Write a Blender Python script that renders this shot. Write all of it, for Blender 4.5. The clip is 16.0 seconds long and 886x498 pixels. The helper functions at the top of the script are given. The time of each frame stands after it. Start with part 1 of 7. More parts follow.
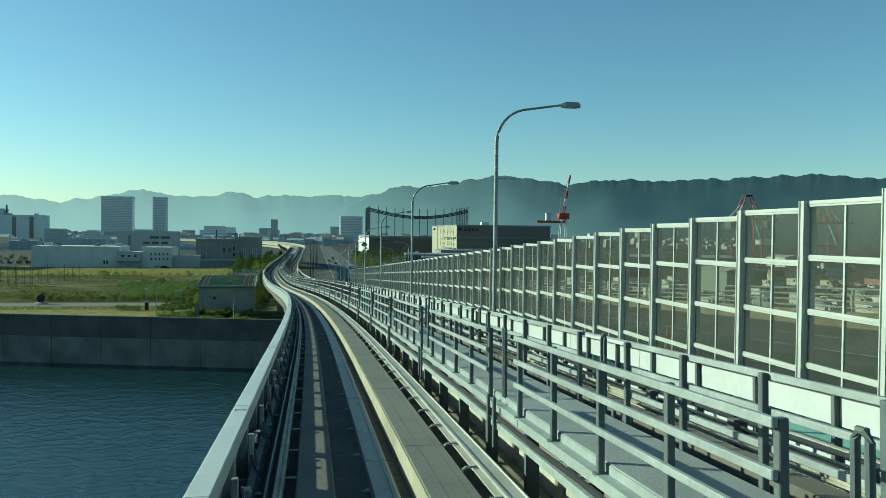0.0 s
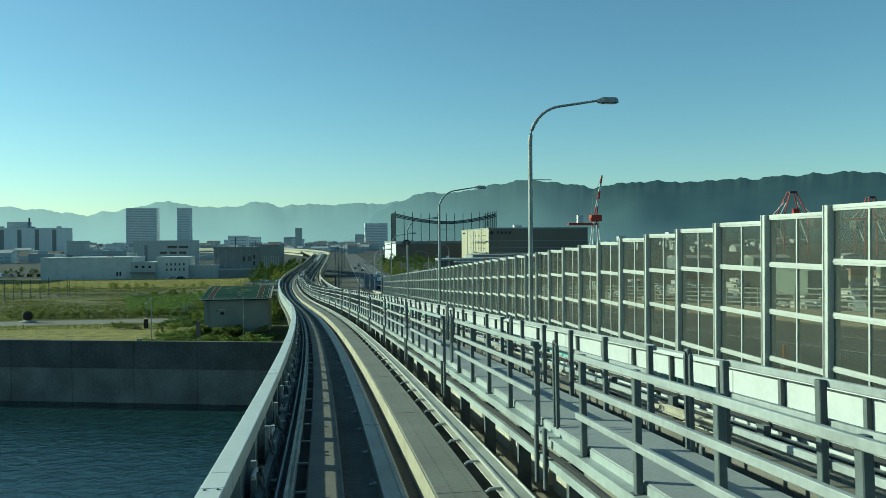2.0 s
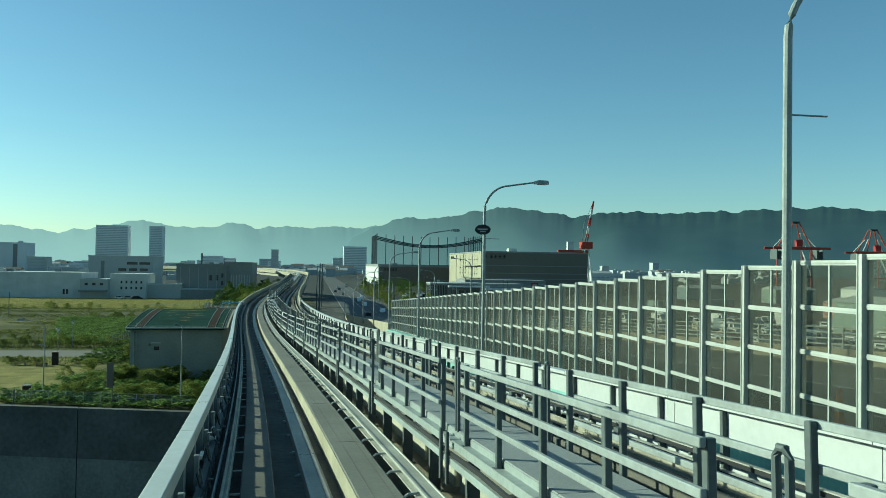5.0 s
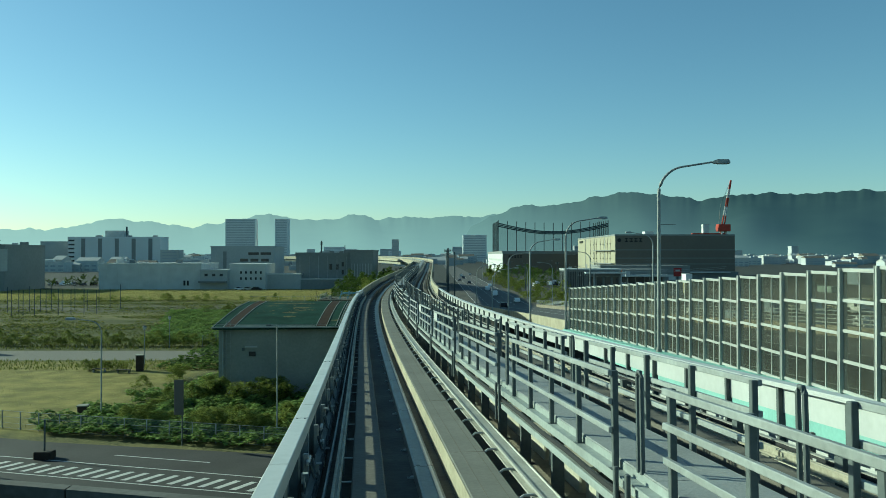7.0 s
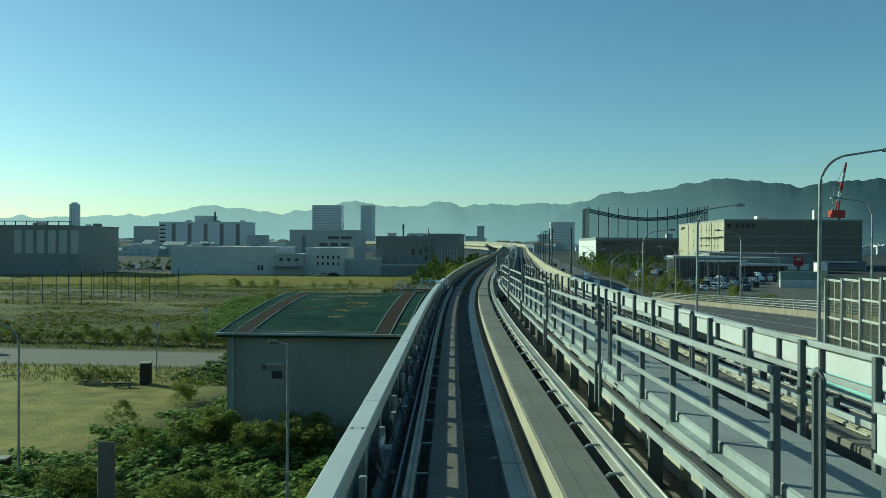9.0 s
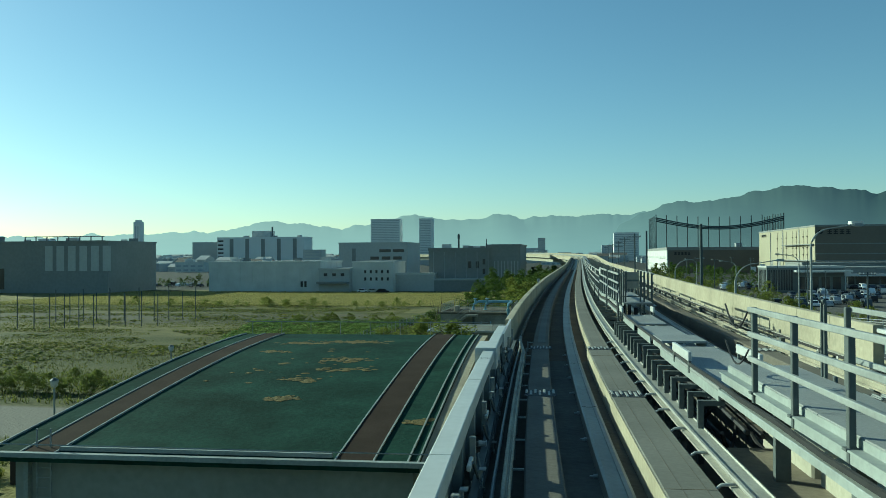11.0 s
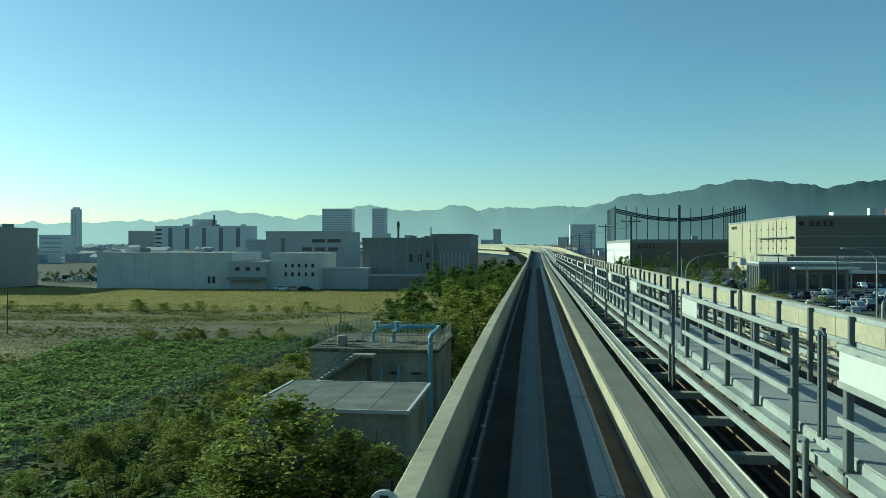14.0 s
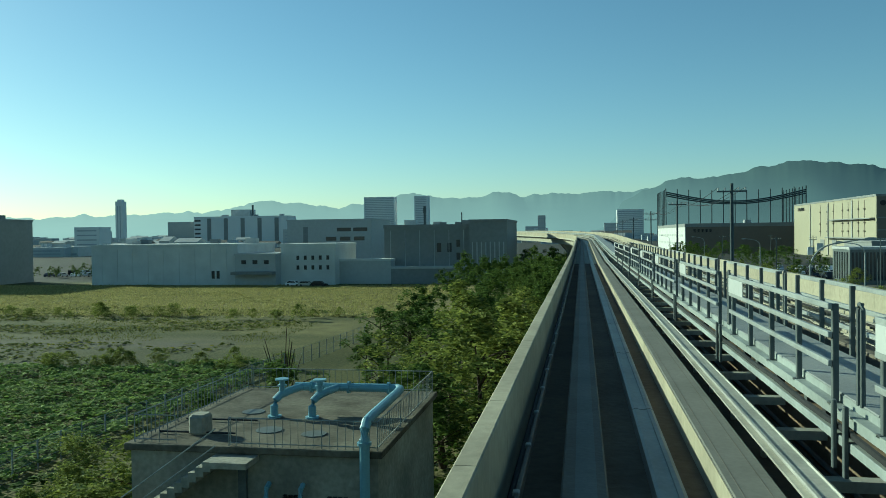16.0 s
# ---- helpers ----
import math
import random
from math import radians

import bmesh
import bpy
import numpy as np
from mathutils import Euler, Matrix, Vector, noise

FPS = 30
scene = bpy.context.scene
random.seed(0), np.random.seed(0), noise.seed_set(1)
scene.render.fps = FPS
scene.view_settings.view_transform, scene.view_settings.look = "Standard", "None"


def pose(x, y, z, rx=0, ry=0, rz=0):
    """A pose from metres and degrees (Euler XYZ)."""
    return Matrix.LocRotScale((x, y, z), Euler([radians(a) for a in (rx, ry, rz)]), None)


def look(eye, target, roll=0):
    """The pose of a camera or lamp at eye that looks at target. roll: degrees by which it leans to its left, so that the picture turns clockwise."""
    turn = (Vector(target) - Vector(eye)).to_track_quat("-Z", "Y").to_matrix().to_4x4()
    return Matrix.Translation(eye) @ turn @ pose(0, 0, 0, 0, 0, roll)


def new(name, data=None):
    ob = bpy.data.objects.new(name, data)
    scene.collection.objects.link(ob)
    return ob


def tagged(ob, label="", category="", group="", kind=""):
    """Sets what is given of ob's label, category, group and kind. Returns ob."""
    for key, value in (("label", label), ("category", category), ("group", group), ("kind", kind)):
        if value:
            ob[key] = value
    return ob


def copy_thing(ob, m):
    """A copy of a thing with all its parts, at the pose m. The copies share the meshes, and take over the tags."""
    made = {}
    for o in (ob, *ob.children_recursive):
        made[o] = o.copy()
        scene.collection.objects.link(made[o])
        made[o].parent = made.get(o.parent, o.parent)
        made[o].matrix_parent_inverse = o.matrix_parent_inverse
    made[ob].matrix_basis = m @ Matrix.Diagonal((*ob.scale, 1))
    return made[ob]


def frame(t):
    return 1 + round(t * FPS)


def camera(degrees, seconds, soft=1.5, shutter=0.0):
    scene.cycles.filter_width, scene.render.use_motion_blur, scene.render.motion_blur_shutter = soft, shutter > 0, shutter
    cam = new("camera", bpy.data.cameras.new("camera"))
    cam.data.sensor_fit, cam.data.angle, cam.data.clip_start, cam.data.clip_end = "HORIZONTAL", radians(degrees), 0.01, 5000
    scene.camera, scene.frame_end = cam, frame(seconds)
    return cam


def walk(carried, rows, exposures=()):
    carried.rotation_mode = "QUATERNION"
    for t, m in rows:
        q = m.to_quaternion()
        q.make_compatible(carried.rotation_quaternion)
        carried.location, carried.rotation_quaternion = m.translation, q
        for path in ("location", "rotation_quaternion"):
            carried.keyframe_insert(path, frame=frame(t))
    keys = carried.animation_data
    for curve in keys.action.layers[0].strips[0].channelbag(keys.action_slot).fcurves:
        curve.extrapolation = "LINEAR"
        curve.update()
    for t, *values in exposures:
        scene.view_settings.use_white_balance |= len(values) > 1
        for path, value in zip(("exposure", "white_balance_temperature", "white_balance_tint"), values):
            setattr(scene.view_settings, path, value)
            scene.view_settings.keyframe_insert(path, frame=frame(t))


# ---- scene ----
cam = camera(57.8, 16.0, soft=0.7)
PATH = [
    (0, (11.705, 1.331, 20.913), (13.291, 11.203, 20.727), 0.68),
    (0.5, (11.723, 9.451, 20.506), (13.253, 19.332, 20.319), 0.40),
    (1, (11.694, 17.562, 20.11), (13.07, 27.464, 19.876), -0.13),
    (1.5, (11.646, 25.664, 19.679), (12.901, 35.582, 19.466), -0.45),
    (2, (11.66, 33.757, 19.28), (12.945, 43.674, 19.173), -0.42),
    (2.5, (11.554, 41.841, 18.871), (12.844, 51.757, 18.801), -0.19),
    (3, (11.302, 49.913, 18.472), (12.476, 59.844, 18.456), -0.37),
    (3.5, (11.144, 57.978, 18.086), (12.252, 67.916, 18.156), -0.10),
    (3.7, (10.979, 61.198, 17.873), (12.268, 71.115, 17.939), 0.46),
    (4.2, (10.663, 69.246, 17.54), (12.009, 79.154, 17.64), 0.55),
    (4.7, (10.276, 77.282, 17.153), (11.752, 87.171, 17.328), 0.77),
    (5.2, (9.823, 85.305, 16.767), (11.436, 95.171, 17.022), 1.00),
    (5.8, (9.19, 94.917, 16.402), (10.882, 104.768, 16.704), 1.14),
    (6, (9.069, 98.124, 16.18), (10.381, 108.034, 16.463), 0.67),
    (6.5, (8.321, 106.104, 15.847), (8.894, 116.087, 16.008), 0.62),
    (7, (7.647, 114.081, 15.424), (7.752, 124.08, 15.499), -0.01),
    (7.5, (7.009, 122.051, 15.053), (6.501, 132.035, 15.307), -0.78),
    (8, (6.346, 130.012, 14.558), (5.556, 139.98, 14.609), 0.09),
    (8.2, (6.065, 133.193, 14.387), (5.301, 143.163, 14.317), 1.00),
    (8.7, (5.282, 141.139, 14.25), (4.435, 151.103, 14.173), 0.73),
    (9.2, (4.556, 149.092, 14.023), (3.523, 159.038, 13.933), 0.11),
    (9.7, (3.847, 157.048, 13.852), (2.619, 166.972, 13.746), -0.54),
    (10.3, (3.15, 166.61, 13.72), (1.807, 176.519, 13.606), -0.92),
    (10.5, (2.758, 169.785, 13.723), (1.348, 179.685, 13.66), -0.66),
    (11, (1.924, 177.736, 13.639), (0.236, 187.592, 13.72), -0.32),
    (11.5, (1.447, 185.717, 13.634), (-0.239, 195.573, 13.782), -0.82),
    (12, (1.1, 193.705, 13.658), (-0.171, 203.624, 13.787), -0.96),
    (12.5, (0.805, 201.701, 13.631), (-0.214, 211.646, 13.831), 0.08),
    (13, (0.343, 209.702, 13.649), (-0.69, 219.646, 13.828), 0.02),
    (13.5, (0.246, 217.725, 13.658), (-0.936, 227.654, 13.767), -0.65),
    (14, (0.169, 225.758, 13.702), (-0.978, 235.692, 13.672), 0.05),
    (14.5, (0.135, 233.802, 13.667), (-0.988, 243.739, 13.596), 0.02),
    (15, (0.07, 241.857, 13.652), (-1.226, 251.773, 13.649), -0.25),
    (15.5, (0.025, 249.923, 13.633), (-1.549, 259.799, 13.608), -0.57),
    (16, (0.009, 258.0, 13.675), (-1.694, 267.852, 13.495), -0.69),
]
walk(cam, [(t, look(eye, target, roll)) for t, eye, target, roll in PATH],
     exposures=[(0, 0.56, 5850, -27), (3.5, 0.58, 5850, -27), (7, 0.5, 5850, -27), (8, 0.28, 5850, -27), (10.5, 0.5, 5850, -27), (12, 0.36, 5850, -27), (12.5, 0.44, 5850, -27), (14.5, 0.53, 5850, -27), (16, 0.4, 5850, -27)])

# ---- light ----
SUN_LEFT, SUN_UP = 65.0, 20.5          # degrees left of the +y heading, degrees above the horizon
sun_dir = Vector((-math.sin(radians(SUN_LEFT)) * math.cos(radians(SUN_UP)),
                  math.cos(radians(SUN_LEFT)) * math.cos(radians(SUN_UP)), math.sin(radians(SUN_UP))))
world = bpy.data.worlds.new("world")
scene.world = world
world.use_nodes = True
sky = world.node_tree.nodes.new("ShaderNodeTexSky")
sky.sky_type, sky.sun_disc = "NISHITA", False
sky.sun_elevation, sky.sun_rotation = radians(SUN_UP), radians(-SUN_LEFT)
sky.air_density, sky.dust_density, sky.ozone_density = 0.95, 0.32, 2.9
world.node_tree.nodes["Background"].inputs["Strength"].default_value = 0.085
world.node_tree.links.new(sky.outputs[0], world.node_tree.nodes["Background"].inputs["Color"])
sun = new("sun", bpy.data.lights.new("sun", "SUN"))
sun.data.energy, sun.data.angle, sun.data.color = 5.0, radians(0.5), (1.0, 0.91, 0.77)
sun.matrix_world = look((0, 0, 60), Vector((0, 0, 60)) - sun_dir)


# ---- materials ----
def mat(name, col, rough=0.6, metal=0.0, var=0.25, scale=1.0, bump=0.0, fine=8.0, tint=None, rnd=0.0, spec=0.22):
    """Principled surface: two scales of noise vary the colour, roughness and relief."""
    m = bpy.data.materials.new(name)
    m.use_nodes = True
    n, l = m.node_tree.nodes, m.node_tree.links
    b = n["Principled BSDF"]
    b.inputs["Roughness"].default_value, b.inputs["Metallic"].default_value = rough, metal
    b.inputs["Specular IOR Level"].default_value = spec
    geo = n.new("ShaderNodeNewGeometry")
    big, small = n.new("ShaderNodeTexNoise"), n.new("ShaderNodeTexNoise")
    for tex, sc in ((big, scale), (small, scale * fine)):
        tex.inputs["Scale"].default_value, tex.inputs["Detail"].default_value = sc, 5.0
        l.new(geo.outputs["Position"], tex.inputs["Vector"])
    ramp = n.new("ShaderNodeMapRange")
    ramp.inputs["From Min"].default_value, ramp.inputs["From Max"].default_value = 0.3, 0.7
    l.new(big.outputs["Fac"], ramp.inputs["Value"])
    mix = n.new("ShaderNodeMix")
    mix.data_type = "RGBA"
    dark = tint or tuple(c * (1 - var) for c in col)
    mix.inputs["A"].default_value, mix.inputs["B"].default_value = (*dark, 1), (*col, 1)
    l.new(ramp.outputs["Result"], mix.inputs["Factor"])
    mul = n.new("ShaderNodeMix")
    mul.data_type, mul.blend_type = "RGBA", "OVERLAY"
    mul.inputs["Factor"].default_value = min(1.0, var * 1.2)
    l.new(mix.outputs["Result"], mul.inputs["A"])
    l.new(small.outputs["Color"], mul.inputs["B"])
    sat = n.new("ShaderNodeRGBToBW")
    l.new(small.outputs["Color"], sat.inputs["Color"])
    l.new(sat.outputs["Val"], mul.inputs["B"])
    out = mul.outputs["Result"]
    if rnd:
        info, hsv, mr = n.new("ShaderNodeObjectInfo"), n.new("ShaderNodeHueSaturation"), n.new("ShaderNodeMapRange")
        mr.inputs["To Min"].default_value, mr.inputs["To Max"].default_value = 1 - rnd, 1 + rnd
        l.new(info.outputs["Random"], mr.inputs["Value"])
        l.new(mr.outputs["Result"], hsv.inputs["Value"])
        l.new(out, hsv.inputs["Color"])
        out = hsv.outputs["Color"]
    l.new(out, b.inputs["Base Color"])
    rr = n.new("ShaderNodeMapRange")
    rr.inputs["To Min"].default_value, rr.inputs["To Max"].default_value = max(0.05, rough - 0.12), min(1, rough + 0.12)
    l.new(small.outputs["Fac"], rr.inputs["Value"])
    l.new(rr.outputs["Result"], b.inputs["Roughness"])
    if bump:
        bp = n.new("ShaderNodeBump")
        bp.inputs["Strength"].default_value, bp.inputs["Distance"].default_value = bump, 0.05
        l.new(small.outputs["Fac"], bp.inputs["Height"])
        l.new(bp.outputs["Normal"], b.inputs["Normal"])
    return m


def leafy(name, a, b_col, seed=0.0, trans=0.38):
    """Leaves: the colour changes from leaf to leaf, with some light passing through."""
    m = bpy.data.materials.new(name)
    m.use_nodes = True
    n, l = m.node_tree.nodes, m.node_tree.links
    b = n["Principled BSDF"]
    b.inputs["Roughness"].default_value, b.inputs["Specular IOR Level"].default_value = 0.8, 0.12
    geo, ramp = n.new("ShaderNodeNewGeometry"), n.new("ShaderNodeValToRGB")
    ramp.color_ramp.elements[0].color, ramp.color_ramp.elements[1].color = (*a, 1), (*b_col, 1)
    l.new(geo.outputs["Random Per Island"], ramp.inputs["Fac"])
    l.new(ramp.outputs["Color"], b.inputs["Base Color"])
    tr, mx = n.new("ShaderNodeBsdfTranslucent"), n.new("ShaderNodeMixShader")
    l.new(ramp.outputs["Color"], tr.inputs["Color"])
    mx.inputs["Fac"].default_value = trans
    l.new(b.outputs["BSDF"], mx.inputs[1])
    l.new(tr.outputs["BSDF"], mx.inputs[2])
    l.new(mx.outputs["Shader"], n["Material Output"].inputs["Surface"])
    return m


M_CONC = mat("viaduct_concrete", (0.37, 0.345, 0.255), 0.85, var=0.3, scale=0.5, bump=0.25, fine=14)
M_CONC_D = mat("deck_concrete", (0.165, 0.128, 0.085), 0.9, var=0.35, scale=0.6, bump=0.3, fine=12)
M_PLINTH = mat("running_surface_concrete", (0.17, 0.172, 0.152), 0.8, var=0.25, scale=0.7, bump=0.15, fine=20)
# Outer beams' shade is put into these two darker colours; seams use the first.
M_PLINTH_L = mat("shade_and_seam_concrete", (0.155, 0.14, 0.11), 0.8, var=0.3, scale=0.7, bump=0.15, fine=20)
M_PLINTH_D = mat("shaded_running_concrete", (0.145, 0.137, 0.115), 0.8, var=0.3, scale=0.7, bump=0.15, fine=20)
M_DECK_D = mat("grey_deck_concrete", (0.15, 0.14, 0.115), 0.9, var=0.35, scale=0.6, bump=0.3, fine=12)
M_SLAB = mat("worn_brown_slab", (0.24, 0.215, 0.165), 0.9, var=0.35, scale=0.8, bump=0.2, fine=14)
M_HALL = mat("grey_render", (0.27, 0.285, 0.26), 0.85, var=0.2, scale=0.25, bump=0.1, fine=16)
M_CREAM = mat("cream_side_concrete", (0.43, 0.42, 0.335), 0.8, var=0.25, scale=0.8, bump=0.15, fine=14)
M_WHITE = mat("white_painted_steel", (0.47, 0.49, 0.48), 0.4, var=0.12, scale=0.8, fine=10)
M_GALV = mat("galvanised_steel", (0.31, 0.335, 0.325), 0.5, 0.1, var=0.3, scale=1.5, fine=10)
M_POST = mat("grey_painted_post", (0.108, 0.126, 0.126), 0.55, 0.0, var=0.25, scale=2, fine=8)
M_DARK = mat("dark_steel", (0.036, 0.0374, 0.0396), 0.6, 0.2, var=0.3, scale=2, fine=8)
M_RAIL = mat("guide_rail_paint", (0.432, 0.432, 0.3816), 0.45, 0.2, var=0.3, scale=1.2, fine=14)
M_DUCT = mat("duct_cover_steel", (0.3, 0.29, 0.25), 0.5, 0.1, var=0.25, scale=0.8, fine=12)
M_GRATE = mat("walkway_plate", (0.275, 0.29, 0.285), 0.6, 0.1, var=0.2, scale=0.9, bump=0.2, fine=30)
M_TOE = mat("pale_green_grey_paint", (0.31, 0.345, 0.33), 0.5, var=0.3, scale=0.9, fine=12)
# Darker rail steel that stands in for the shade along the west wall.
M_RAIL_SHADE = mat("shaded_rail_steel", (0.1152, 0.1044, 0.0864), 0.6, 0.2, var=0.4, scale=1.5, fine=10)
M_INSUL = mat("pale_insulator", (0.504, 0.5184, 0.504), 0.3, var=0.15, scale=3)
M_MINT = mat("mint_painted_steel", (0.2592, 0.4752, 0.432), 0.5, var=0.2, scale=0.6, fine=12)
M_ALU = mat("barrier_aluminium", (0.4464, 0.4608, 0.432), 0.45, 0.3, var=0.15, scale=1, fine=10)
M_ASPH = mat("asphalt", (0.085, 0.085, 0.08), 0.8, var=0.3, scale=0.25, bump=0.2, fine=40, spec=0.35)
M_ASPH_D = mat("dark_asphalt", (0.046, 0.046, 0.045), 0.85, var=0.35, scale=0.25, bump=0.2, fine=40)
M_LINE = mat("road_paint", (0.5184, 0.5256, 0.504), 0.7, var=0.25, scale=1, fine=10)
M_QUAY = mat("quay_wall_concrete", (0.108, 0.1116, 0.108), 0.9, var=0.45, scale=0.18, bump=0.3, fine=16)
M_QUAY_L = mat("pale_quay_concrete", (0.19, 0.195, 0.18), 0.9, var=0.45, scale=0.25, bump=0.3, fine=16)
M_WALLW = mat("pale_rendered_wall", (0.56, 0.58, 0.56), 0.85, var=0.18, scale=0.25, bump=0.1, fine=16)
M_BEIGE = mat("beige_metal_cladding", (0.33, 0.31, 0.225), 0.6, var=0.1, scale=0.05, fine=20)
M_GREYB = mat("grey_building_wall", (0.42, 0.44, 0.43), 0.8, var=0.15, scale=0.05, fine=20)
M_DKB = mat("dark_building_wall", (0.23, 0.245, 0.24), 0.8, var=0.2, scale=0.05, fine=20)
M_WIN = mat("window_glass_dark", (0.0288, 0.036, 0.0432), 0.15, var=0.2, scale=0.3, spec=0.5)
M_ROOFG = mat("green_roof_mat", (0.024, 0.062, 0.048), 0.95, var=0.5, scale=0.5, bump=0.5, fine=12, spec=0.03)
M_PATHB = mat("roof_path_brown", (0.052, 0.041, 0.034), 0.95, var=0.25, scale=0.8, bump=0.2, fine=16, spec=0.03)
M_DRYM = mat("dry_moss", (0.17, 0.142, 0.055), 0.95, var=0.4, scale=2, bump=0.5, fine=8)
# Far walls and window bands: haze is put into these paler colours.
M_PALE = mat("haze_pale_wall", (0.62, 0.65, 0.65), 0.7, var=0.08, scale=0.04, fine=20)
M_PALEW = mat("haze_pale_window_band", (0.34, 0.38, 0.4), 0.4, var=0.15, scale=0.1, fine=10)
M_HAZY = mat("haze_grey_town_wall", (0.45, 0.48, 0.49), 0.8, var=0.15, scale=0.03, fine=20)
M_SHED = mat("shed_concrete", (0.33, 0.325, 0.27), 0.9, var=0.5, scale=0.35, bump=0.25, fine=14)
M_BLUE = mat("light_blue_pipe_paint", (0.1944, 0.3456, 0.4176), 0.4, var=0.15, scale=1.5, fine=8)
M_BARK = mat("bark", (0.072, 0.054, 0.036), 0.9, var=0.4, scale=3, bump=0.5, fine=8)
M_RED = mat("crane_red_paint", (0.36, 0.0576, 0.036), 0.6, var=0.2, scale=0.3)
M_REDSIGN = mat("red_sign_paint", (0.3, 0.03, 0.028), 0.5, var=0.1)
M_NET = mat("net_frame_steel", (0.0648, 0.0864, 0.0936), 0.7, var=0.2)
M_BROWN = mat("dark_brown_box", (0.0432, 0.036, 0.0288), 0.8, var=0.3, scale=2)
M_OLDR = mat("weathered_cream_rail", (0.38, 0.36, 0.28), 0.6, 0.1, var=0.4, scale=1.5, fine=10)
M_STAIN = mat("stained_roof_concrete", (0.17, 0.16, 0.125), 0.95, var=0.65, scale=0.5, bump=0.3, fine=9, spec=0.1)
# Brown-grey for small parts; also the warehouse fronts' shade put into colour.
M_FRONT = mat("brown_grey_and_front_shade", (0.155, 0.14, 0.115), 0.7, var=0.12, scale=0.04, fine=20)
M_GLAZE = mat("grey_tinted_glazing", (0.12, 0.14, 0.14), 0.35, var=0.15, scale=0.3, spec=0.5)
M_ORANGE = mat("orange_sign_paint", (0.55, 0.17, 0.04), 0.5, var=0.1)
M_ROOFSHEET = mat("weathered_roof_felt", (0.15, 0.165, 0.15), 0.9, var=0.45, scale=0.6, bump=0.3, fine=10, rnd=0.12)
L_TREE = leafy("tree_leaves", (0.08, 0.11, 0.025), (0.31, 0.34, 0.08))
L_DARK = leafy("dark_leaves", (0.038, 0.065, 0.016), (0.151, 0.216, 0.049))
L_KUDZU = leafy("ground_vine_leaves", (0.075, 0.125, 0.03), (0.28, 0.37, 0.1))
L_GRASS = leafy("dry_grass", (0.238, 0.229, 0.088), (0.440, 0.405, 0.167))
L_GREENG = leafy("green_grass", (0.066, 0.092, 0.019), (0.224, 0.224, 0.059))


M_FMESH = bpy.data.materials.new("thin_wire_mesh")
M_FMESH.use_nodes = True
_n, _l = M_FMESH.node_tree.nodes, M_FMESH.node_tree.links
_tr, _df, _mx = (_n.new("ShaderNode" + k) for k in ("BsdfTransparent", "BsdfDiffuse", "MixShader"))
_df.inputs["Color"].default_value, _mx.inputs[0].default_value = (0.3, 0.33, 0.33, 1), 0.15
_l.new(_tr.outputs[0], _mx.inputs[1])
_l.new(_df.outputs[0], _mx.inputs[2])
_l.new(_mx.outputs[0], _n["Material Output"].inputs["Surface"])


# ---- mesh helpers ----
def mesh_ob(name, verts, faces, material, parent=None, label="", smooth=False):
    me = bpy.data.meshes.new(name)
    me.from_pydata(verts, [], faces)
    me.update()
    for m in (material if isinstance(material, (list, tuple)) else [material]):
        me.materials.append(m)
    if smooth:
        me.polygons.foreach_set("use_smooth", [True] * len(me.polygons))
    ob = new(name, me)
    if parent is not None:
        ob.parent = parent
    if label:
        ob["label"] = label
    return ob


def thing(name, at=(0, 0, 0), rz=0.0, label="", category="", group="", kind=""):
    e = new(name)
    e.matrix_basis = pose(*at, 0, 0, rz)
    return tagged(e, label, category, group, kind)


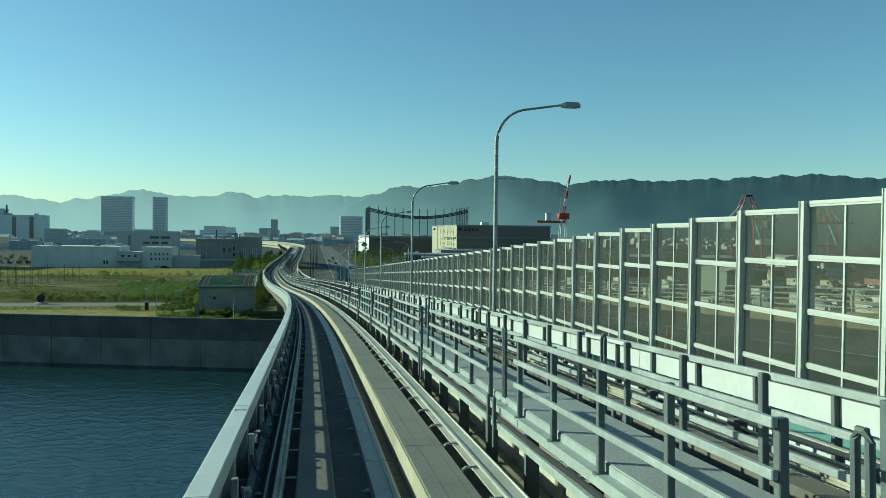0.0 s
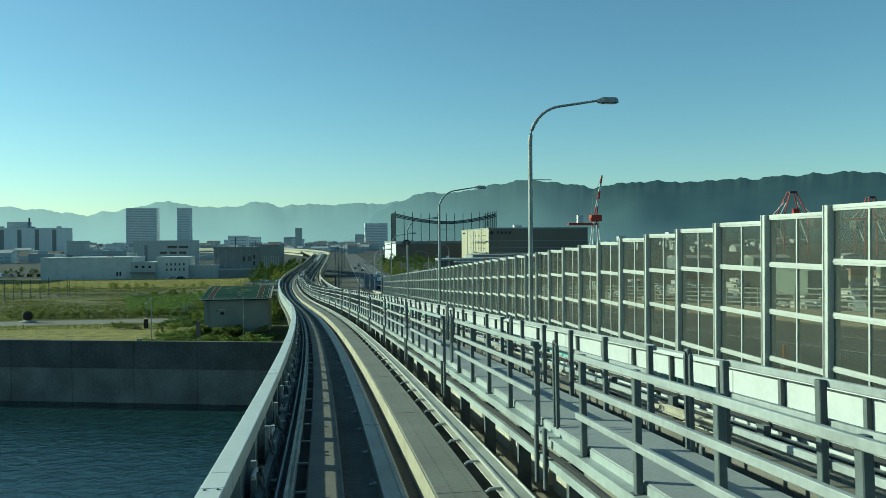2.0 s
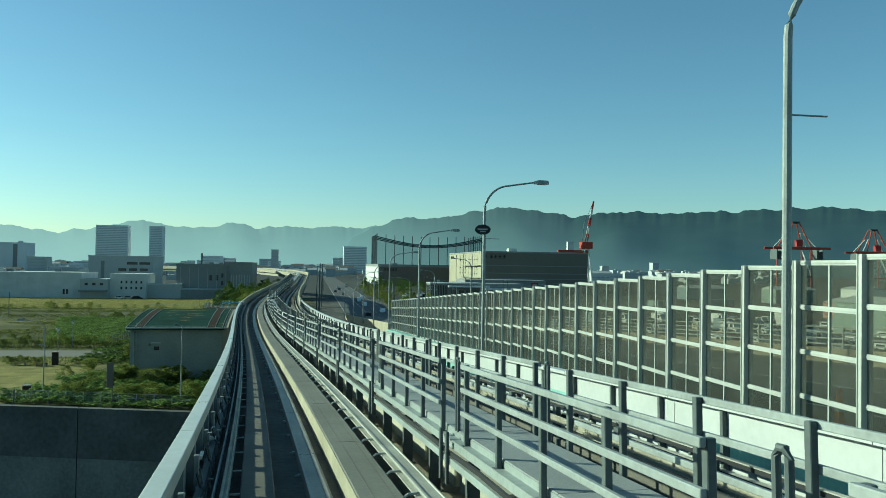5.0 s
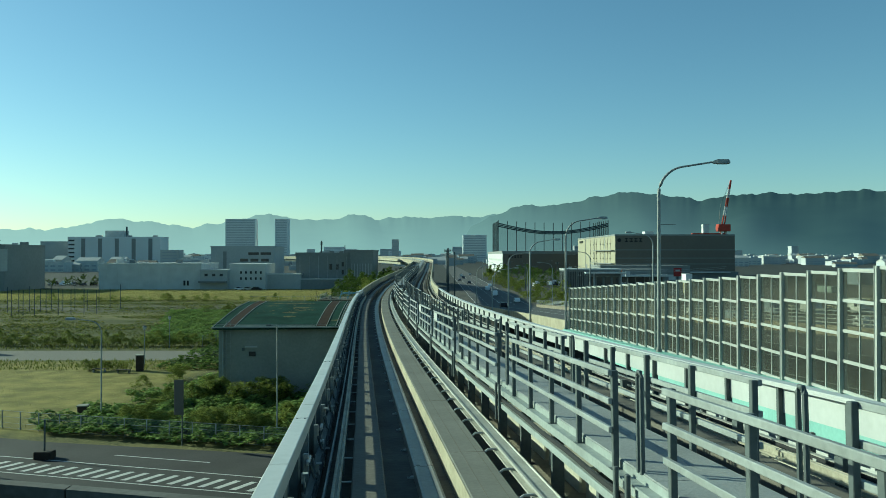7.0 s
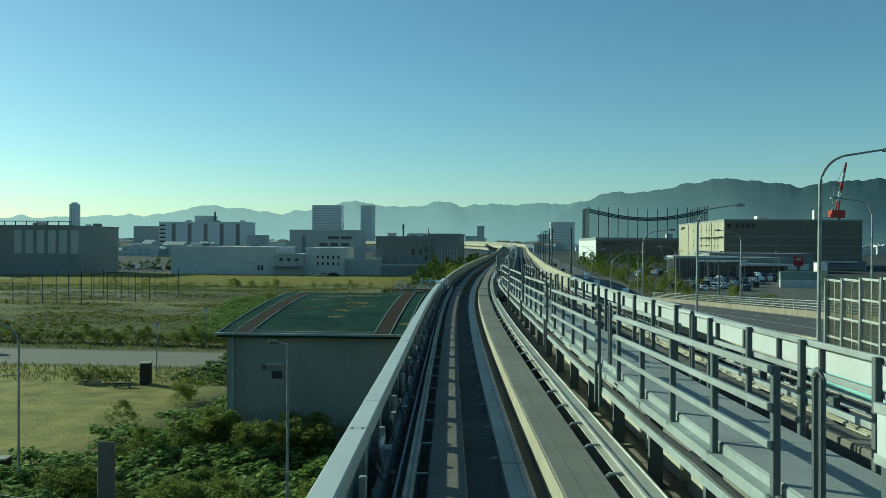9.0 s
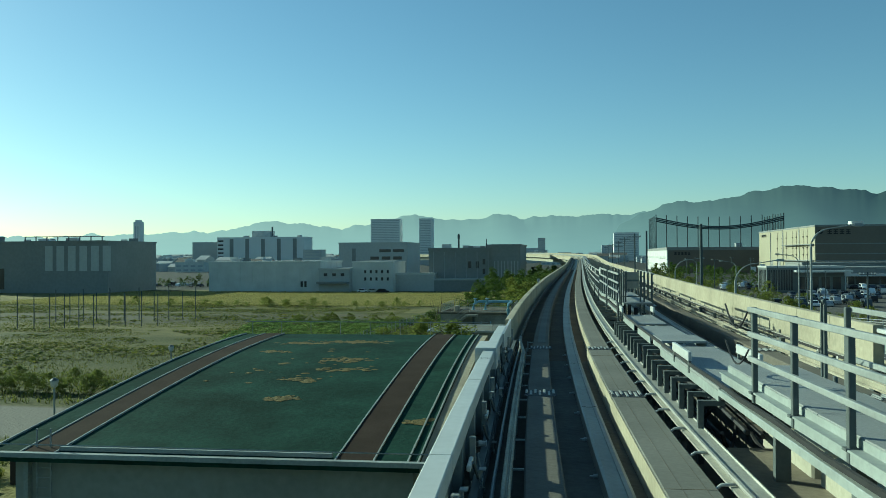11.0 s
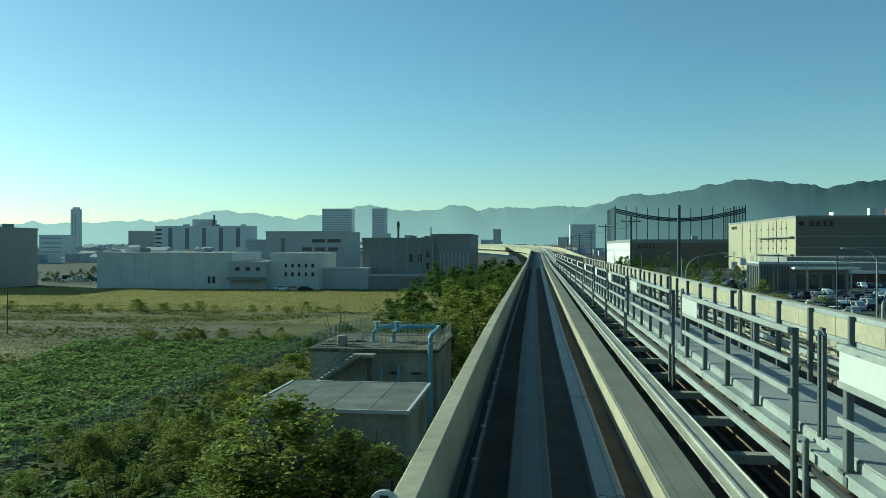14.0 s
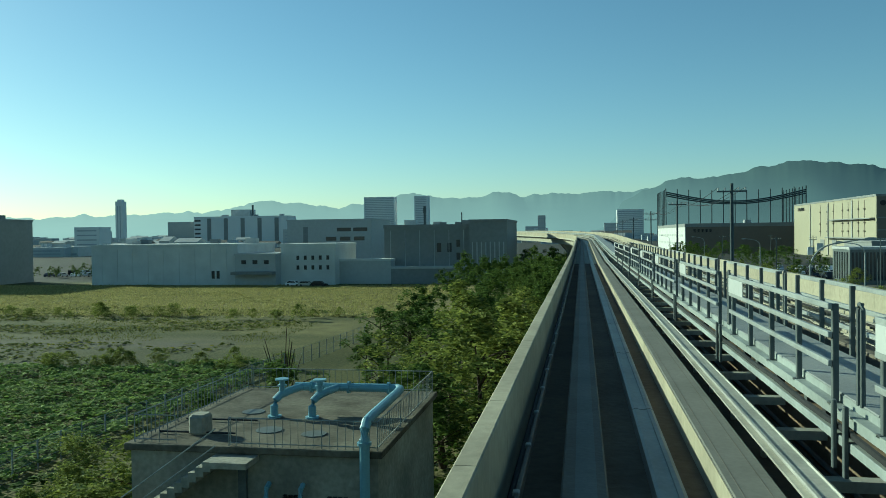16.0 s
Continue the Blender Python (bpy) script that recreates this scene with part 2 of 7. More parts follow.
class Geo:
    """Collects boxes, tubes and prisms into one mesh."""

    def __init__(self):
        self.v, self.f = [], []

    def add(self, verts, faces):
        o = len(self.v)
        self.v += [tuple(p) for p in verts]
        self.f += [tuple(i + o for i in f) for f in faces]
        return self

    def box(self, x0, x1, y0, y1, z0, z1, bev=0.0):
        if bev <= 0:
            v = [(x, y, z) for z in (z0, z1) for y in (y0, y1) for x in (x0, x1)]
            return self.add(v, [(0, 2, 3, 1), (4, 5, 7, 6), (0, 1, 5, 4), (2, 6, 7, 3), (0, 4, 6, 2), (1, 3, 7, 5)])
        b = min(bev, (x1 - x0) / 2.1, (y1 - y0) / 2.1, (z1 - z0) / 2.1)
        ring = [(x0 + b, y0), (x1 - b, y0), (x1, y0 + b), (x1, y1 - b), (x1 - b, y1), (x0 + b, y1), (x0, y1 - b), (x0, y0 + b)]
        cx, cy = (x0 + x1) / 2, (y0 + y1) / 2
        ins = lambda k: [(x + (b if x < cx else -b) * 0.7, y + (b if y < cy else -b) * 0.7, k) for x, y in ring]
        v = ins(z0) + [(x, y, z0 + b) for x, y in ring] + [(x, y, z1 - b) for x, y in ring] + ins(z1)
        f = [tuple(range(7, -1, -1)), tuple(range(24, 32))]
        for r in range(3):
            f += [(r * 8 + i, r * 8 + (i + 1) % 8, r * 8 + 8 + (i + 1) % 8, r * 8 + 8 + i) for i in range(8)]
        return self.add(v, f)

    def tube(self, pts, r, n=8, caps=True, r_end=None):
        pts = [Vector(p) for p in pts]
        ref = Vector((0, 0, 1))
        start = len(self.v)
        for i, p in enumerate(pts):
            d = (pts[min(i + 1, len(pts) - 1)] - pts[max(i - 1, 0)]).normalized()
            a = d.cross(ref if abs(d.z) < 0.95 else Vector((1, 0, 0))).normalized()
            b = d.cross(a)
            k = r if r_end is None else r + (r_end - r) * i / max(1, len(pts) - 1)
            self.v += [tuple(p + (a * math.cos(t) + b * math.sin(t)) * k) for t in (2 * math.pi * j / n for j in range(n))]
        for i in range(len(pts) - 1):
            o = start + i * n
            self.f += [(o + j, o + (j + 1) % n, o + n + (j + 1) % n, o + n + j) for j in range(n)]
        if caps:
            self.f += [tuple(start + j for j in range(n)), tuple(start + (len(pts) - 1) * n + j for j in range(n - 1, -1, -1))]
        return self

    def prism(self, poly, z0, z1):
        n = len(poly)
        v = [(*p, z0) for p in poly] + [(*p, z1) for p in poly]
        f = [tuple(range(n - 1, -1, -1)), tuple(range(n, 2 * n))] + [(i, (i + 1) % n, n + (i + 1) % n, n + i) for i in range(n)]
        return self.add(v, f)

    def loft(self, rings, close=True):
        n, o = len(rings[0]), len(self.v)
        for r in rings:
            self.v += [tuple(p) for p in r]
        for i in range(len(rings) - 1):
            a = o + i * n
            self.f += [(a + j, a + (j + 1) % n, a + n + (j + 1) % n, a + n + j) for j in range(n)]
        if close:
            self.f += [tuple(o + j for j in range(n - 1, -1, -1)), tuple(o + (len(rings) - 1) * n + j for j in range(n))]
        return self

    def make(self, name, material, parent=None, label="", smooth=False):
        return mesh_ob(name, self.v, self.f, material, parent, label, smooth)


# ---- the line of the track ----
# heading (degrees left of +y) and grade every 12 m along the line
HEAD = [0.319, 0.191, 0.316, 0.776, 1.39, 2.071, 2.756, 3.477, 4.199, 4.652, 4.981, 5.196, 5.225, 5.006, 4.746, 4.16, 3.067, 1.95, 1.029, 0.522, 0.35, 0.095]
GRADE = [-0.047, -0.0483, -0.0496, -0.0501, -0.0498, -0.0489, -0.0481, -0.0482, -0.0488, -0.0483, -0.0452, -0.0382, -0.0284, -0.0182, -0.0094, -0.0032, 0.0007, 0.0026, 0.0032, 0.0022, 0.0004, -0.001]
EYE = 2.6                               # the eye's height over the running surface
BEND, RADIUS = 430.0, 350.0             # where the far left-hand bend begins
S_MIN, S_MAX = -60, 760
_s = np.arange(0, S_MAX + 1.0)
_h = np.interp(_s, np.arange(len(HEAD)) * 12.0, HEAD, right=0.0)
_h = np.radians(np.where(_s > 255, 0, _h)) + np.clip((_s - BEND) / RADIUS, 0, radians(95))
_g = np.where(_s > 255, np.where((_s > 330) & (_s < 560), 0.011, 0.0), np.interp(_s, np.arange(len(GRADE)) * 12.0, GRADE))
_mid = lambda a: np.concatenate([[0], np.cumsum((a[1:] + a[:-1]) / 2)])
_X, _Y, _Z = 11.775 - _mid(np.sin(_h)), 1.332 + _mid(np.cos(_h)), 20.876 - EYE + _mid(_g)
_b = np.arange(S_MIN, 0.0)
_X = np.concatenate([11.775 - _b * math.sin(radians(HEAD[0])), _X])
_Y = np.concatenate([1.332 + _b * math.cos(radians(HEAD[0])), _Y])
_Z = np.concatenate([20.876 - EYE + _b * GRADE[0], _Z])
_H = np.concatenate([np.full(len(_b), radians(HEAD[0])), _h])
_S = np.concatenate([_b, _s])


def on(s, u, h):
    """The place at station s, u metres to the right of the eye's line and h over the running surface."""
    x, y, z, a = (float(np.interp(s, _S, k)) for k in (_X, _Y, _Z, _H))
    return (x + u * math.cos(a), y + u * math.sin(a), z + h)


def turn_at(s):
    return math.degrees(float(np.interp(s, _S, _H)))


def stations(s0, s1, step):
    n = max(1, int(round((s1 - s0) / step)))
    return [s0 + (s1 - s0) * i / n for i in range(n + 1)]


def sweep(name, profile, s0, s1, material, parent, label="", step=3.0):
    """A closed profile of (u, h) drawn along the track."""
    g = Geo().loft([[on(s, u, h) for u, h in profile] for s in stations(s0, s1, step)])
    return g.make(name, material, parent, label)


def rect(u0, u1, h0, h1, c=0.0):
    if not c:
        return [(u0, h0), (u1, h0), (u1, h1), (u0, h1)]
    return [(u0, h0), (u1, h0), (u1, h1 - c), (u1 - c, h1), (u0 + c, h1), (u0, h1 - c)]


def local(s, u, h):
    """A pose whose y axis runs along the track."""
    g = float(np.interp(s + 1, _S, _Z)) - float(np.interp(s, _S, _Z))
    return pose(*on(s, u, h), math.degrees(math.atan(g)), 0, turn_at(s))


# ---- ground, water, distance ----
def quay_y(x):
    return 146.3 - 0.26 * x


def ground_material():
    m = bpy.data.materials.new("ground_grass_and_soil")
    m.use_nodes = True
    n, l = m.node_tree.nodes, m.node_tree.links
    b = n["Principled BSDF"]
    b.inputs["Roughness"].default_value, b.inputs["Specular IOR Level"].default_value = 0.95, 0.1
    geo, sep = n.new("ShaderNodeNewGeometry"), n.new("ShaderNodeSeparateXYZ")
    big, fine, grit = (n.new("ShaderNodeTexNoise") for _ in range(3))
    strip = n.new("ShaderNodeMapping")
    strip.inputs["Scale"].default_value = (0.35, 1.4, 1)
    l.new(geo.outputs["Position"], strip.inputs["Vector"])
    for tex, sc, src in ((big, 0.03, strip.outputs["Vector"]), (fine, 0.35, geo.outputs["Position"]), (grit, 3.0, geo.outputs["Position"])):
        tex.inputs["Scale"].default_value, tex.inputs["Detail"].default_value = sc, 6.0
        l.new(src, tex.inputs["Vector"])
    l.new(geo.outputs["Position"], sep.inputs[0])

    def band(lo, hi, soft, axis):
        up, down, mul = n.new("ShaderNodeMapRange"), n.new("ShaderNodeMapRange"), n.new("ShaderNodeMath")
        wob = n.new("ShaderNodeMath")
        wob.operation = "MULTIPLY_ADD"
        wob.inputs[1].default_value = soft * 3
        l.new(fine.outputs["Fac"], wob.inputs[0])
        l.new(sep.outputs[axis], wob.inputs[2])
        for r, a, z in ((up, lo - soft, lo + soft), (down, hi + soft, hi - soft)):
            r.inputs["From Min"].default_value, r.inputs["From Max"].default_value = a + soft * 1.5, z + soft * 1.5
            l.new(wob.outputs[0], r.inputs["Value"])
        mul.operation = "MULTIPLY"
        l.new(up.outputs[0], mul.inputs[0])
        l.new(down.outputs[0], mul.inputs[1])
        return mul.outputs[0]

    def times(a, b2):
        k = n.new("ShaderNodeMath")
        k.operation = "MULTIPLY"
        l.new(a, k.inputs[0])
        l.new(b2, k.inputs[1])
        return k.outputs[0]

    def mixed(fac, a, b2):
        k = n.new("ShaderNodeMix")
        k.data_type = "RGBA"
        if isinstance(fac, float):
            k.inputs["Factor"].default_value = fac
        else:
            l.new(fac, k.inputs["Factor"])
        for slot, v in (("A", a), ("B", b2)):
            if isinstance(v, tuple):
                k.inputs[slot].default_value = (*v, 1)
            else:
                l.new(v, k.inputs[slot])
        return k.outputs["Result"]

    def step(out, a, z):
        r = n.new("ShaderNodeMapRange")
        r.inputs["From Min"].default_value, r.inputs["From Max"].default_value = a, z
        l.new(out, r.inputs["Value"])
        return r.outputs[0]

    green = mixed(step(grit.outputs["Fac"], 0.35, 0.65), (0.036, 0.048, 0.018), (0.105, 0.104, 0.042))
    dry = mixed(step(fine.outputs["Fac"], 0.35, 0.65), (0.15, 0.138, 0.062), (0.27, 0.235, 0.1))
    col = mixed(step(big.outputs["Fac"], 0.42, 0.58), green, mixed(0.5, green, dry))
    col = mixed(band(396, 468, 5, 1), col, mixed(step(big.outputs["Fac"], 0.45, 0.62), dry, mixed(0.55, green, dry)))
    lawn_col = mixed(step(fine.outputs["Fac"], 0.35, 0.65), (0.135, 0.125, 0.04), (0.262, 0.23, 0.074))
    lawn = times(band(184, 231, 1.5, 1), band(-120, -24, 2, 0))
    col = mixed(lawn, col, lawn_col)
    lane = times(band(232.5, 244, 0.6, 1), band(-140, -27, 1.5, 0))
    col = mixed(lane, col, (0.18, 0.1725, 0.15))
    bare = times(times(band(330, 360, 6, 1), band(-140, -44, 5, 0)), step(big.outputs["Fac"], 0.36, 0.52))
    col = mixed(bare, col, mixed(step(fine.outputs["Fac"], 0.4, 0.6), mixed(0.6, col, (0.1, 0.095, 0.075)), (0.105, 0.1, 0.08)))
    yard = times(band(-800, 640, 6, 1), band(9, 900, 3, 0))
    col = mixed(yard, col, mixed(step(fine.outputs["Fac"], 0.35, 0.65), (0.075, 0.075, 0.07), (0.13, 0.128, 0.115)))
    town = band(486, 9000, 8, 1)
    col = mixed(town, col, (0.058, 0.062, 0.058))
    l.new(col, b.inputs["Base Color"])
    bp = n.new("ShaderNodeBump")
    bp.inputs["Strength"].default_value, bp.inputs["Distance"].default_value = 0.6, 0.2
    l.new(grit.outputs["Fac"], bp.inputs["Height"])
    l.new(bp.outputs["Normal"], b.inputs["Normal"])
    return m


ground = mesh_ob("ground", [(-5000, quay_y(-150) + 0.3, 0), (-150, quay_y(-150) + 0.3, 0), (60, quay_y(60) + 0.3, 0), (60, -700, 0), (5000, -700, 0), (5000, 4950, 0), (-5000, 4950, 0)],
                 [(0, 1, 2, 3, 4, 5, 6)], ground_material())
tagged(ground, "flat reclaimed land with dry grass and weeds", "ground", kind="structure")


def water_material():
    m = bpy.data.materials.new("harbour_water")
    m.use_nodes = True
    n, l = m.node_tree.nodes, m.node_tree.links
    b = n["Principled BSDF"]
    b.inputs["Base Color"].default_value, b.inputs["Roughness"].default_value = (0.012, 0.05, 0.054, 1), 0.14
    geo, wave, rip, add, bp = (n.new("ShaderNode" + k) for k in ("NewGeometry", "TexNoise", "TexNoise", "Math", "Bump"))
    wave.inputs["Scale"].default_value, wave.inputs["Detail"].default_value = 0.45, 6.0
    rip.inputs["Scale"].default_value, rip.inputs["Detail"].default_value = 1.1, 5.0
    l.new(geo.outputs["Position"], wave.inputs["Vector"])
    l.new(geo.outputs["Position"], rip.inputs["Vector"])
    # Ripple light and dark is painted into the base colour as well.
    tone, clear = n.new("ShaderNodeMix"), n.new("ShaderNodeMapRange")
    tone.data_type = "RGBA"
    tone.inputs["A"].default_value, tone.inputs["B"].default_value = (0.006, 0.018, 0.021, 1), (0.014, 0.04, 0.045, 1)
    clear.inputs["From Min"].default_value, clear.inputs["From Max"].default_value = 0.38, 0.62
    l.new(rip.outputs["Fac"], clear.inputs["Value"])
    l.new(clear.outputs[0], tone.inputs["Factor"])
    l.new(tone.outputs["Result"], b.inputs["Base Color"])
    add.operation = "MULTIPLY_ADD"
    add.inputs[1].default_value = 0.6
    l.new(rip.outputs["Fac"], add.inputs[0])
    l.new(wave.outputs["Fac"], add.inputs[2])
    bp.inputs["Strength"].default_value, bp.inputs["Distance"].default_value = 0.8, 0.5
    l.new(add.outputs[0], bp.inputs["Height"])
    l.new(bp.outputs["Normal"], b.inputs["Normal"])
    return m


water = mesh_ob("water", [(-5000, -900, -3.2), (5000, -900, -3.2), (5000, 220, -3.2), (-5000, 220, -3.2)], [(0, 1, 2, 3)], water_material())
tagged(water, "dark rippled blue-green harbour water", "water", kind="structure")

quay = thing("quay_wall", label="tall dark concrete quay wall with stained panels", category="quay wall", kind="structure")
for i in range(-3, 24):
    x1, x0 = 1.0 - i * 9.0 + 9.0, 1.0 - i * 9.0
    g = Geo()
    a, b = Vector((x0 + 0.03, quay_y(x0), 0)), Vector((x1 - 0.03, quay_y(x1), 0))
    low = Geo().prism([(a.x, a.y - 0.05), (b.x, b.y - 0.05), (b.x, b.y), (a.x, a.y)], -4, 1.6)
    low.make("lower_lining", M_QUAY_L, quay, "paler lower quay lining")
    for d0, d1, z0, z1 in ((0, 0.5, -4, 5.05), (-0.08, 0.58, 5.05, 5.5)):
        g.prism([(a.x, a.y + d0), (b.x, b.y + d0), (b.x, b.y + d1), (a.x, a.y + d1)], z0, z1)
    g.make("panel", M_QUAY, quay)


Geo().box(59.4, 60.0, -700, quay_y(60) + 0.3, -4, 0.4).make("panel", M_QUAY, quay)


def ridge_material(name, low, high, glow_left, glow_right, x0=-2200, x1=1400):
    """Far woods; haze painted as emission grows towards the sun's side and the foot."""
    m = bpy.data.materials.new(name)
    m.use_nodes = True
    n, l = m.node_tree.nodes, m.node_tree.links
    b = n["Principled BSDF"]
    b.inputs["Roughness"].default_value, b.inputs["Specular IOR Level"].default_value = 1.0, 0.0
    geo, tex, mix, sep = n.new("ShaderNodeNewGeometry"), n.new("ShaderNodeTexNoise"), n.new("ShaderNodeMix"), n.new("ShaderNodeSeparateXYZ")
    tex.inputs["Scale"].default_value, tex.inputs["Detail"].default_value = 0.006, 8.0
    l.new(geo.outputs["Position"], tex.inputs["Vector"])
    l.new(geo.outputs["Position"], sep.inputs[0])
    mix.data_type = "RGBA"
    mix.inputs["A"].default_value, mix.inputs["B"].default_value = (*low, 1), (*high, 1)
    l.new(tex.outputs["Fac"], mix.inputs["Factor"])
    l.new(mix.outputs["Result"], b.inputs["Base Color"])
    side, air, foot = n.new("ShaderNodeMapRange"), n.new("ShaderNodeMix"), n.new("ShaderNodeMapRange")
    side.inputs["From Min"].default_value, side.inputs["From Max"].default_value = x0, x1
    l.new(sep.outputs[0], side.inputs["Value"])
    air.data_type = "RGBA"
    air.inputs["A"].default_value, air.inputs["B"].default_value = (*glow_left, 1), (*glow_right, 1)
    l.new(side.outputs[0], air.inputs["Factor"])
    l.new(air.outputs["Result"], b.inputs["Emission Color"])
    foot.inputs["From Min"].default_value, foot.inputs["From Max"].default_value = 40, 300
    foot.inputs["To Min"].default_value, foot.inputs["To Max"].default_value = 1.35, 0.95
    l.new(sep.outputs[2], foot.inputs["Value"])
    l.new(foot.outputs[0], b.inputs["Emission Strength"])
    return m


def ridge(name, dist, crest, material, label, seed=0.0):
    """A far mountain range: crest gives azimuth and height in degrees of its summits and saddles; the wooded crest line is uneven."""
    verts, faces, rows, cols = [], [], 14, 640
    az, el = zip(*crest)
    for i in range(cols + 1):
        a = az[0] + (az[-1] - az[0]) * i / cols
        soft = np.array([-0.7, -0.35, 0, 0.35, 0.7])
        e = float(np.mean(np.interp(a + soft, az, el)))
        low = e
        e += 0.12 * noise.noise((a * 0.55 + seed, 0, 0)) + 0.2 * noise.noise((a * 1.1, seed, 0)) + 0.075 * noise.noise((a * 3.3, seed, 3)) + 0.012 * noise.noise((a * 17, seed, 3))
        for r in range(rows):
            k = r / (rows - 1)
            d = dist * (0.7 + 0.3 * k) + 70 * noise.noise((a * 0.35 + seed, k * 3, 1.5)) * k * (1 - k) * 4
            h = dist * (math.tan(radians(low)) * (k ** 1.1) * (1 + 0.5 * noise.noise((a * 0.3, k * 2.2, seed)) * (1 - k)) + math.tan(radians(e - low)) * k ** 6)
            verts.append((d * math.sin(radians(a)), 160 + d * math.cos(radians(a)), max(0, h + 13.5 * k)))
    for i in range(cols):
        for r in range(rows - 1):
            o = i * rows + r
            faces.append((o, o + rows, o + rows + 1, o + 1))
    return tagged(mesh_ob(name, verts, faces, material, smooth=True), label, "mountains", kind="structure")


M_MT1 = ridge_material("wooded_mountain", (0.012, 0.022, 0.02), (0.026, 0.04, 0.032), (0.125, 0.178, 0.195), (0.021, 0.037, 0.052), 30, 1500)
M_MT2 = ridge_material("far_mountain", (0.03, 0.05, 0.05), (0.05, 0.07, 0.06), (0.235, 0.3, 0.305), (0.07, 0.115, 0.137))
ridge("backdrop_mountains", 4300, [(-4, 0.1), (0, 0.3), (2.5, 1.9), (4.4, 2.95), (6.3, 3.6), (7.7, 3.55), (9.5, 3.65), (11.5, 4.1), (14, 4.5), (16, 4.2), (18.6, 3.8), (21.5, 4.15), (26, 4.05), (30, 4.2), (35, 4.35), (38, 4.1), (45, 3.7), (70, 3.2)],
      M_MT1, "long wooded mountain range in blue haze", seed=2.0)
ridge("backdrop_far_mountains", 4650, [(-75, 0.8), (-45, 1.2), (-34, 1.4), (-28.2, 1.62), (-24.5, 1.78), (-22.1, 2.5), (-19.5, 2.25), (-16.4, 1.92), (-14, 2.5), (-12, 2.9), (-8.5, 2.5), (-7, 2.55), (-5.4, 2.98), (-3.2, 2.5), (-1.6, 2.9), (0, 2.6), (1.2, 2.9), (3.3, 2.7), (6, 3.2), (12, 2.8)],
      M_MT2, "distant mountains behind the city in painted pale blue haze", seed=7.0)

# ---- the guideway ----
STEEL_END, CONC_START = 199.0, 201.2
TRACKS = ((0.93, 1), (5.20, -1))         # middle of each track, and which way its outer side lies (1: left)
deck = thing("guideway_deck", label="concrete viaduct deck carrying two guideway tracks", category="viaduct", kind="structure")
sweep("deck_slab", [(-1.3, -0.42), (2.6, -0.42), (2.6, -1.0), (3.55, -1.0), (3.55, -0.42), (7.35, -0.42), (7.35, -0.75), (6.3, -1.1), (6.0, -2.4), (0.1, -2.4), (-0.2, -1.1), (-1.3, -0.75)], S_MIN, 200, M_DECK_D, deck, step=3)
sweep("deck_slab", [(-1.3, -0.42), (2.6, -0.42), (2.6, -1.0), (3.55, -1.0), (3.55, -0.42), (7.35, -0.42), (7.35, -0.75), (6.3, -1.1), (6.0, -2.4), (0.1, -2.4), (-0.2, -1.1), (-1.3, -0.75)], 200, 335, M_CONC_D, deck, step=3)
sweep("middle_slab", rect(2.44, 3.7, -0.9, -0.46), S_MIN, 160, M_SLAB, deck, step=3)
Geo().loft([[on(q, u, h + k) for u, h in rect(2.44, 3.7, -0.9, -0.46)] for q, k in ((160, 0), (164, 0.12), (168, 0.26), (172, 0.36), (188.5, 0.36))]).make("middle_slab", M_SLAB, deck)
sweep("deck_slab", [(-1.3, -0.42), (7.35, -0.42), (7.35, -0.75), (6.3, -1.1), (6.0, -2.4), (0.1, -2.4), (-0.2, -1.1), (-1.3, -0.75)], 335, S_MAX, M_CREAM, deck, step=3)
for s in list(range(-30, 140, 400)) + [215, 255, 295, 335, 375, 415, 455, 495]:
    x, y, z = on(s, 3.06, -2.4)
    g = Geo()
    g.box(-1.2, 1.2, -1.0, 1.0, -z, -1.2, 0.2)
    g.loft([[(-1.2, -1, -2.4), (1.2, -1, -2.4), (1.2, 1, -2.4), (-1.2, 1, -2.4)], [(-3, -1, -0.2), (3, -1, -0.2), (3, 1, -0.2), (-3, 1, -0.2)], [(-3, -1, 0.0), (3, -1, 0.0), (3, 1, 0.0), (-3, 1, 0.0)]])
    p = g.make("pier", M_CONC, deck)
    p.matrix_basis = pose(x, y, z, 0, 0, turn_at(s))

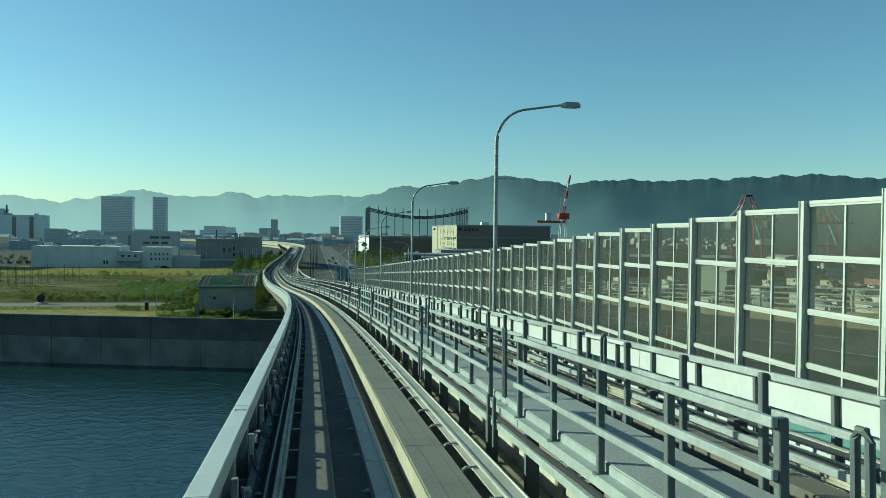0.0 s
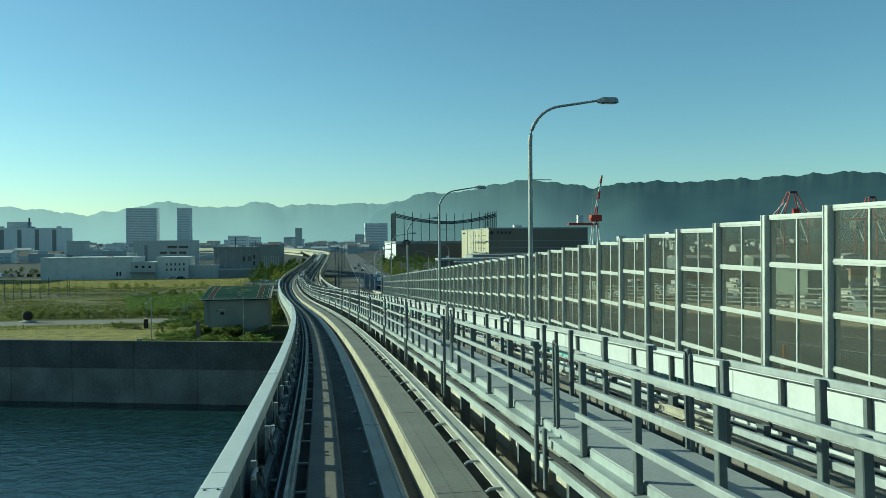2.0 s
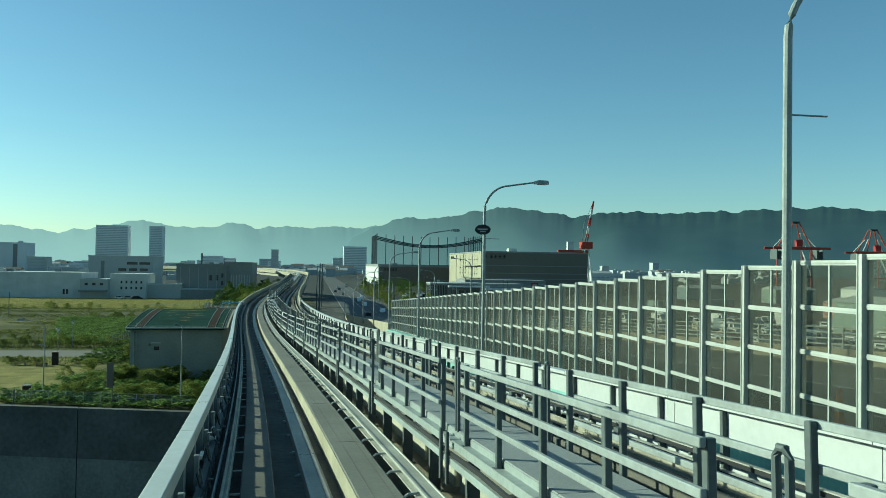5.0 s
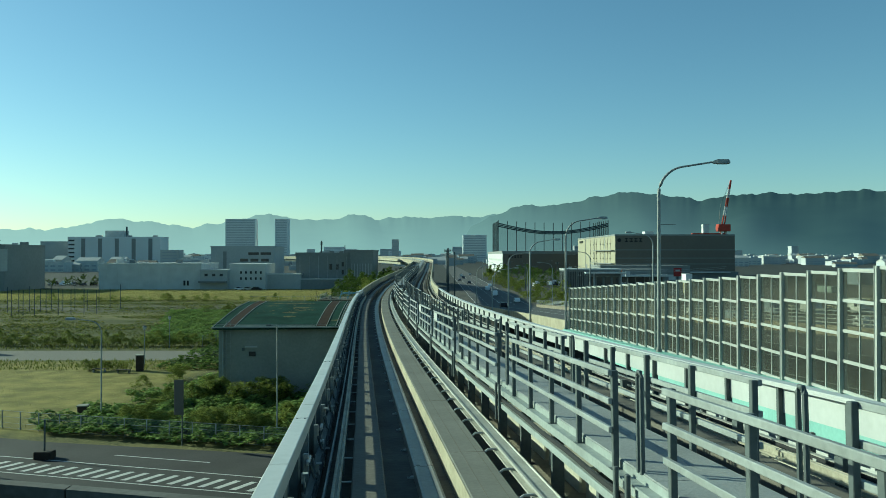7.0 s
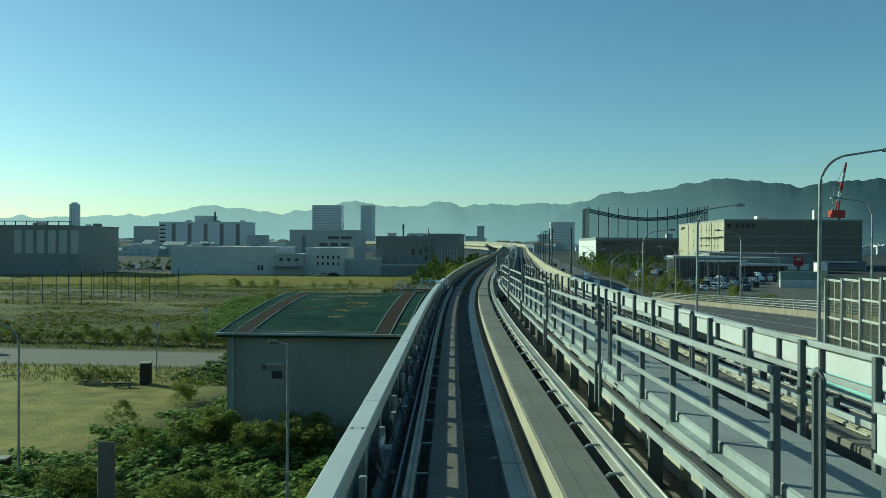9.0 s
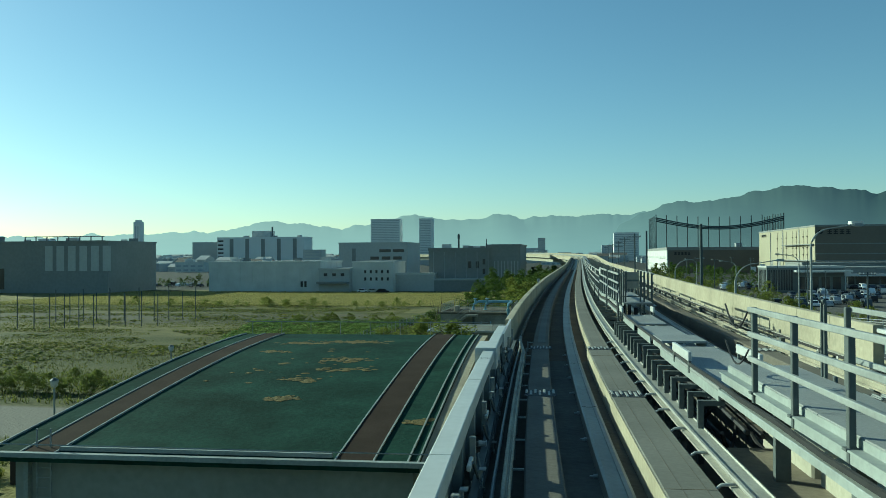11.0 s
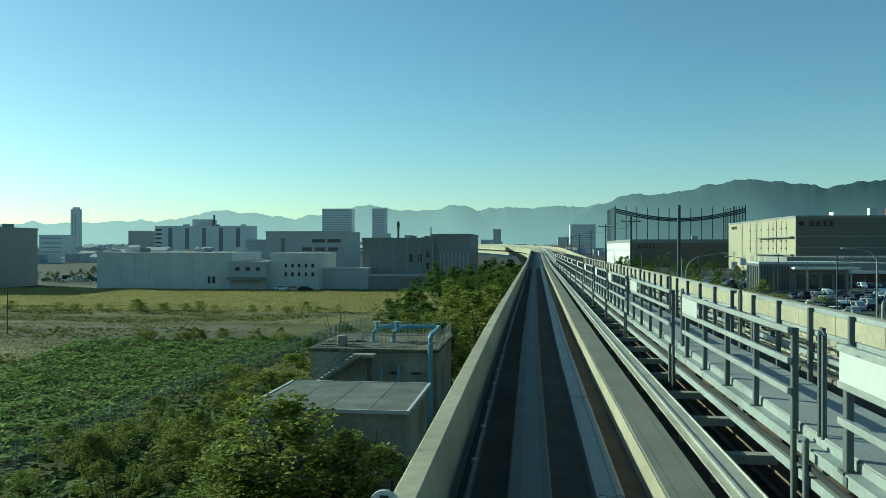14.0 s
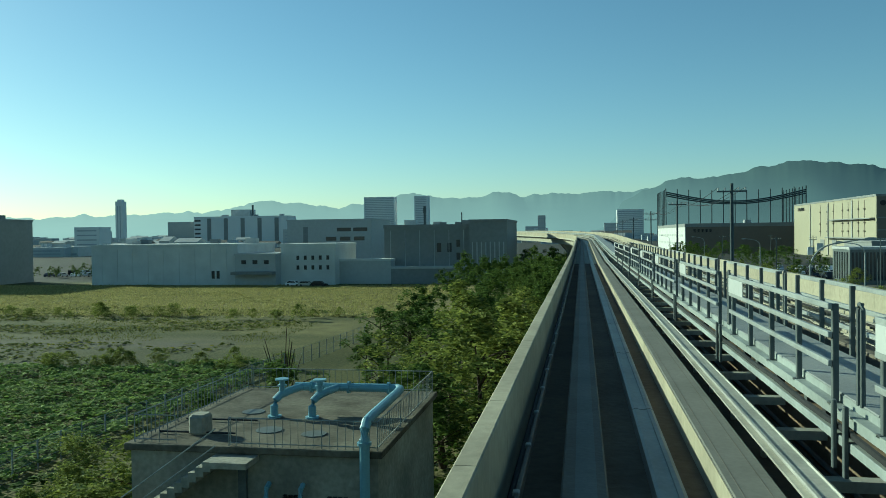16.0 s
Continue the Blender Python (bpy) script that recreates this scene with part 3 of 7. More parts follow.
track = thing("guideway_track", label="paired concrete running beams with steel guide rails", category="track", kind="structure")
for mid, side in TRACKS:
    for a in (-0.87, 0.87):
        inner = a * side > 0
        u0, wd = mid + a - (0.20 if a > 0 else 0.28), 0.47
        for s0, s1, m in ((S_MIN, 200, M_PLINTH if inner else M_PLINTH_D), (200, S_MAX, M_PLINTH if inner else M_PLINTH_L)):
            if inner:
                wd = 0.62 if s1 == 200 else 0.51
                u0 = mid + 1.02 - wd if side > 0 else mid - 1.02
            sweep("running_beam", [(u0, -0.42), (u0 + wd, -0.42), (u0 + wd, -0.02), (u0 + wd - 0.02, 0), (u0 + 0.02, 0), (u0, -0.02)], s0, s1, m, track, step=3)
        if side > 0 and inner:
            for du in (0.1, 0.37):
                sweep("seam", rect(u0 + du, u0 + du + 0.007, 0.0, 0.003), S_MIN, 330, M_PLINTH_L, track, step=3)
            # Cream side faces; the sun on them is put into a paler strip.
            for s0, s1, w in ((S_MIN, 199.9, 0.62), (200.1, 420, 0.51)):
                sweep("side_lining", rect(mid + 1.006 - w, mid + 1.018 - w, -0.41, -0.012), s0, s1, M_CONC, track, step=3)
            for k in stations(0, 198, 6.0):
                sweep("end_joint", rect(mid + 0.41, mid + 1.01, 0.0, 0.0035), k, k + 0.02, M_PLINTH_L, track)
        if side > 0 and not inner:
            sweep("worn_strip", rect(u0 + 0.14, u0 + 0.36, 0.0, 0.004), 201, 420, M_PLINTH, track, step=3)
    u0 = mid - 0.16
    for k in stations(S_MIN if side < 0 else -6, 420, 12.0 if side < 0 else 6.0)[:-1]:
        sweep("duct_cover", [(u0, -0.42), (u0 + 0.32, -0.42), (u0 + 0.32, -0.22), (u0 + 0.28, -0.2), (u0 + 0.225, -0.2), (u0 + 0.22, -0.215), (u0 + 0.1, -0.215), (u0 + 0.095, -0.2), (u0 + 0.04, -0.2), (u0, -0.22)], k + 0.02, k + (11.98 if side < 0 else 5.98), M_DUCT, track, step=3)
    for a in (-1, 1):
        c = mid + a * (1.315 if (a > 0) == (side > 0) else 1.345)
        outer = (a < 0) == (side > 0)
        w = 0.05 if outer else 0.13
        sweep("guide_rail", [(c - w, -0.04), (c + w, -0.04), (c + w, -0.01), (c + w / 3, 0.0), (c + w / 3, 0.08), (c + w, 0.09), (c + w, 0.115), (c + w - 0.02, 0.12), (c + w - 0.03, 0.1), (c - w + 0.055, 0.1), (c - w + 0.045, 0.122), (c - w + 0.01, 0.122), (c - w, 0.112), (c - w, 0.09), (c - w / 3, 0.08), (c - w / 3, 0.0), (c - w, -0.01)], S_MIN, 197.5 if outer and side > 0 else S_MAX, M_OLDR if outer else M_RAIL, track, step=3)


Geo().loft([[on(q, u - 0.385 - 0.25 * k, h) for u, h in rect(-0.04, 0.04, -0.06, 0.1 - 0.06 * k)] for q, k in ((197.5, 0), (199, 0.35), (201, 0.85), (202.5, 1))]).make("rail_run_out", M_OLDR, track)
sweep("slim_rail", rect(-0.66, -0.61, -0.1, 0.04, 0.01), CONC_START + 1.3, S_MAX, M_RAIL_SHADE, track, step=3)


def side_u(side, a):
    """Offset of a point a metres inwards from the outer face of either side wall."""
    return (-1.14 + a) if side > 0 else (7.27 - a)


for side, name in ((1, "guideway_wall_west"), (-1, "guideway_wall_east")):
    wall = thing(name, label="white steel guideway side wall with a box capping", category="wall", kind="structure")
    steel_end, conc_start = (STEEL_END, CONC_START) if side > 0 else (194.6, 194.6)
    for s in stations(S_MIN, steel_end, 4.8)[:-1]:
        e = s + (steel_end - S_MIN) / len(stations(S_MIN, steel_end, 4.8)[:-1]) - 0.02
        a, b = sorted((side_u(side, 0.0), side_u(side, 0.235)))
        top = 0.68 if side > 0 else 1.05
        sweep("capping", rect(a, b, top - 0.08, top, 0.012) if side < 0 else [(a, top - 0.06), (b - 0.03, top - 0.06), (b - 0.03, top - 0.2), (b, top - 0.2), (b, top - 0.012), (b - 0.012, top), (a + 0.012, top), (a, top - 0.012)], s, min(e, steel_end), M_WHITE, wall, step=2.4)
        if side < 0:
            sweep("upper_panel", rect(a + 0.14, a + 0.17, 0.52, 0.969), s, min(e, steel_end), M_WHITE, wall, step=2.4)
        a, b = sorted((side_u(side, 0.03), side_u(side, 0.06)))
        sweep("panel", rect(a, b, -0.75, 0.485 if side > 0 else 0.15), s, min(e, steel_end), M_WHITE if side < 0 else M_TOE, wall, step=2.4)
    stud = Geo().box(-0.06, 0.06, -0.16 if side > 0 else -0.04, 0.16 if side > 0 else 0.04, -0.75, 0.619 if side > 0 else 0.96)
    me = stud.make("stud", M_GALV if side > 0 else M_POST, wall)
    me.matrix_basis = local(S_MIN, side_u(side, 0.12), 0)
    for s in stations(-6, steel_end - 0.4, 2.0):
        c = new("stud", me.data)
        c.parent, c.matrix_basis = wall, local(s, side_u(side, 0.12), 0)
    a, b = sorted((side_u(side, 0.08), side_u(side, 0.295)))
    conc = thing(name.replace("wall", "parapet"), label="plain concrete parapet of the viaduct with coping joints", category="parapet", kind="structure")
    for s in stations(conc_start, S_MAX, 2.6)[:-1]:
        if s > 330:
            break
        sweep("coping_block", rect(a, b, -0.75, 0.67 if side > 0 else 1.12, 0.015), s + 0.008, s + 2.592, M_CONC, conc, step=2.6)
    sweep("coping_run", rect(a, b, -0.75, 0.67 if side > 0 else 1.12, 0.015), s, S_MAX, M_CONC, conc, step=3)

# ---- walkway between the tracks ----
WALK0, WALK1, WALK_H = 2.56, 3.74, 0.76
GAP0, GAP1 = 188.7, 203.6                # the walkway stops at the crossing-over place
walkway = thing("walkway", label="raised steel maintenance walkway between the tracks", category="walkway", kind="structure")


def raised(q):
    """Extra height of the walkway on both sides of the crossing-over place."""
    k = min(1.0, max(0.0, (q - 152) / 20)) if q < GAP0 + 6 else min(1.0, max(0.0, (215.5 - q) / 5))
    return 0.18 * k * k * (3 - 2 * k)


def walk_part(name, u0, u1, h0, h1, s0, s1, material, c=0.0):
    g = Geo().loft([[on(q, u, h + raised(q)) for u, h in rect(u0, u1, h0, h1, c)] for q in stations(s0, s1, 3.0)])
    return g.make(name, material, walkway)


def walk_run(s0, s1):
    for k in stations(s0, min(s1, 330), 3.6)[:-1]:
        walk_part("walkway_plate", WALK0 + 0.13, WALK1 - 0.13, WALK_H + 0.04, WALK_H + 0.1, k + 0.006, min(k + 3.594, s1), M_GRATE, 0.006)
    if s1 > 330:
        walk_part("walkway_plate", WALK0 + 0.13, WALK1 - 0.13, WALK_H + 0.04, WALK_H + 0.1, 330, s1, M_GRATE)
    for u, a in ((WALK0, 0.12), (WALK1 - 0.12, 0.0)):
        walk_part("edge_channel", u, u + 0.12, WALK_H - 0.02, WALK_H, s0, s1, M_TOE)
        walk_part("toe_plate", u + a, u + a + 0.008, WALK_H, WALK_H + 0.085, s0, s1, M_TOE)
        walk_part("channel_web", u + 0.03, u + 0.05, WALK_H - 0.13, WALK_H - 0.02, s0, s1, M_TOE)
        walk_part("edge_beam", u - 0.02, u + 0.06, WALK_H - 0.34, WALK_H - 0.25, s0, s1, M_TOE, 0.008)


for h, r in ((WALK_H - 0.17, 0.025), (WALK_H - 0.2, 0.02)):
    Geo().tube([on(s, WALK0 + 0.0, h + raised(s) + 0.012 * math.sin(s * 1.9)) for s in stations(S_MIN, 330, 1.5)], r, 5).make("side_cable", M_DARK, walkway)
walk_run(S_MIN, GAP0)
walk_run(GAP1, 700)

# ---- railings ----
def railing_section(length=5.85, bays=4, board=False):
    """One section of railing standing at the origin, running along y, with the loop post and the two stub posts at its near end."""
    e = thing("walkway_railing", label="galvanised three-bar railing section on the walkway" + (" carrying a blank white board" if board else ""), category="railing", group="walkway railings")
    for h in (0.42, 0.72, 1.02):
        Geo().box(-0.045, 0.0, -0.03, length + 0.03, h - 0.036, h + 0.026, 0.006).make("bar", M_GALV, e)
    post = None
    for i in range(bays + 1):
        y = length * i / bays
        if post is None:
            post = Geo().box(0.002, 0.065, -0.035, 0.035, -0.13, 1.04, 0.006).box(-0.03, 0.085, -0.05, 0.05, -0.02, 0.006).make("post", M_POST, e)
        else:
            c = new("post", post.data)
            c.parent, c.matrix_basis = e, pose(0, y, 0)
    Geo().tube([(0.1, -0.66, 0.08), (0.1, -0.66, 1.03), (0.1, -0.63, 1.08), (0.1, -0.58, 1.08), (0.1, -0.55, 1.03), (0.1, -0.55, 0.08)], 0.026, 8).make("loop_post", M_POST, e)
    for y in (-0.35, -0.72):
        Geo().box(-0.1, -0.055, y - 0.035, y + 0.035, -0.6, 0.1, 0.008).box(-0.06, 0.02, y - 0.02, y + 0.02, -0.3, -0.25).make("stub_post", M_POST, e)
    if board:
        b = Geo().box(-0.06, -0.048, length - 1.3, length - 0.04, 0.75, 0.99, 0.003).make("board", M_WHITE, e, "blank white board")
        for y in (length - 1.0, length - 0.35):
            Geo().box(-0.05, -0.045, y, y + 0.06, 0.8, 1.0).make("clamp", M_POST, b)
    return e


def rail_at(q, u):
    return local(q, u, WALK_H + raised(q + 1))


# near end and length of each section: stretches of even pitch first, then those past the crossing-over place
SECTIONS = []
for a, b, n in ((-5.1, 25.17, 4), (25.17, 55.48, 4), (55.48, 112.22, 8), (112.22, 134.5, 3), (134.5, 179.6, 6)):
    SECTIONS += [(a + (b - a) * (k + 1) / n - 5.85, 5.85) for k in range(n)]
SECTIONS += [(181.15, 5.8), (204.3, 4.7), (210.4, 5.92), (217.74, 5.47), (224.65, 7.06), (233.11, 5.43), (239.92, 5.6), (246.9, 4.6), (252.6, 4.9)]
SECTIONS += [(258.95 + 7.12 * k, 5.7) for k in range(9)]
plain, boarded = railing_section(), railing_section(board=True)
placed = set()
for q, length in SECTIONS:
    grow = Matrix.Diagonal((1, length / 5.85, 1, 1))
    src = boarded if 130 < q < 145 or q > 207 else plain
    m = rail_at(q, WALK0 + 0.03) @ grow
    if src not in placed:
        placed.add(src)
        src.matrix_basis = m
    else:
        copy_thing(src, Matrix.Identity(4)).matrix_basis = m
    copy_thing(plain, Matrix.Identity(4)).matrix_basis = rail_at(q + length - (1.0 if length == 5.85 else 0.0), WALK1 - 0.03) @ Matrix.Rotation(math.pi, 4, "Z") @ grow

# ---- road beside the guideway ----
ROAD_X0, ROAD_X1 = 20.26, 37.0


def road_z(y):
    return max(0.05, 16.55 - 0.0525 * (y - 38.3))


road = thing("road", label="asphalt road ramp descending beside the guideway", category="road", kind="structure")
ys = list(range(-80, 360, 20)) + [360, 400, 600, 900, 1400, 2200]
g = Geo()
g.loft([[(ROAD_X0, y, road_z(y)), (ROAD_X1, y, road_z(y)), (ROAD_X1, y, road_z(y) - 0.04 - min(1.4, road_z(y))), (ROAD_X0, y, road_z(y) - 0.04 - min(1.4, road_z(y)))] for y in ys])
g.make("road_surface", M_ASPH, road)
M_BARGLASS = bpy.data.materials.new("smoked_clear_panel")
M_BARGLASS.use_nodes = True
_n, _l = M_BARGLASS.node_tree.nodes, M_BARGLASS.node_tree.links
_tr, _gl, _df, _mx, _dust = (_n.new("ShaderNode" + k) for k in ("BsdfTransparent", "BsdfGlossy", "BsdfDiffuse", "MixShader", "MixShader"))
_tr.inputs["Color"].default_value, _gl.inputs["Roughness"].default_value = (0.68, 0.68, 0.62, 1), 0.15
_df.inputs["Color"].default_value = (0.4, 0.41, 0.36, 1)
_mx.inputs[0].default_value, _dust.inputs[0].default_value = 0.08, 0.1
_ns, _nr = _n.new("ShaderNodeTexNoise"), _n.new("ShaderNodeMapRange")
_ns.inputs["Scale"].default_value, _ns.inputs["Detail"].default_value = 1.3, 6.0
_nr.inputs["To Min"].default_value, _nr.inputs["To Max"].default_value = 0.01, 0.1
_l.new(_ns.outputs["Fac"], _nr.inputs["Value"])
_l.new(_nr.outputs[0], _dust.inputs[0])
_l.new(_tr.outputs[0], _mx.inputs[1])
_l.new(_gl.outputs[0], _mx.inputs[2])
_l.new(_mx.outputs[0], _dust.inputs[1])
_l.new(_df.outputs[0], _dust.inputs[2])
_l.new(_dust.outputs[0], _n["Material Output"].inputs["Surface"])
BAR_X, BAR_H, BAR_PITCH = 20.03, 3.75, 2.04


def barrier_bay():
    e = thing("noise_barrier_bay", label="aluminium noise barrier bay with smoked clear panels", category="noise barrier", group="noise barrier bays")
    Geo().loft([[(x, y, z) for x, y in ((-0.12, -0.075), (0.12, -0.075), (0.12, -0.055), (0.1, -0.05), (0.1, 0.045), (0.12, 0.05), (0.12, 0.07), (-0.12, 0.07), (-0.12, 0.05), (-0.1, 0.045), (-0.1, -0.05), (-0.12, -0.055))] for z in (-0.2, BAR_H + 0.02)]).make("post", M_ALU, e)
    for r in range(5):
        z0 = 0.06 + r * 0.915
        Geo().box(-0.035, 0.035, 0.075, 1.925, z0 - 0.05, z0 + 0.05).box(-0.05, 0.05, 0.075, 1.925, z0 - 0.012, z0 + 0.012).make("rail", M_ALU, e)
    Geo().box(-0.025, 0.025, 0.98, 1.02, 0.06, 3.72).make("mullion", M_ALU, e)
    for r in range(4):
        z0 = 0.06 + r * 0.915
        Geo().box(-0.006, 0.006, 0.075, 1.925, z0 + 0.05, z0 + 0.865).make("panel", M_BARGLASS, e)
    return e


bay = barrier_bay()
bay.matrix_basis = pose(BAR_X, 187.3, road_z(187.3) - 0.05, 0, 0, 180) @ Matrix.Diagonal((1, BAR_PITCH / 2, 1, 1))
for i in range(1, 97):
    y = 187.3 - BAR_PITCH * i
    copy_thing(bay, pose(BAR_X, y, road_z(y) - 0.05, 0, 0, 180))
g = Geo()
g.loft([[(BAR_X - 0.63, y, road_z(y) - 1.5), (BAR_X + 0.2, y, road_z(y) - 1.5), (BAR_X + 0.2, y, road_z(y) - 0.08), (BAR_X - 0.63, y, road_z(y) - 0.08)] for y in (-80, 100, 187.7)])
tagged(g.make("road_edge_girder", M_MINT), "mint green painted steel edge girder of the road", "girder", kind="structure")


# ---- guideway fittings ----
def repeat_part(name, ob, parent, places):
    """Further pieces on one mesh, each at its own pose."""
    for m in places:
        c = new(name, ob.data)
        c.parent, c.matrix_basis = parent, m


# conductor rails with their brackets, on both outer walls
for side, name in ((1, "conductor_rails_west"), (-1, "conductor_rails_east")):
    rails = thing(name, label="three dark power rails on insulator brackets along the wall", category="power rails", kind="structure")
    sg = 1 if side > 0 else -1
    base = -0.86 if side > 0 else 6.99
    stop = CONC_START if side > 0 else S_MAX
    for h in (0.26, 0.06, -0.14) if side < 0 else (0.0, -0.14, -0.28):
        u = base + sg * 0.10
        sweep("power_rail", rect(u - 0.03, u + 0.03, h - 0.035, h + 0.035), S_MIN, stop, M_DARK if side < 0 else M_RAIL_SHADE, rails, step=3)
        # West covers are darker than the east ones: shade put into colour.
        sweep("rail_cover", rect(u - 0.045, u + 0.045, h + 0.037, h + 0.055), S_MIN, stop, M_RAIL if side < 0 else M_POST, rails, step=3)
    g = Geo().box(-0.03, 0.05, -0.05, 0.05, -0.4, 0.4, 0.01).box(-0.14, 0.16, -0.02, 0.02, -0.3, -0.22)
    for h in (0.26, 0.06, -0.14) if side < 0 else (0.0, -0.14, -0.28):
        g.box(0.02, 0.13, -0.03, 0.03, h - 0.1, h - 0.05, 0.01)
    br = g.make("bracket", M_POST if side < 0 else M_GALV, rails)
    br.matrix_basis = local(-40, base, 0) @ Matrix.Scale(sg, 4, (1, 0, 0))
    sts = [s for s in stations(-8, 290, 4.0 if side < 0 else 2.4) if s < stop]
    repeat_part("bracket", br, rails, [local(s, base, 0) @ Matrix.Rotation(0 if sg > 0 else math.pi, 4, "Z") for s in sts])
    ins = Geo().tube([(0.03, 0, 0), (0.06, 0, 0), (0.1, 0, 0), (0.13, 0, 0)], 0.045, 8, r_end=0.025).box(0.12, 0.135, -0.05, 0.05, -0.03, 0.03).make("insulator", M_INSUL, rails)
    ins.matrix_basis = local(-39, base, 0.33)
    rnd = random.Random(5 + sg)
    if side > 0:
        sweep("conduit", rect(-0.59, -0.55, -0.03, 0.02, 0.012), S_MIN, CONC_START, M_GALV, rails)
        strap = Geo().box(0, 0.16, -0.02, 0.02, -0.03, -0.01).box(-0.02, 0.02, -0.03, 0.03, -0.3, 0.0).make("strap", M_GALV, rails)
        strap.matrix_basis = local(-38, -0.38, 0)
        repeat_part("strap", strap, rails, [local(q, -0.38, 0) for q in stations(-4, CONC_START, 1.6)])
        box2 = Geo().box(-0.02, 0.03, -0.22, 0.22, -0.03, 0.03, 0.01).make("terminal_box", M_INSUL, rails)
        box2.matrix_basis = local(-37, -0.82, 0.3)
        repeat_part("terminal_box", box2, rails, [local(q, -0.82, 0.3 - 0.12 * (k % 3)) for k, q in enumerate(stations(1.2, 196, 3.4))])
        hang = Geo().tube([(0.06, -0.3, 0.1), (0.1, -0.1, -0.12), (0.12, 0.2, -0.22), (0.05, 0.5, 0.0)], 0.018, 5).make("cable_loop", M_POST, rails)
        hang.matrix_basis = local(-36, -0.84, 0.2)
        repeat_part("cable_loop", hang, rails, [local(q, -0.84, 0.22) for q in stations(0.6, 196, 2.0)])
        box3 = Geo().box(0.0, 0.05, -0.02, 0.02, -0.07, 0.05, 0.008).box(0.01, 0.09, -0.06, 0.06, 0.05, 0.065).box(0.05, 0.06, -0.09, 0.03, -0.1, -0.05).make("clip", M_GALV, rails)
        box3.matrix_basis = local(-35, -0.84, 0.2)
        repeat_part("clip", box3, rails, [local(q + 0.25 * math.sin(q * 9), -0.84 + 0.1 * (k % 2), 0.3 - 0.17 * (k % 4)) for k, q in enumerate(stations(0.2, 196, 1.4))])
    repeat_part("insulator", ins, rails, [local(s + rnd.uniform(-0.3, 0.3), base, rnd.choice((0.22, 0.02, -0.18) if side < 0 else (0.12, -0.02, -0.2))) @ Matrix.Rotation(0 if sg > 0 else math.pi, 4, "Z") for s in stations(-6, 198, 1.7)])

dots = Geo().box(-0.035, 0.035, -0.05, 0.05, 0.0, 0.055, 0.01).make("rail_clamp", M_GALV, rails)
dots.matrix_basis = local(CONC_START, -0.66, 0)
repeat_part("rail_clamp", dots, rails, [local(s, -0.645, 0) for s in stations(CONC_START + 1, 290, 1.8)])
cap_bolt = Geo().box(-0.07, -0.05, -0.02, 0.02, 0.68, 0.69).box(0.05, 0.07, -0.02, 0.02, 0.68, 0.69).box(-0.11, 0.11, 0.05, 0.054, 0.679, 0.682).make("cap_bolts", M_POST, rails)
cap_bolt.matrix_basis = local(-20, -1.02, 0)
repeat_part("cap_bolts", cap_bolt, rails, [local(s, -1.02, 0) for s in stations(2, 192, 9.6)])
hooks = thing("guide_rail_brackets", label="small white steel brackets holding the guide rails", category="brackets", kind="structure")
hk = Geo().tube([(-0.26, 0, -0.1), (-0.24, 0, -0.03), (-0.19, 0, 0.01), (-0.02, 0, 0.02), (0.02, 0, 0.05)], 0.02, 6)
hob = hk.make("bracket", M_WHITE, hooks)
hob.matrix_basis = local(-30, 2.2, 0.0)
repeat_part("bracket", hob, hooks, [local(s, 2.2, 0.0) for s in stations(0, CONC_START, 1.5)])
clip = Geo().box(-0.085, -0.014, -0.04, 0.04, -0.415, -0.36, 0.01).box(-0.05, -0.014, -0.012, 0.012, -0.36, -0.2).box(-0.06, -0.02, -0.025, 0.025, -0.3, -0.26).make("clip", M_GALV, hooks)
clip.matrix_basis = local(-30, 1.5, 0)
repeat_part("clip", clip, hooks, [local(s, 1.5, 0) for s in stations(0, CONC_START, 1.6)])
bolt = Geo().box(-0.03, 0.03, -0.03, 0.03, -0.42, -0.37, 0.01).box(-0.08, -0.03, -0.012, 0.012, -0.41, -0.385).make("anchor", M_INSUL, hooks)
bolt.matrix_basis = local(-30, 0.74, 0)
repeat_part("anchor", bolt, hooks, [local(s, 0.74, 0) for s in stations(0, CONC_START, 2.2)])
stub = Geo().box(0.0, 0.85, -0.09, 0.09, -0.16, -0.04).box(0.05, 0.11, -0.05, 0.05, -0.7, -0.12).make("stub_beam", M_RAIL, hooks)
stub.matrix_basis = local(CONC_START + 8, 2.28, 0.0)
repeat_part("stub_beam", stub, hooks, [local(s, 2.28, 0.0) for s in stations(CONC_START + 10.2, 360, 2.2)])

# walkway legs and the ledge below it
# Legs take the dark post grey in place of shade under the walkway.
leg = Geo().box(-0.09, 0.09, -0.045, -0.03, -1.21, -0.3).box(-0.09, -0.075, -0.03, 0.06, -1.21, -0.3).box(0.075, 0.09, -0.03, 0.06, -1.21, -0.3).box(-0.14, 0.14, -0.1, 0.1, -1.22, -1.2).make("leg", M_POST, walkway)
leg.matrix_basis = local(-40, 2.86, WALK_H)
repeat_part("leg", leg, walkway, [local(s, 2.86, WALK_H + raised(s) * 1.5) for s in stations(-4, 186.8, 2.4)])
deep = Geo().box(-0.07, 0.07, -0.09, 0.09, -1.8, -0.28).make("deep_leg", M_DARK, walkway)
deep.matrix_basis = local(GAP1 + 0.5, 3.64, WALK_H)
repeat_part("deep_leg", deep, walkway, [local(s, 3.64, WALK_H) for s in stations(GAP1 + 3, 300, 3.0)])
ledge = thing("cable_ledge", label="row of pale concrete cable blocks under the walkway", category="cable trough", kind="structure")
lb = Geo().box(-0.2, 0.2, -1.05, 1.05, -0.3, 0.14, 0.03).make("block", M_CREAM, ledge)
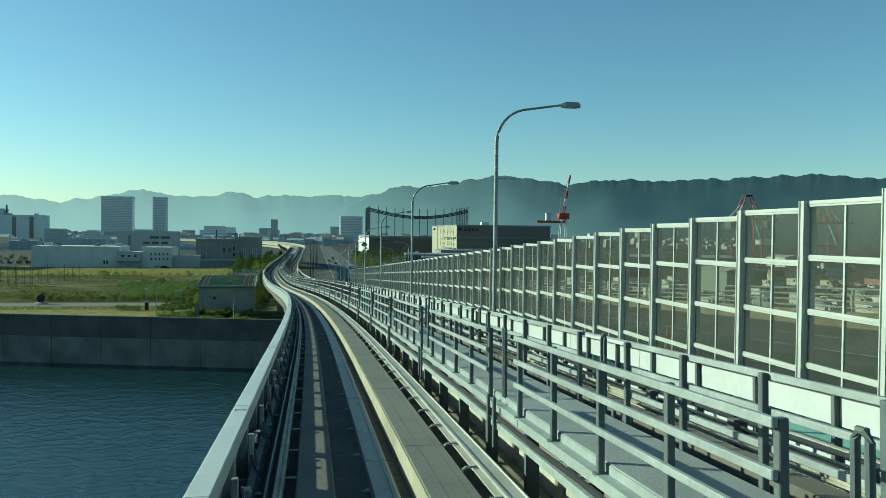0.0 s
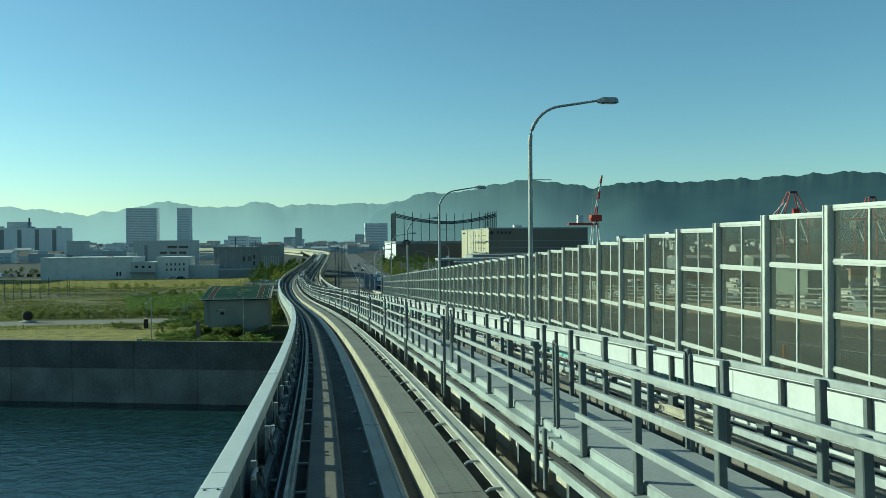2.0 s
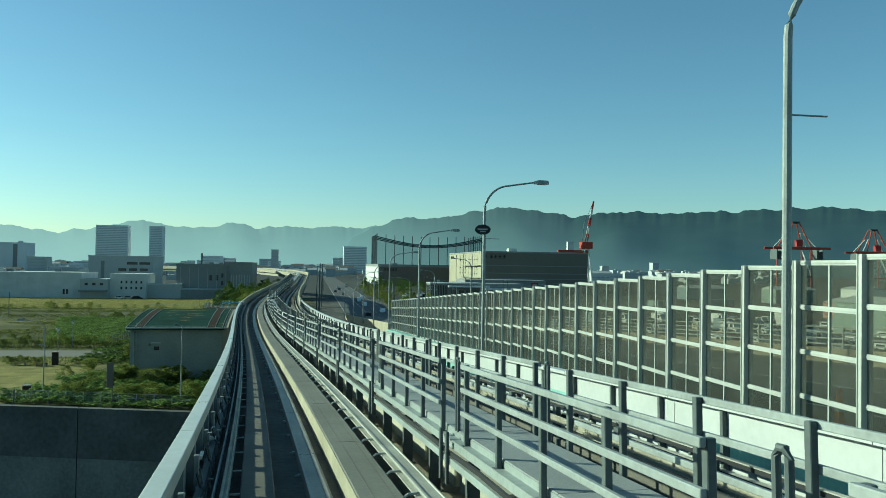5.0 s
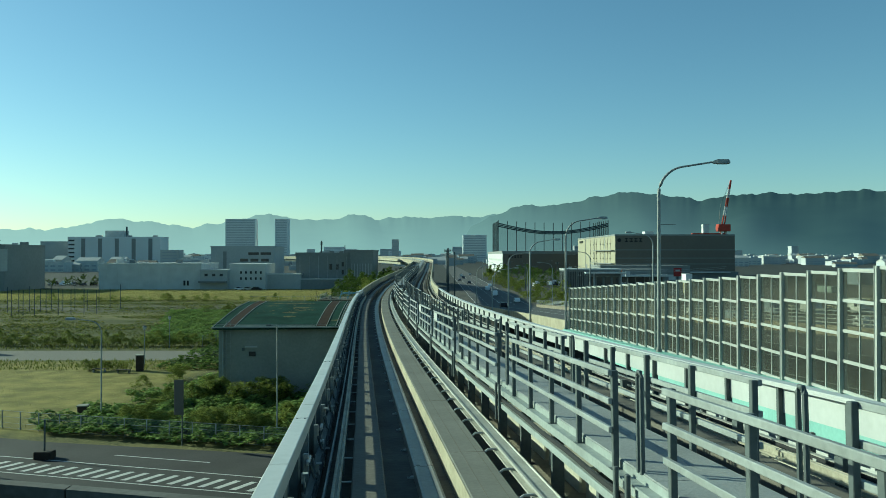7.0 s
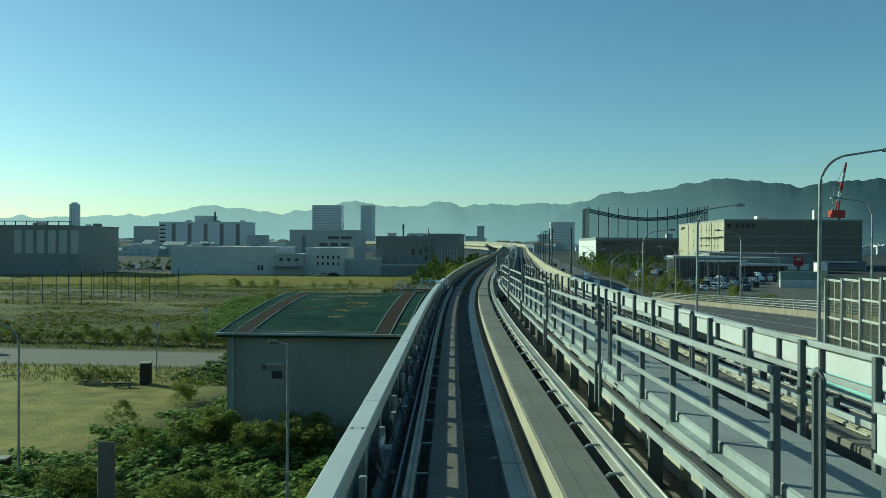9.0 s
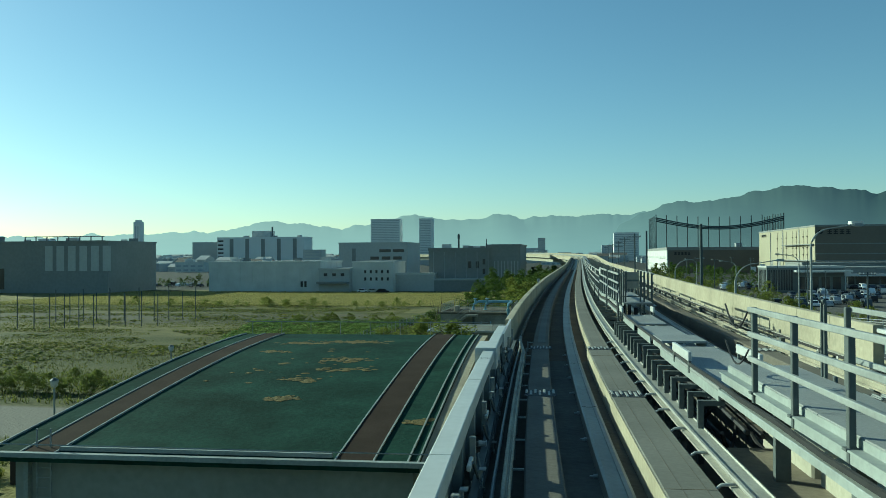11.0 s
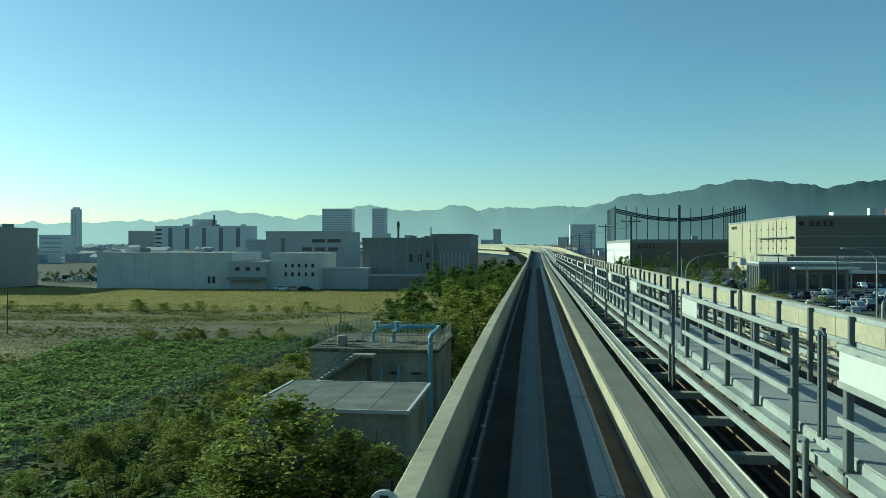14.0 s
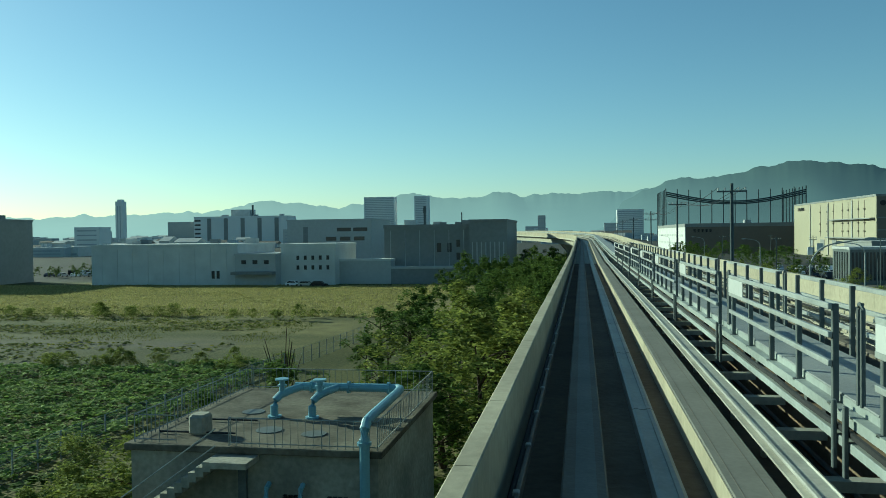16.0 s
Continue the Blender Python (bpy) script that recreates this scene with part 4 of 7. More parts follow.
lb.matrix_basis = local(-40, 3.45, -0.2)
repeat_part("block", lb, ledge, [local(s, 3.45, -0.2 + raised(s) * 1.6) for s in stations(-2.8, 188, 2.4)] + [local(s, 2.98, -1.0) for s in stations(204, 290, 2.4)])
cables = thing("cable_run", label="bundled grey and cream cables beside the tracks", category="cables", kind="structure")
for u, h, r, m in ((3.3, -0.85, 0.05, M_DARK), (3.42, -0.8, 0.04, M_POST), (4.05, -0.3, 0.05, M_RAIL), (4.12, -0.12, 0.035, M_RAIL), (6.86, -0.2, 0.06, M_CREAM), (6.8, -0.36, 0.05, M_MINT), (6.72, -0.38, 0.05, M_RAIL), (-0.8, -0.38, 0.04, M_DARK)):
    g = Geo().tube([on(s, u, h) for s in stations(S_MIN, 420, 3)], r, 6)
    g.make("cable", m, cables)
sideclip = Geo().box(-0.06, 0.06, -0.1, 0.1, -0.42, 0.28).make("support", M_POST, cables)
sideclip.matrix_basis = local(-40, 6.7, 0)
repeat_part("support", sideclip, cables, [local(s, 6.7, 0) for s in stations(-4, 280, 3.2)] + [local(s, 3.92, 0) for s in stations(-4, 280, 4.0)])

SIGN_S = 230.1
mk = thing("distance_marker", label="round white distance marker on the parapet", category="sign")
mk.matrix_basis = local(SIGN_S, -0.95, 0.67)
Geo().box(-0.1, 0.1, -0.1, 0.1, 0, 0.05, 0.01).make("foot", M_CONC, mk)
Geo().tube([(0, 0, 0.05), (0, 0, 0.12)], 0.018, 8).make("stem", M_GALV, mk)
disc = Geo().loft([[(0.105 * math.cos(a), y, 0.21 + 0.105 * math.sin(a)) for a in (2 * math.pi * k / 20 for k in range(20))] for y in (-0.015, 0.015)]).make("disc", M_WHITE, mk)
fc = bpy.data.curves.new("numeral", "FONT")
fc.body, fc.size, fc.align_x, fc.align_y, fc.extrude = "5", 0.19, "CENTER", "CENTER", 0.003
tmp = bpy.data.objects.new("numeral", fc)
num = new("numeral", bpy.data.meshes.new_from_object(tmp))
bpy.data.objects.remove(tmp)
num.data.materials.append(M_DARK)
num.parent, num.matrix_basis = mk, pose(0, -0.02, 0.21, 90, 0, 0)

# crossing-over place: stepped covers, chained opening, expansion joints
chain = thing("chain", label="dark chain hung across the railing opening", category="chain")
for h, drop in ((1.0, 0.28), (0.5, 0.25)):
    Geo().tube([on(187.1 + 1.2 * k / 8, WALK0, WALK_H + raised(187) + h - drop * math.sin(math.pi * k / 8)) for k in range(9)], 0.012, 5).make("links", M_DARK, chain)
for s0, s1, u0, u1, h in ((188.75, 194.1, 2.56, 3.66, 0.70), (194.2, 195.5, 2.58, 3.52, 0.80), (196.0, 198.5, 2.58, 3.46, 0.74), (199.4, 202.6, 2.58, 3.46, 0.72)):
    c = thing("cable_cover", label="pale steel cable cover plate on dark legs", category="cover", group="cable covers")
    m, n = (u1 - u0) / 2, s1 - s0
    c.matrix_basis = local(s0, u0 + m, h)
    Geo().box(-m, m, 0, n, -0.05, 0, 0.008).make("top", M_GRATE, c)
    Geo().box(-m, -m + 0.03, 0.02, n - 0.02, -0.2, -0.05).make("skirt", M_TOE, c)
    Geo().box(m - 0.03, m, 0.02, n - 0.02, -0.2, -0.05).make("skirt", M_TOE, c)
    for k in range(int(n / 0.75) + 1):
        y = 0.1 + k * 0.75
        Geo().box(-m - 0.28, -m - 0.2, y - 0.05, y + 0.05, -1.7, -0.22).box(-m - 0.28, -m + 0.1, y - 0.05, y + 0.05, -0.27, -0.2).make("leg", M_POST, c)
    for x, z in ((-0.2, -0.5), (0.0, -0.55), (0.15, -0.48), (0.3, -0.6)):
        Geo().tube([(x, -0.2, z - 0.1), (x, n * 0.5, z), (x + 0.05, n + 0.3, z - 0.15)], 0.04, 6).make("cable", M_DARK, c)
for s0, u in ((190.9, 2.56), (202.4, 2.54), (202.4, 3.5), (190.6, 3.66)):
    g = thing("kerb_rail", label="short white guard rail on the cover edge", category="guard rail", group="short guard rails")
    g.matrix_basis = local(s0, u, 0.7)
    Geo().box(-0.03, 0.03, 0, 1.6 if s0 < 200 else 0.8, 0.1, 0.26, 0.01).make("bar", M_WHITE, g)
    for y in (0.05, 1.5 if s0 < 200 else 0.7):
        Geo().box(-0.02, 0.02, y - 0.04, y + 0.04, -0.1, 0.12).make("post", M_POST, g)
loose = thing("loose_cables", label="tangle of dark cables hanging under the walkway end", category="cables", kind="stuff")
rnd = random.Random(77)
g = Geo()
for k in range(16):
    a, b2 = rnd.uniform(187.5, 196), rnd.uniform(0.8, 2.4)
    u0, u1, dip = rnd.uniform(2.5, 3.4), rnd.uniform(2.5, 3.5), rnd.uniform(0.1, 0.5)
    g.tube([on(a + b2 * q / 6, u0 + (u1 - u0) * q / 6, 0.1 - dip * math.sin(math.pi * q / 6) - 0.25 * (k % 3)) for q in range(7)], 0.03, 5)
g.make("cables", M_DARK, loose)
stand = thing("board_frame", label="open steel end frame of the walkway with a grey board", category="frame")
stand.matrix_basis = local(204.0, 0, 0)
for u, y in ((2.64, 0), (2.78, 0.02), (3.26, 0.02), (3.38, 0)):
    Geo().box(u - 0.025, u + 0.025, y - 0.025, y + 0.025, 0.4, 1.92 if y == 0 else 2.04, 0.005).make("post", M_POST, stand)
for h in (1.22, 1.56, 1.88):
    Geo().box(2.64, 3.38, 0.03, 0.06, h - 0.02, h + 0.02).make("bar", M_POST, stand)
panel = Geo().box(2.82, 3.2, -0.03, -0.01, 1.48, 2.03, 0.004).make("panel", M_DUCT, stand, "plain grey board")
Geo().box(2.82, 3.2, -0.042, -0.03, 1.72, 1.78).make("strap", M_POST, panel)

for s in (192.2, 199.6):
    j = thing("expansion_joint", label="dark steel finger joint across the running beams", category="expansion joint", group="expansion joints")
    j.matrix_basis = local(s, 0, 0)
    for u0 in (-0.27, 1.34, 4.18, 5.78):
        # Flat dark plate imitates the shaded gap between the fingers.
        Geo().box(u0, u0 + 0.6, -0.32, 0.34, 0.001, 0.006).make("recess", M_DARK, j)
        for k in range(7):
            Geo().box(u0 + 0.01 + k * 0.085, u0 + 0.055 + k * 0.085, -0.3 if k % 2 else -0.12, 0.14 if k % 2 else 0.32, 0.004, 0.026, 0.006).make("finger", M_GALV, j)
plate = thing("transition_plate", label="white steel plate bridging the wall ends", category="plate", kind="structure")
sweep("plate", rect(-0.93, -0.87, 0.2, 0.67), 196.8, 201.4, M_WHITE, plate, step=2)
sweep("cap_sleeve", rect(-1.3, -0.86, 0.3, 0.74, 0.02), 193.2, 194.5, M_WHITE, plate, step=1)
sweep("low_wall", rect(-1.1, -1.04, -0.75, 0.05), STEEL_END, CONC_START, M_CONC, plate, step=2)

# ---- road furniture ----
lines = Geo()
for x in (20.6, 24.1, 28.4, 32.2, 36.4):
    for y in range(-60, 700, 10 if x not in (20.6, 28.4, 36.4) else 8):
        y1 = y + (4.5 if x not in (20.6, 28.4, 36.4) else 8)
        lines.add([(x, y, road_z(y) + 0.012), (x + 0.16, y, road_z(y) + 0.012), (x + 0.16, y1, road_z(y1) + 0.012), (x, y1, road_z(y1) + 0.012)], [(0, 1, 2, 3)])
lines.make("lane_line", M_LINE, road)
for y0, y1 in ((188, 345),):
    g = Geo().loft([[(19.8, y, road_z(y) - 1.0), (20.05, y, road_z(y) - 1.0), (20.05, y, road_z(y) + 0.7), (19.8, y, road_z(y) + 0.7)] for y in stations(y0, y1, 8)])
    tagged(g.make("road_parapet", M_CONC), "low concrete parapet beside the road ramp", "parapet", kind="structure")
g = Geo().loft([[(37.0, y, road_z(y) - 1.0), (37.25, y, road_z(y) - 1.0), (37.25, y, road_z(y) + 0.75), (37.0, y, road_z(y) + 0.75)] for y in stations(-80, 345, 12)])
tagged(g.make("road_parapet", M_SLAB), "low concrete parapet beside the road ramp", "parapet", kind="structure")


def street_lamp(at, height, arm, heading, label="tall tapered steel street lamp with a curved arm", r=0.1):
    e = thing("street_lamp", at, heading, label, "street lamp", group="street lamps")
    bend = arm * 0.5
    z0 = height - bend * math.sin(radians(78)) - (arm - bend * (1 - math.cos(radians(78)))) * math.tan(radians(9))
    pts = [(0, 0, 0), (0, 0, height * 0.5), (0, 0, z0)]
    for k in range(1, 9):
        q = radians(78) * k / 8
        pts.append((bend * (1 - math.cos(q)), 0, z0 + bend * math.sin(q)))
    pts.append((arm, 0, height))
    Geo().tube(pts, r, 10, r_end=r * 0.5).make("pole", M_GALV, e)
    Geo().tube([(0, 0, 0), (0, 0, 0.5)], r * 1.6, 10).make("base", M_GALV, e)
    Geo().tube([(0, 0, height * 0.68), (0.9, 0, height * 0.68)], 0.02, 6).make("bracket", M_GALV, e)
    g = Geo()
    g.loft([[(arm + x, -w, height - 0.10), (arm + x, w, height - 0.10), (arm + x, w * 0.7, height + h), (arm + x, -w * 0.7, height + h)] for x, w, h in ((-0.1, 0.07, 0.04), (0.15, 0.19, 0.13), (0.7, 0.2, 0.12), (0.8, 0.14, 0.05))])
    head = g.make("lamp_head", M_GALV, e)
    Geo().box(arm + 0.15, arm + 0.68, -0.14, 0.14, height - 0.13, height - 0.105, 0.01).make("lens", M_INSUL, head)
    return e


for y in (-27, 4.9, 36.05, 66.6, 97.35, 127.55, 156.8, 187.2, 214.6, 244.2):
    street_lamp((19.62, y, road_z(y) - 0.4), 10.48, 3.0, 0)
for y in (225, 270, 320, 375, 440, 520, 620):
    street_lamp((37.9, y, max(0, road_z(y) - 0.2)), 12.0, 3.0, 180)
for y in (272, 330):
    street_lamp((19.0, y, road_z(y) - 0.4), 12.9 - road_z(y) + 0.4, 4.4, 0, "dark steel street lamp with a wide curved arm")
mirror = thing("oval_sign", (19.48, 127.35, 19.1), label="dark oval sign with a pale emblem on a lamp pole", category="sign")
g = Geo().loft([[(0.46 * math.cos(a), y, 0.29 * math.sin(a)) for a in (2 * math.pi * k / 24 for k in range(24))] for y in (-0.03, 0.03)])
g.make("disc", M_DARK, mirror)
Geo().box(-0.3, 0.28, -0.037, -0.033, -0.02, 0.06).box(-0.16, 0.2, -0.037, -0.033, -0.14, -0.07).make("emblem", M_GREYB, mirror)
Geo().tube([(0.45 * math.cos(2 * math.pi * k / 24), -0.03, 0.28 * math.sin(2 * math.pi * k / 24)) for k in range(25)], 0.018, 6, caps=False).make("rim", M_POST, mirror)
Geo().box(-0.06, 0.16, 0.03, 0.12, -0.06, 0.06).make("clamp", M_GALV, mirror)


def utility_pole(at, height, r, arms, label="dark concrete utility pole with crossarms"):
    e = thing("utility_pole", at, 0, label, "utility pole", group="utility poles")
    Geo().tube([(0, 0, 0), (0, 0, height)], r, 10, r_end=r * 0.72).make("pole", M_NET, e)
    for z in arms:
        Geo().box(-1.1, 1.1, -0.06, 0.06, height - z - 0.06, height - z + 0.06).make("crossarm", M_POST, e)
        for x in (-1.0, -0.5, 0.5, 1.0):
            Geo().tube([(x, 0, height - z + 0.05), (x, 0, height - z + 0.3)], 0.06, 6).make("insulator", M_INSUL, e)
    return e


for x, y, h, r, arms in ((10.4, 285, 16.7, 0.16, ()), (10.8, 240, 15.9, 0.14, ()), (11.3, 322, 17.3, 0.17, (0.6,)), (11.6, 360, 17.5, 0.15, (0.5,)), (12.6, 410, 17.5, 0.15, (0.5, 1.6)), (13.2, 470, 17.5, 0.15, (0.5,)), (14, 540, 18, 0.15, (0.5,)), (15.5, 620, 18, 0.15, (0.5,)), (42, 300, 11, 0.14, (0.4,)), (55, 380, 12, 0.14, (0.5,)), (62, 440, 12, 0.14, (0.5,)), (70, 520, 12, 0.14, (0.5, 1.2)), (90, 420, 12, 0.14, (0.5,)), (48, 470, 12, 0.14, (0.5,)), (50, 560, 12, 0.14, (0.5,)), (66, 405, 9, 0.1, ()), (74, 455, 10, 0.1, ()), (58, 430, 8, 0.1, ()), (88, 478, 10, 0.1, ()), (104, 470, 11, 0.12, ()), (60, 600, 12, 0.14, (0.5,)), (84, 640, 12, 0.14, (0.5,)), (96, 540, 11, 0.12, ())):
    utility_pole((x, y, 0), h, r, arms)


wires = thing("overhead_wires", label="thin dark overhead wires between the utility poles", category="wires")
POLES = ((11.3, 322, 16.7), (11.6, 360, 17.0), (12.6, 410, 17.0), (13.2, 470, 17.0), (14, 540, 17.5), (15.5, 620, 17.5))
for (xa, ya, za), (xb, yb, zb) in zip(POLES[:-1], POLES[1:]):
    for dx in (-1.0, 0.5, 1.0):
        Geo().tube([(xa + dx + (xb - xa) * k / 8, ya + (yb - ya) * k / 8, za + 0.3 + (zb - za) * k / 8 - 0.9 * math.sin(math.pi * k / 8)) for k in range(9)], 0.022, 4).make("wire", M_DARK, wires)
for za, zb in ((12.2, 11), (11.5, 10.4)):
    Geo().tube([(55 + (120 - 55) * k / 10, 380 + 42 * k / 10, za + (zb - za) * k / 10 - 1.6 * math.sin(math.pi * k / 10)) for k in range(11)], 0.03, 4).make("wire", M_GREYB, wires)

# ---- buildings ----
def windows_on(e, face, w, d, rows, cols, u0, u1, v0, v1, wide, high, material=None):
    gx = None
    for r in range(rows):
        for c in range(cols):
            u, v = u0 + (u1 - u0) * (c + 0.5) / cols, v0 + (v1 - v0) * (r + 0.5) / rows
            if gx is None:
                gx = Geo().box(-wide / 2, wide / 2, -0.1, 0.1, -high / 2, high / 2).make("window", material or M_WIN, e)
                ob = gx
            else:
                ob = new("window", gx.data)
                ob.parent = e
            ob.matrix_basis = pose(u, -d, v) if face == "s" else pose(-w, u, v, 0, 0, 90)


def block(name, x0, x1, y0, y1, h, material, label, windows=(), roof=0.6, z0=0.0, category="building", roof_mat=None, extras=()):
    """A building with a roof parapet; windows: (face, rows, cols, u0, u1, v0, v1, wide, high[, material]); extras: boxes (name, x0, x1, y0, y1, z0, z1, material) from its corner."""
    e = thing(name, ((x0 + x1) / 2, (y0 + y1) / 2, z0), label=label, category=category)
    w, d = (x1 - x0) / 2, (y1 - y0) / 2
    Geo().box(-w, w, -d, d, 0, h).make("wall", material, e)
    Geo().box(-w - 0.2, w + 0.2, -d - 0.2, d + 0.2, h, h + roof).make("roof", roof_mat or material, e)
    for spec in windows:
        windows_on(e, spec[0], w, d, *spec[1:])
    for nm, a, b, c, f, g0, g1, m in extras:
        Geo().box(-w + a, -w + b, -d + c, -d + f, g0, g1).make(nm, m, e)
    return e


def text_bars(e, x, y, z, count, high, along, material):
    """Unreadable lettering: a row of small raised bars of its size."""
    g = Geo()
    for k in range(count):
        a = k * high * 1.25
        for f0, f1, q0, q1 in ((0, 0.9, 0, 0.2), (0, 0.9, 0.45, 0.6), (0.35, 0.55, 0, 1.0), (0, 0.9, 0.85, 1.0)):
            if along == "x":
                g.box(x + a + f0 * high, x + a + f1 * high, y - 0.12, y + 0.05, z + q0 * high, z + q1 * high)
            else:
                g.box(x - 0.12, x + 0.05, y + a + f0 * high, y + a + f1 * high, z + q0 * high, z + q1 * high)
    return g.make("lettering", material, e)


wh = block("warehouse", 122, 198, 621, 753, 27.6, M_BEIGE, "large beige metal-clad warehouse with a flat dark roof", roof=0.9, roof_mat=M_DKB,
           windows=(("w", 1, 5, -58, 40, 5.5, 8.5, 7, 3.6, M_DKB),),
           extras=[("canopy", -2, 0, 2, 66, 9.6, 10.1, M_DKB), ("canopy", -2, 0, 2, 62, 18.2, 18.7, M_DKB), ("base_wall", 0, 76, -6, -0.3, 0, 5.0, M_DKB), ("canopy", 10, 70, -9, -6, 4.2, 5.0, M_WALLW),
                   ("downpipe", -0.4, -0.05, 30, 30.5, 1, 27, M_GREYB), ("downpipe", -0.4, -0.05, 66, 66.5, 1, 27, M_GREYB), ("downpipe", -0.4, -0.05, 98, 98.5, 1, 27, M_GREYB), ("roof_unit", 24, 30, 20, 26, 28, 31, M_WALLW)])
# Thin sheet darkens the south front; its shade is put into the colour.
Geo().box(-37.6, 38, -66.14, -66.0, 5.0, 27.5).make("front_cladding", M_FRONT, wh, "brown-grey front sheet darkened for its shade")
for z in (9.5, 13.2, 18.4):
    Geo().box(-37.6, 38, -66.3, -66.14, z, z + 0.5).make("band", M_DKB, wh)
text_bars(wh, -32, -66.2, 23.6, 4, 2.4, "x", M_DARK)
for y in (-52, -44, -30, -22, -8, 2, 14):
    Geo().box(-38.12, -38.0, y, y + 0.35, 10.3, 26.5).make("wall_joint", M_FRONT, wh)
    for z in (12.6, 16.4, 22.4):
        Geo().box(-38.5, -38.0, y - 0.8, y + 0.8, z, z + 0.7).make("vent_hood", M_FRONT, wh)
text_bars(wh, -38.2, 44, 24.5, 7, 1.6, "y", M_DARK)
Geo().tube([(-35.5, -66.4, 24.8), (-35.5, -65.9, 24.8)], 1.2, 12).make("emblem", M_DARK, wh)
wh2 = block("warehouse", 64, 150, 780, 960, 16.5, M_WALLW, "long pale warehouse with a low dark roof", roof=2.2, roof_mat=M_DKB,
            windows=(("w", 2, 14, -80, 80, 3, 14, 6, 1.6, M_GREYB),))
# Same sheet here, carrying this front's shade as a dark colour.
Geo().box(-42.5, 43, -90.14, -90.0, 0, 16.5).make("front_cladding", M_FRONT, wh2, "brown-grey front sheet darkened for its shade")
text_bars(wh2, -38, -90.2, 13.2, 5, 1.9, "x", M_DARK)
office = block("office_building", 65.8, 91, 472, 486, 8.7, M_GLAZE, "low grey glazed office block beside the car park", windows=(("s", 1, 10, -12.3, -4.0, 0.8, 8.2, 0.45, 7.0), ("s", 1, 4, -2.5, 12, 1.2, 5.8, 2.6, 4.2), ("w", 1, 6, -6, 6, 0.8, 8.2, 0.8, 7.0)), roof_mat=M_GREYB, extras=[("canopy", 8.5, 26.5, -5, 0, 7.2, 7.9, M_WALLW), ("column", 12, 12.4, -4.6, -4.2, 0, 7.2, M_GREYB), ("column", 24, 24.4, -4.6, -4.2, 0, 7.2, M_GREYB)])
block("showroom", 94, 125, 520, 545, 7.5, M_DKB, "long dark showroom with a white canopy", windows=(("s", 1, 6, -14, 14, 1, 5, 4, 3.4),), extras=[("canopy", -6, 31, -6, 0, 4.6, 5.5, M_WALLW)])
for x, y, h in ((97, 500, 8.5), (101, 501, 7.5), (83, 560, 9), (76, 545, 8)):
    sg = thing("roadside_sign", (x, y, 0), label="roadside sign panel on a steel pole", category="sign", group="roadside signs")
    Geo().tube([(0, 0, 0), (0, 0, h)], 0.15, 6).make("pole", M_POST, sg)
    Geo().box(-1.1, 1.1, -0.15, 0.15, h - 2.6, h).make("panel", M_ORANGE if x == 97 else M_WALLW, sg)
block("workshop", 100, 150, 560, 590, 9, M_DKB, "long dark workshop with a pale canopy", windows=(("s", 1, 8, -24, 24, 1, 5, 4, 3, M_WALLW),))
low = block("factory", -141.5, -96, 472, 500, 11.2, M_WALLW, "long windowless pale factory hall", windows=(("s", 1, 2, 14.5, 17.5, 1, 5, 0.9, 2.2),))
block("factory", -96, -84, 470, 492, 8.4, M_GREYB, "low grey entrance block with a dark canopy", windows=(("s", 1, 3, -5, 5, 5.6, 7.6, 1.4, 1.1),), extras=[("canopy", 0, 12, -3, 0, 3.2, 4.0, M_DKB)])
block("factory", -84, -68, 474, 495, 11, M_WALLW, "pale factory block with small windows", windows=(("s", 2, 5, -4, 7, 3.5, 9, 0.8, 1.2),))
block("factory", -121, -85, 577, 610, 20, M_GREYB, "grey three-storey factory block with strip windows", windows=(("s", 1, 3, -2, 16, 11.5, 13.5, 4.5, 1.6), ("s", 1, 2, 3, 17, 15.3, 17.2, 6, 1.5), ("s", 1, 1, -12, -8, 4, 19, 2.0, 12, M_DKB)))
dk = block("factory", -56, -31, 483, 520, 15.6, M_DKB, "dark grey factory hall with a low annexe", roof=1.0, windows=(("s", 1, 2, 2, 8, 8, 12, 1.2, 2.6), ("s", 3, 1, 7, 11, 2, 13, 1, 2.0)), extras=[("mast", 11, 11.6, 3, 3.6, 16, 22, M_POST), ("mast_head", 10.9, 11.7, 2.9, 3.7, 20.0, 21.5, M_POST), ("mast", 22, 22.3, 3, 3.3, 16, 20, M_POST)])
block("factory", -31, -20.5, 481, 516, 17.2, M_DKB, "dark factory wing with vertical ribs", windows=(("s", 1, 8, -5, 5, 1, 12, 0.3, 10, M_GREYB),))
block("shed_hall", -69, -53, 478, 483, 6.4, M_GREYB, "low grey lean-to hall", roof_mat=M_WALLW)
block("shed_hall", -53, -31.4, 478, 482.8, 4.2, M_DKB, "low dark lean-to hall", roof_mat=M_GREYB)
blk = block("office_building", -224, -174, 455, 490, 19.4, M_DKB, "dark grey office block with vertical window bays", windows=(("s", 1, 6, -2, 27, 8, 18.6, 3.2, 9.5, M_GREYB), ("s", 1, 2, -26, -18, 1, 10, 2.5, 8)), extras=[("roof_frame", 12, 46, 4, 5, 20, 20.2, M_POST), ("roof_frame", 12, 46, 4, 4.3, 21.6, 21.9, M_POST)] + [("roof_post", 12 + k * 4.7, 12.3 + k * 4.7, 4, 4.3, 20, 21.7, M_POST) for k in range(8)] + [("stair_tower", -10, 0.2, -3, 8, 0, 22, M_DKB)])
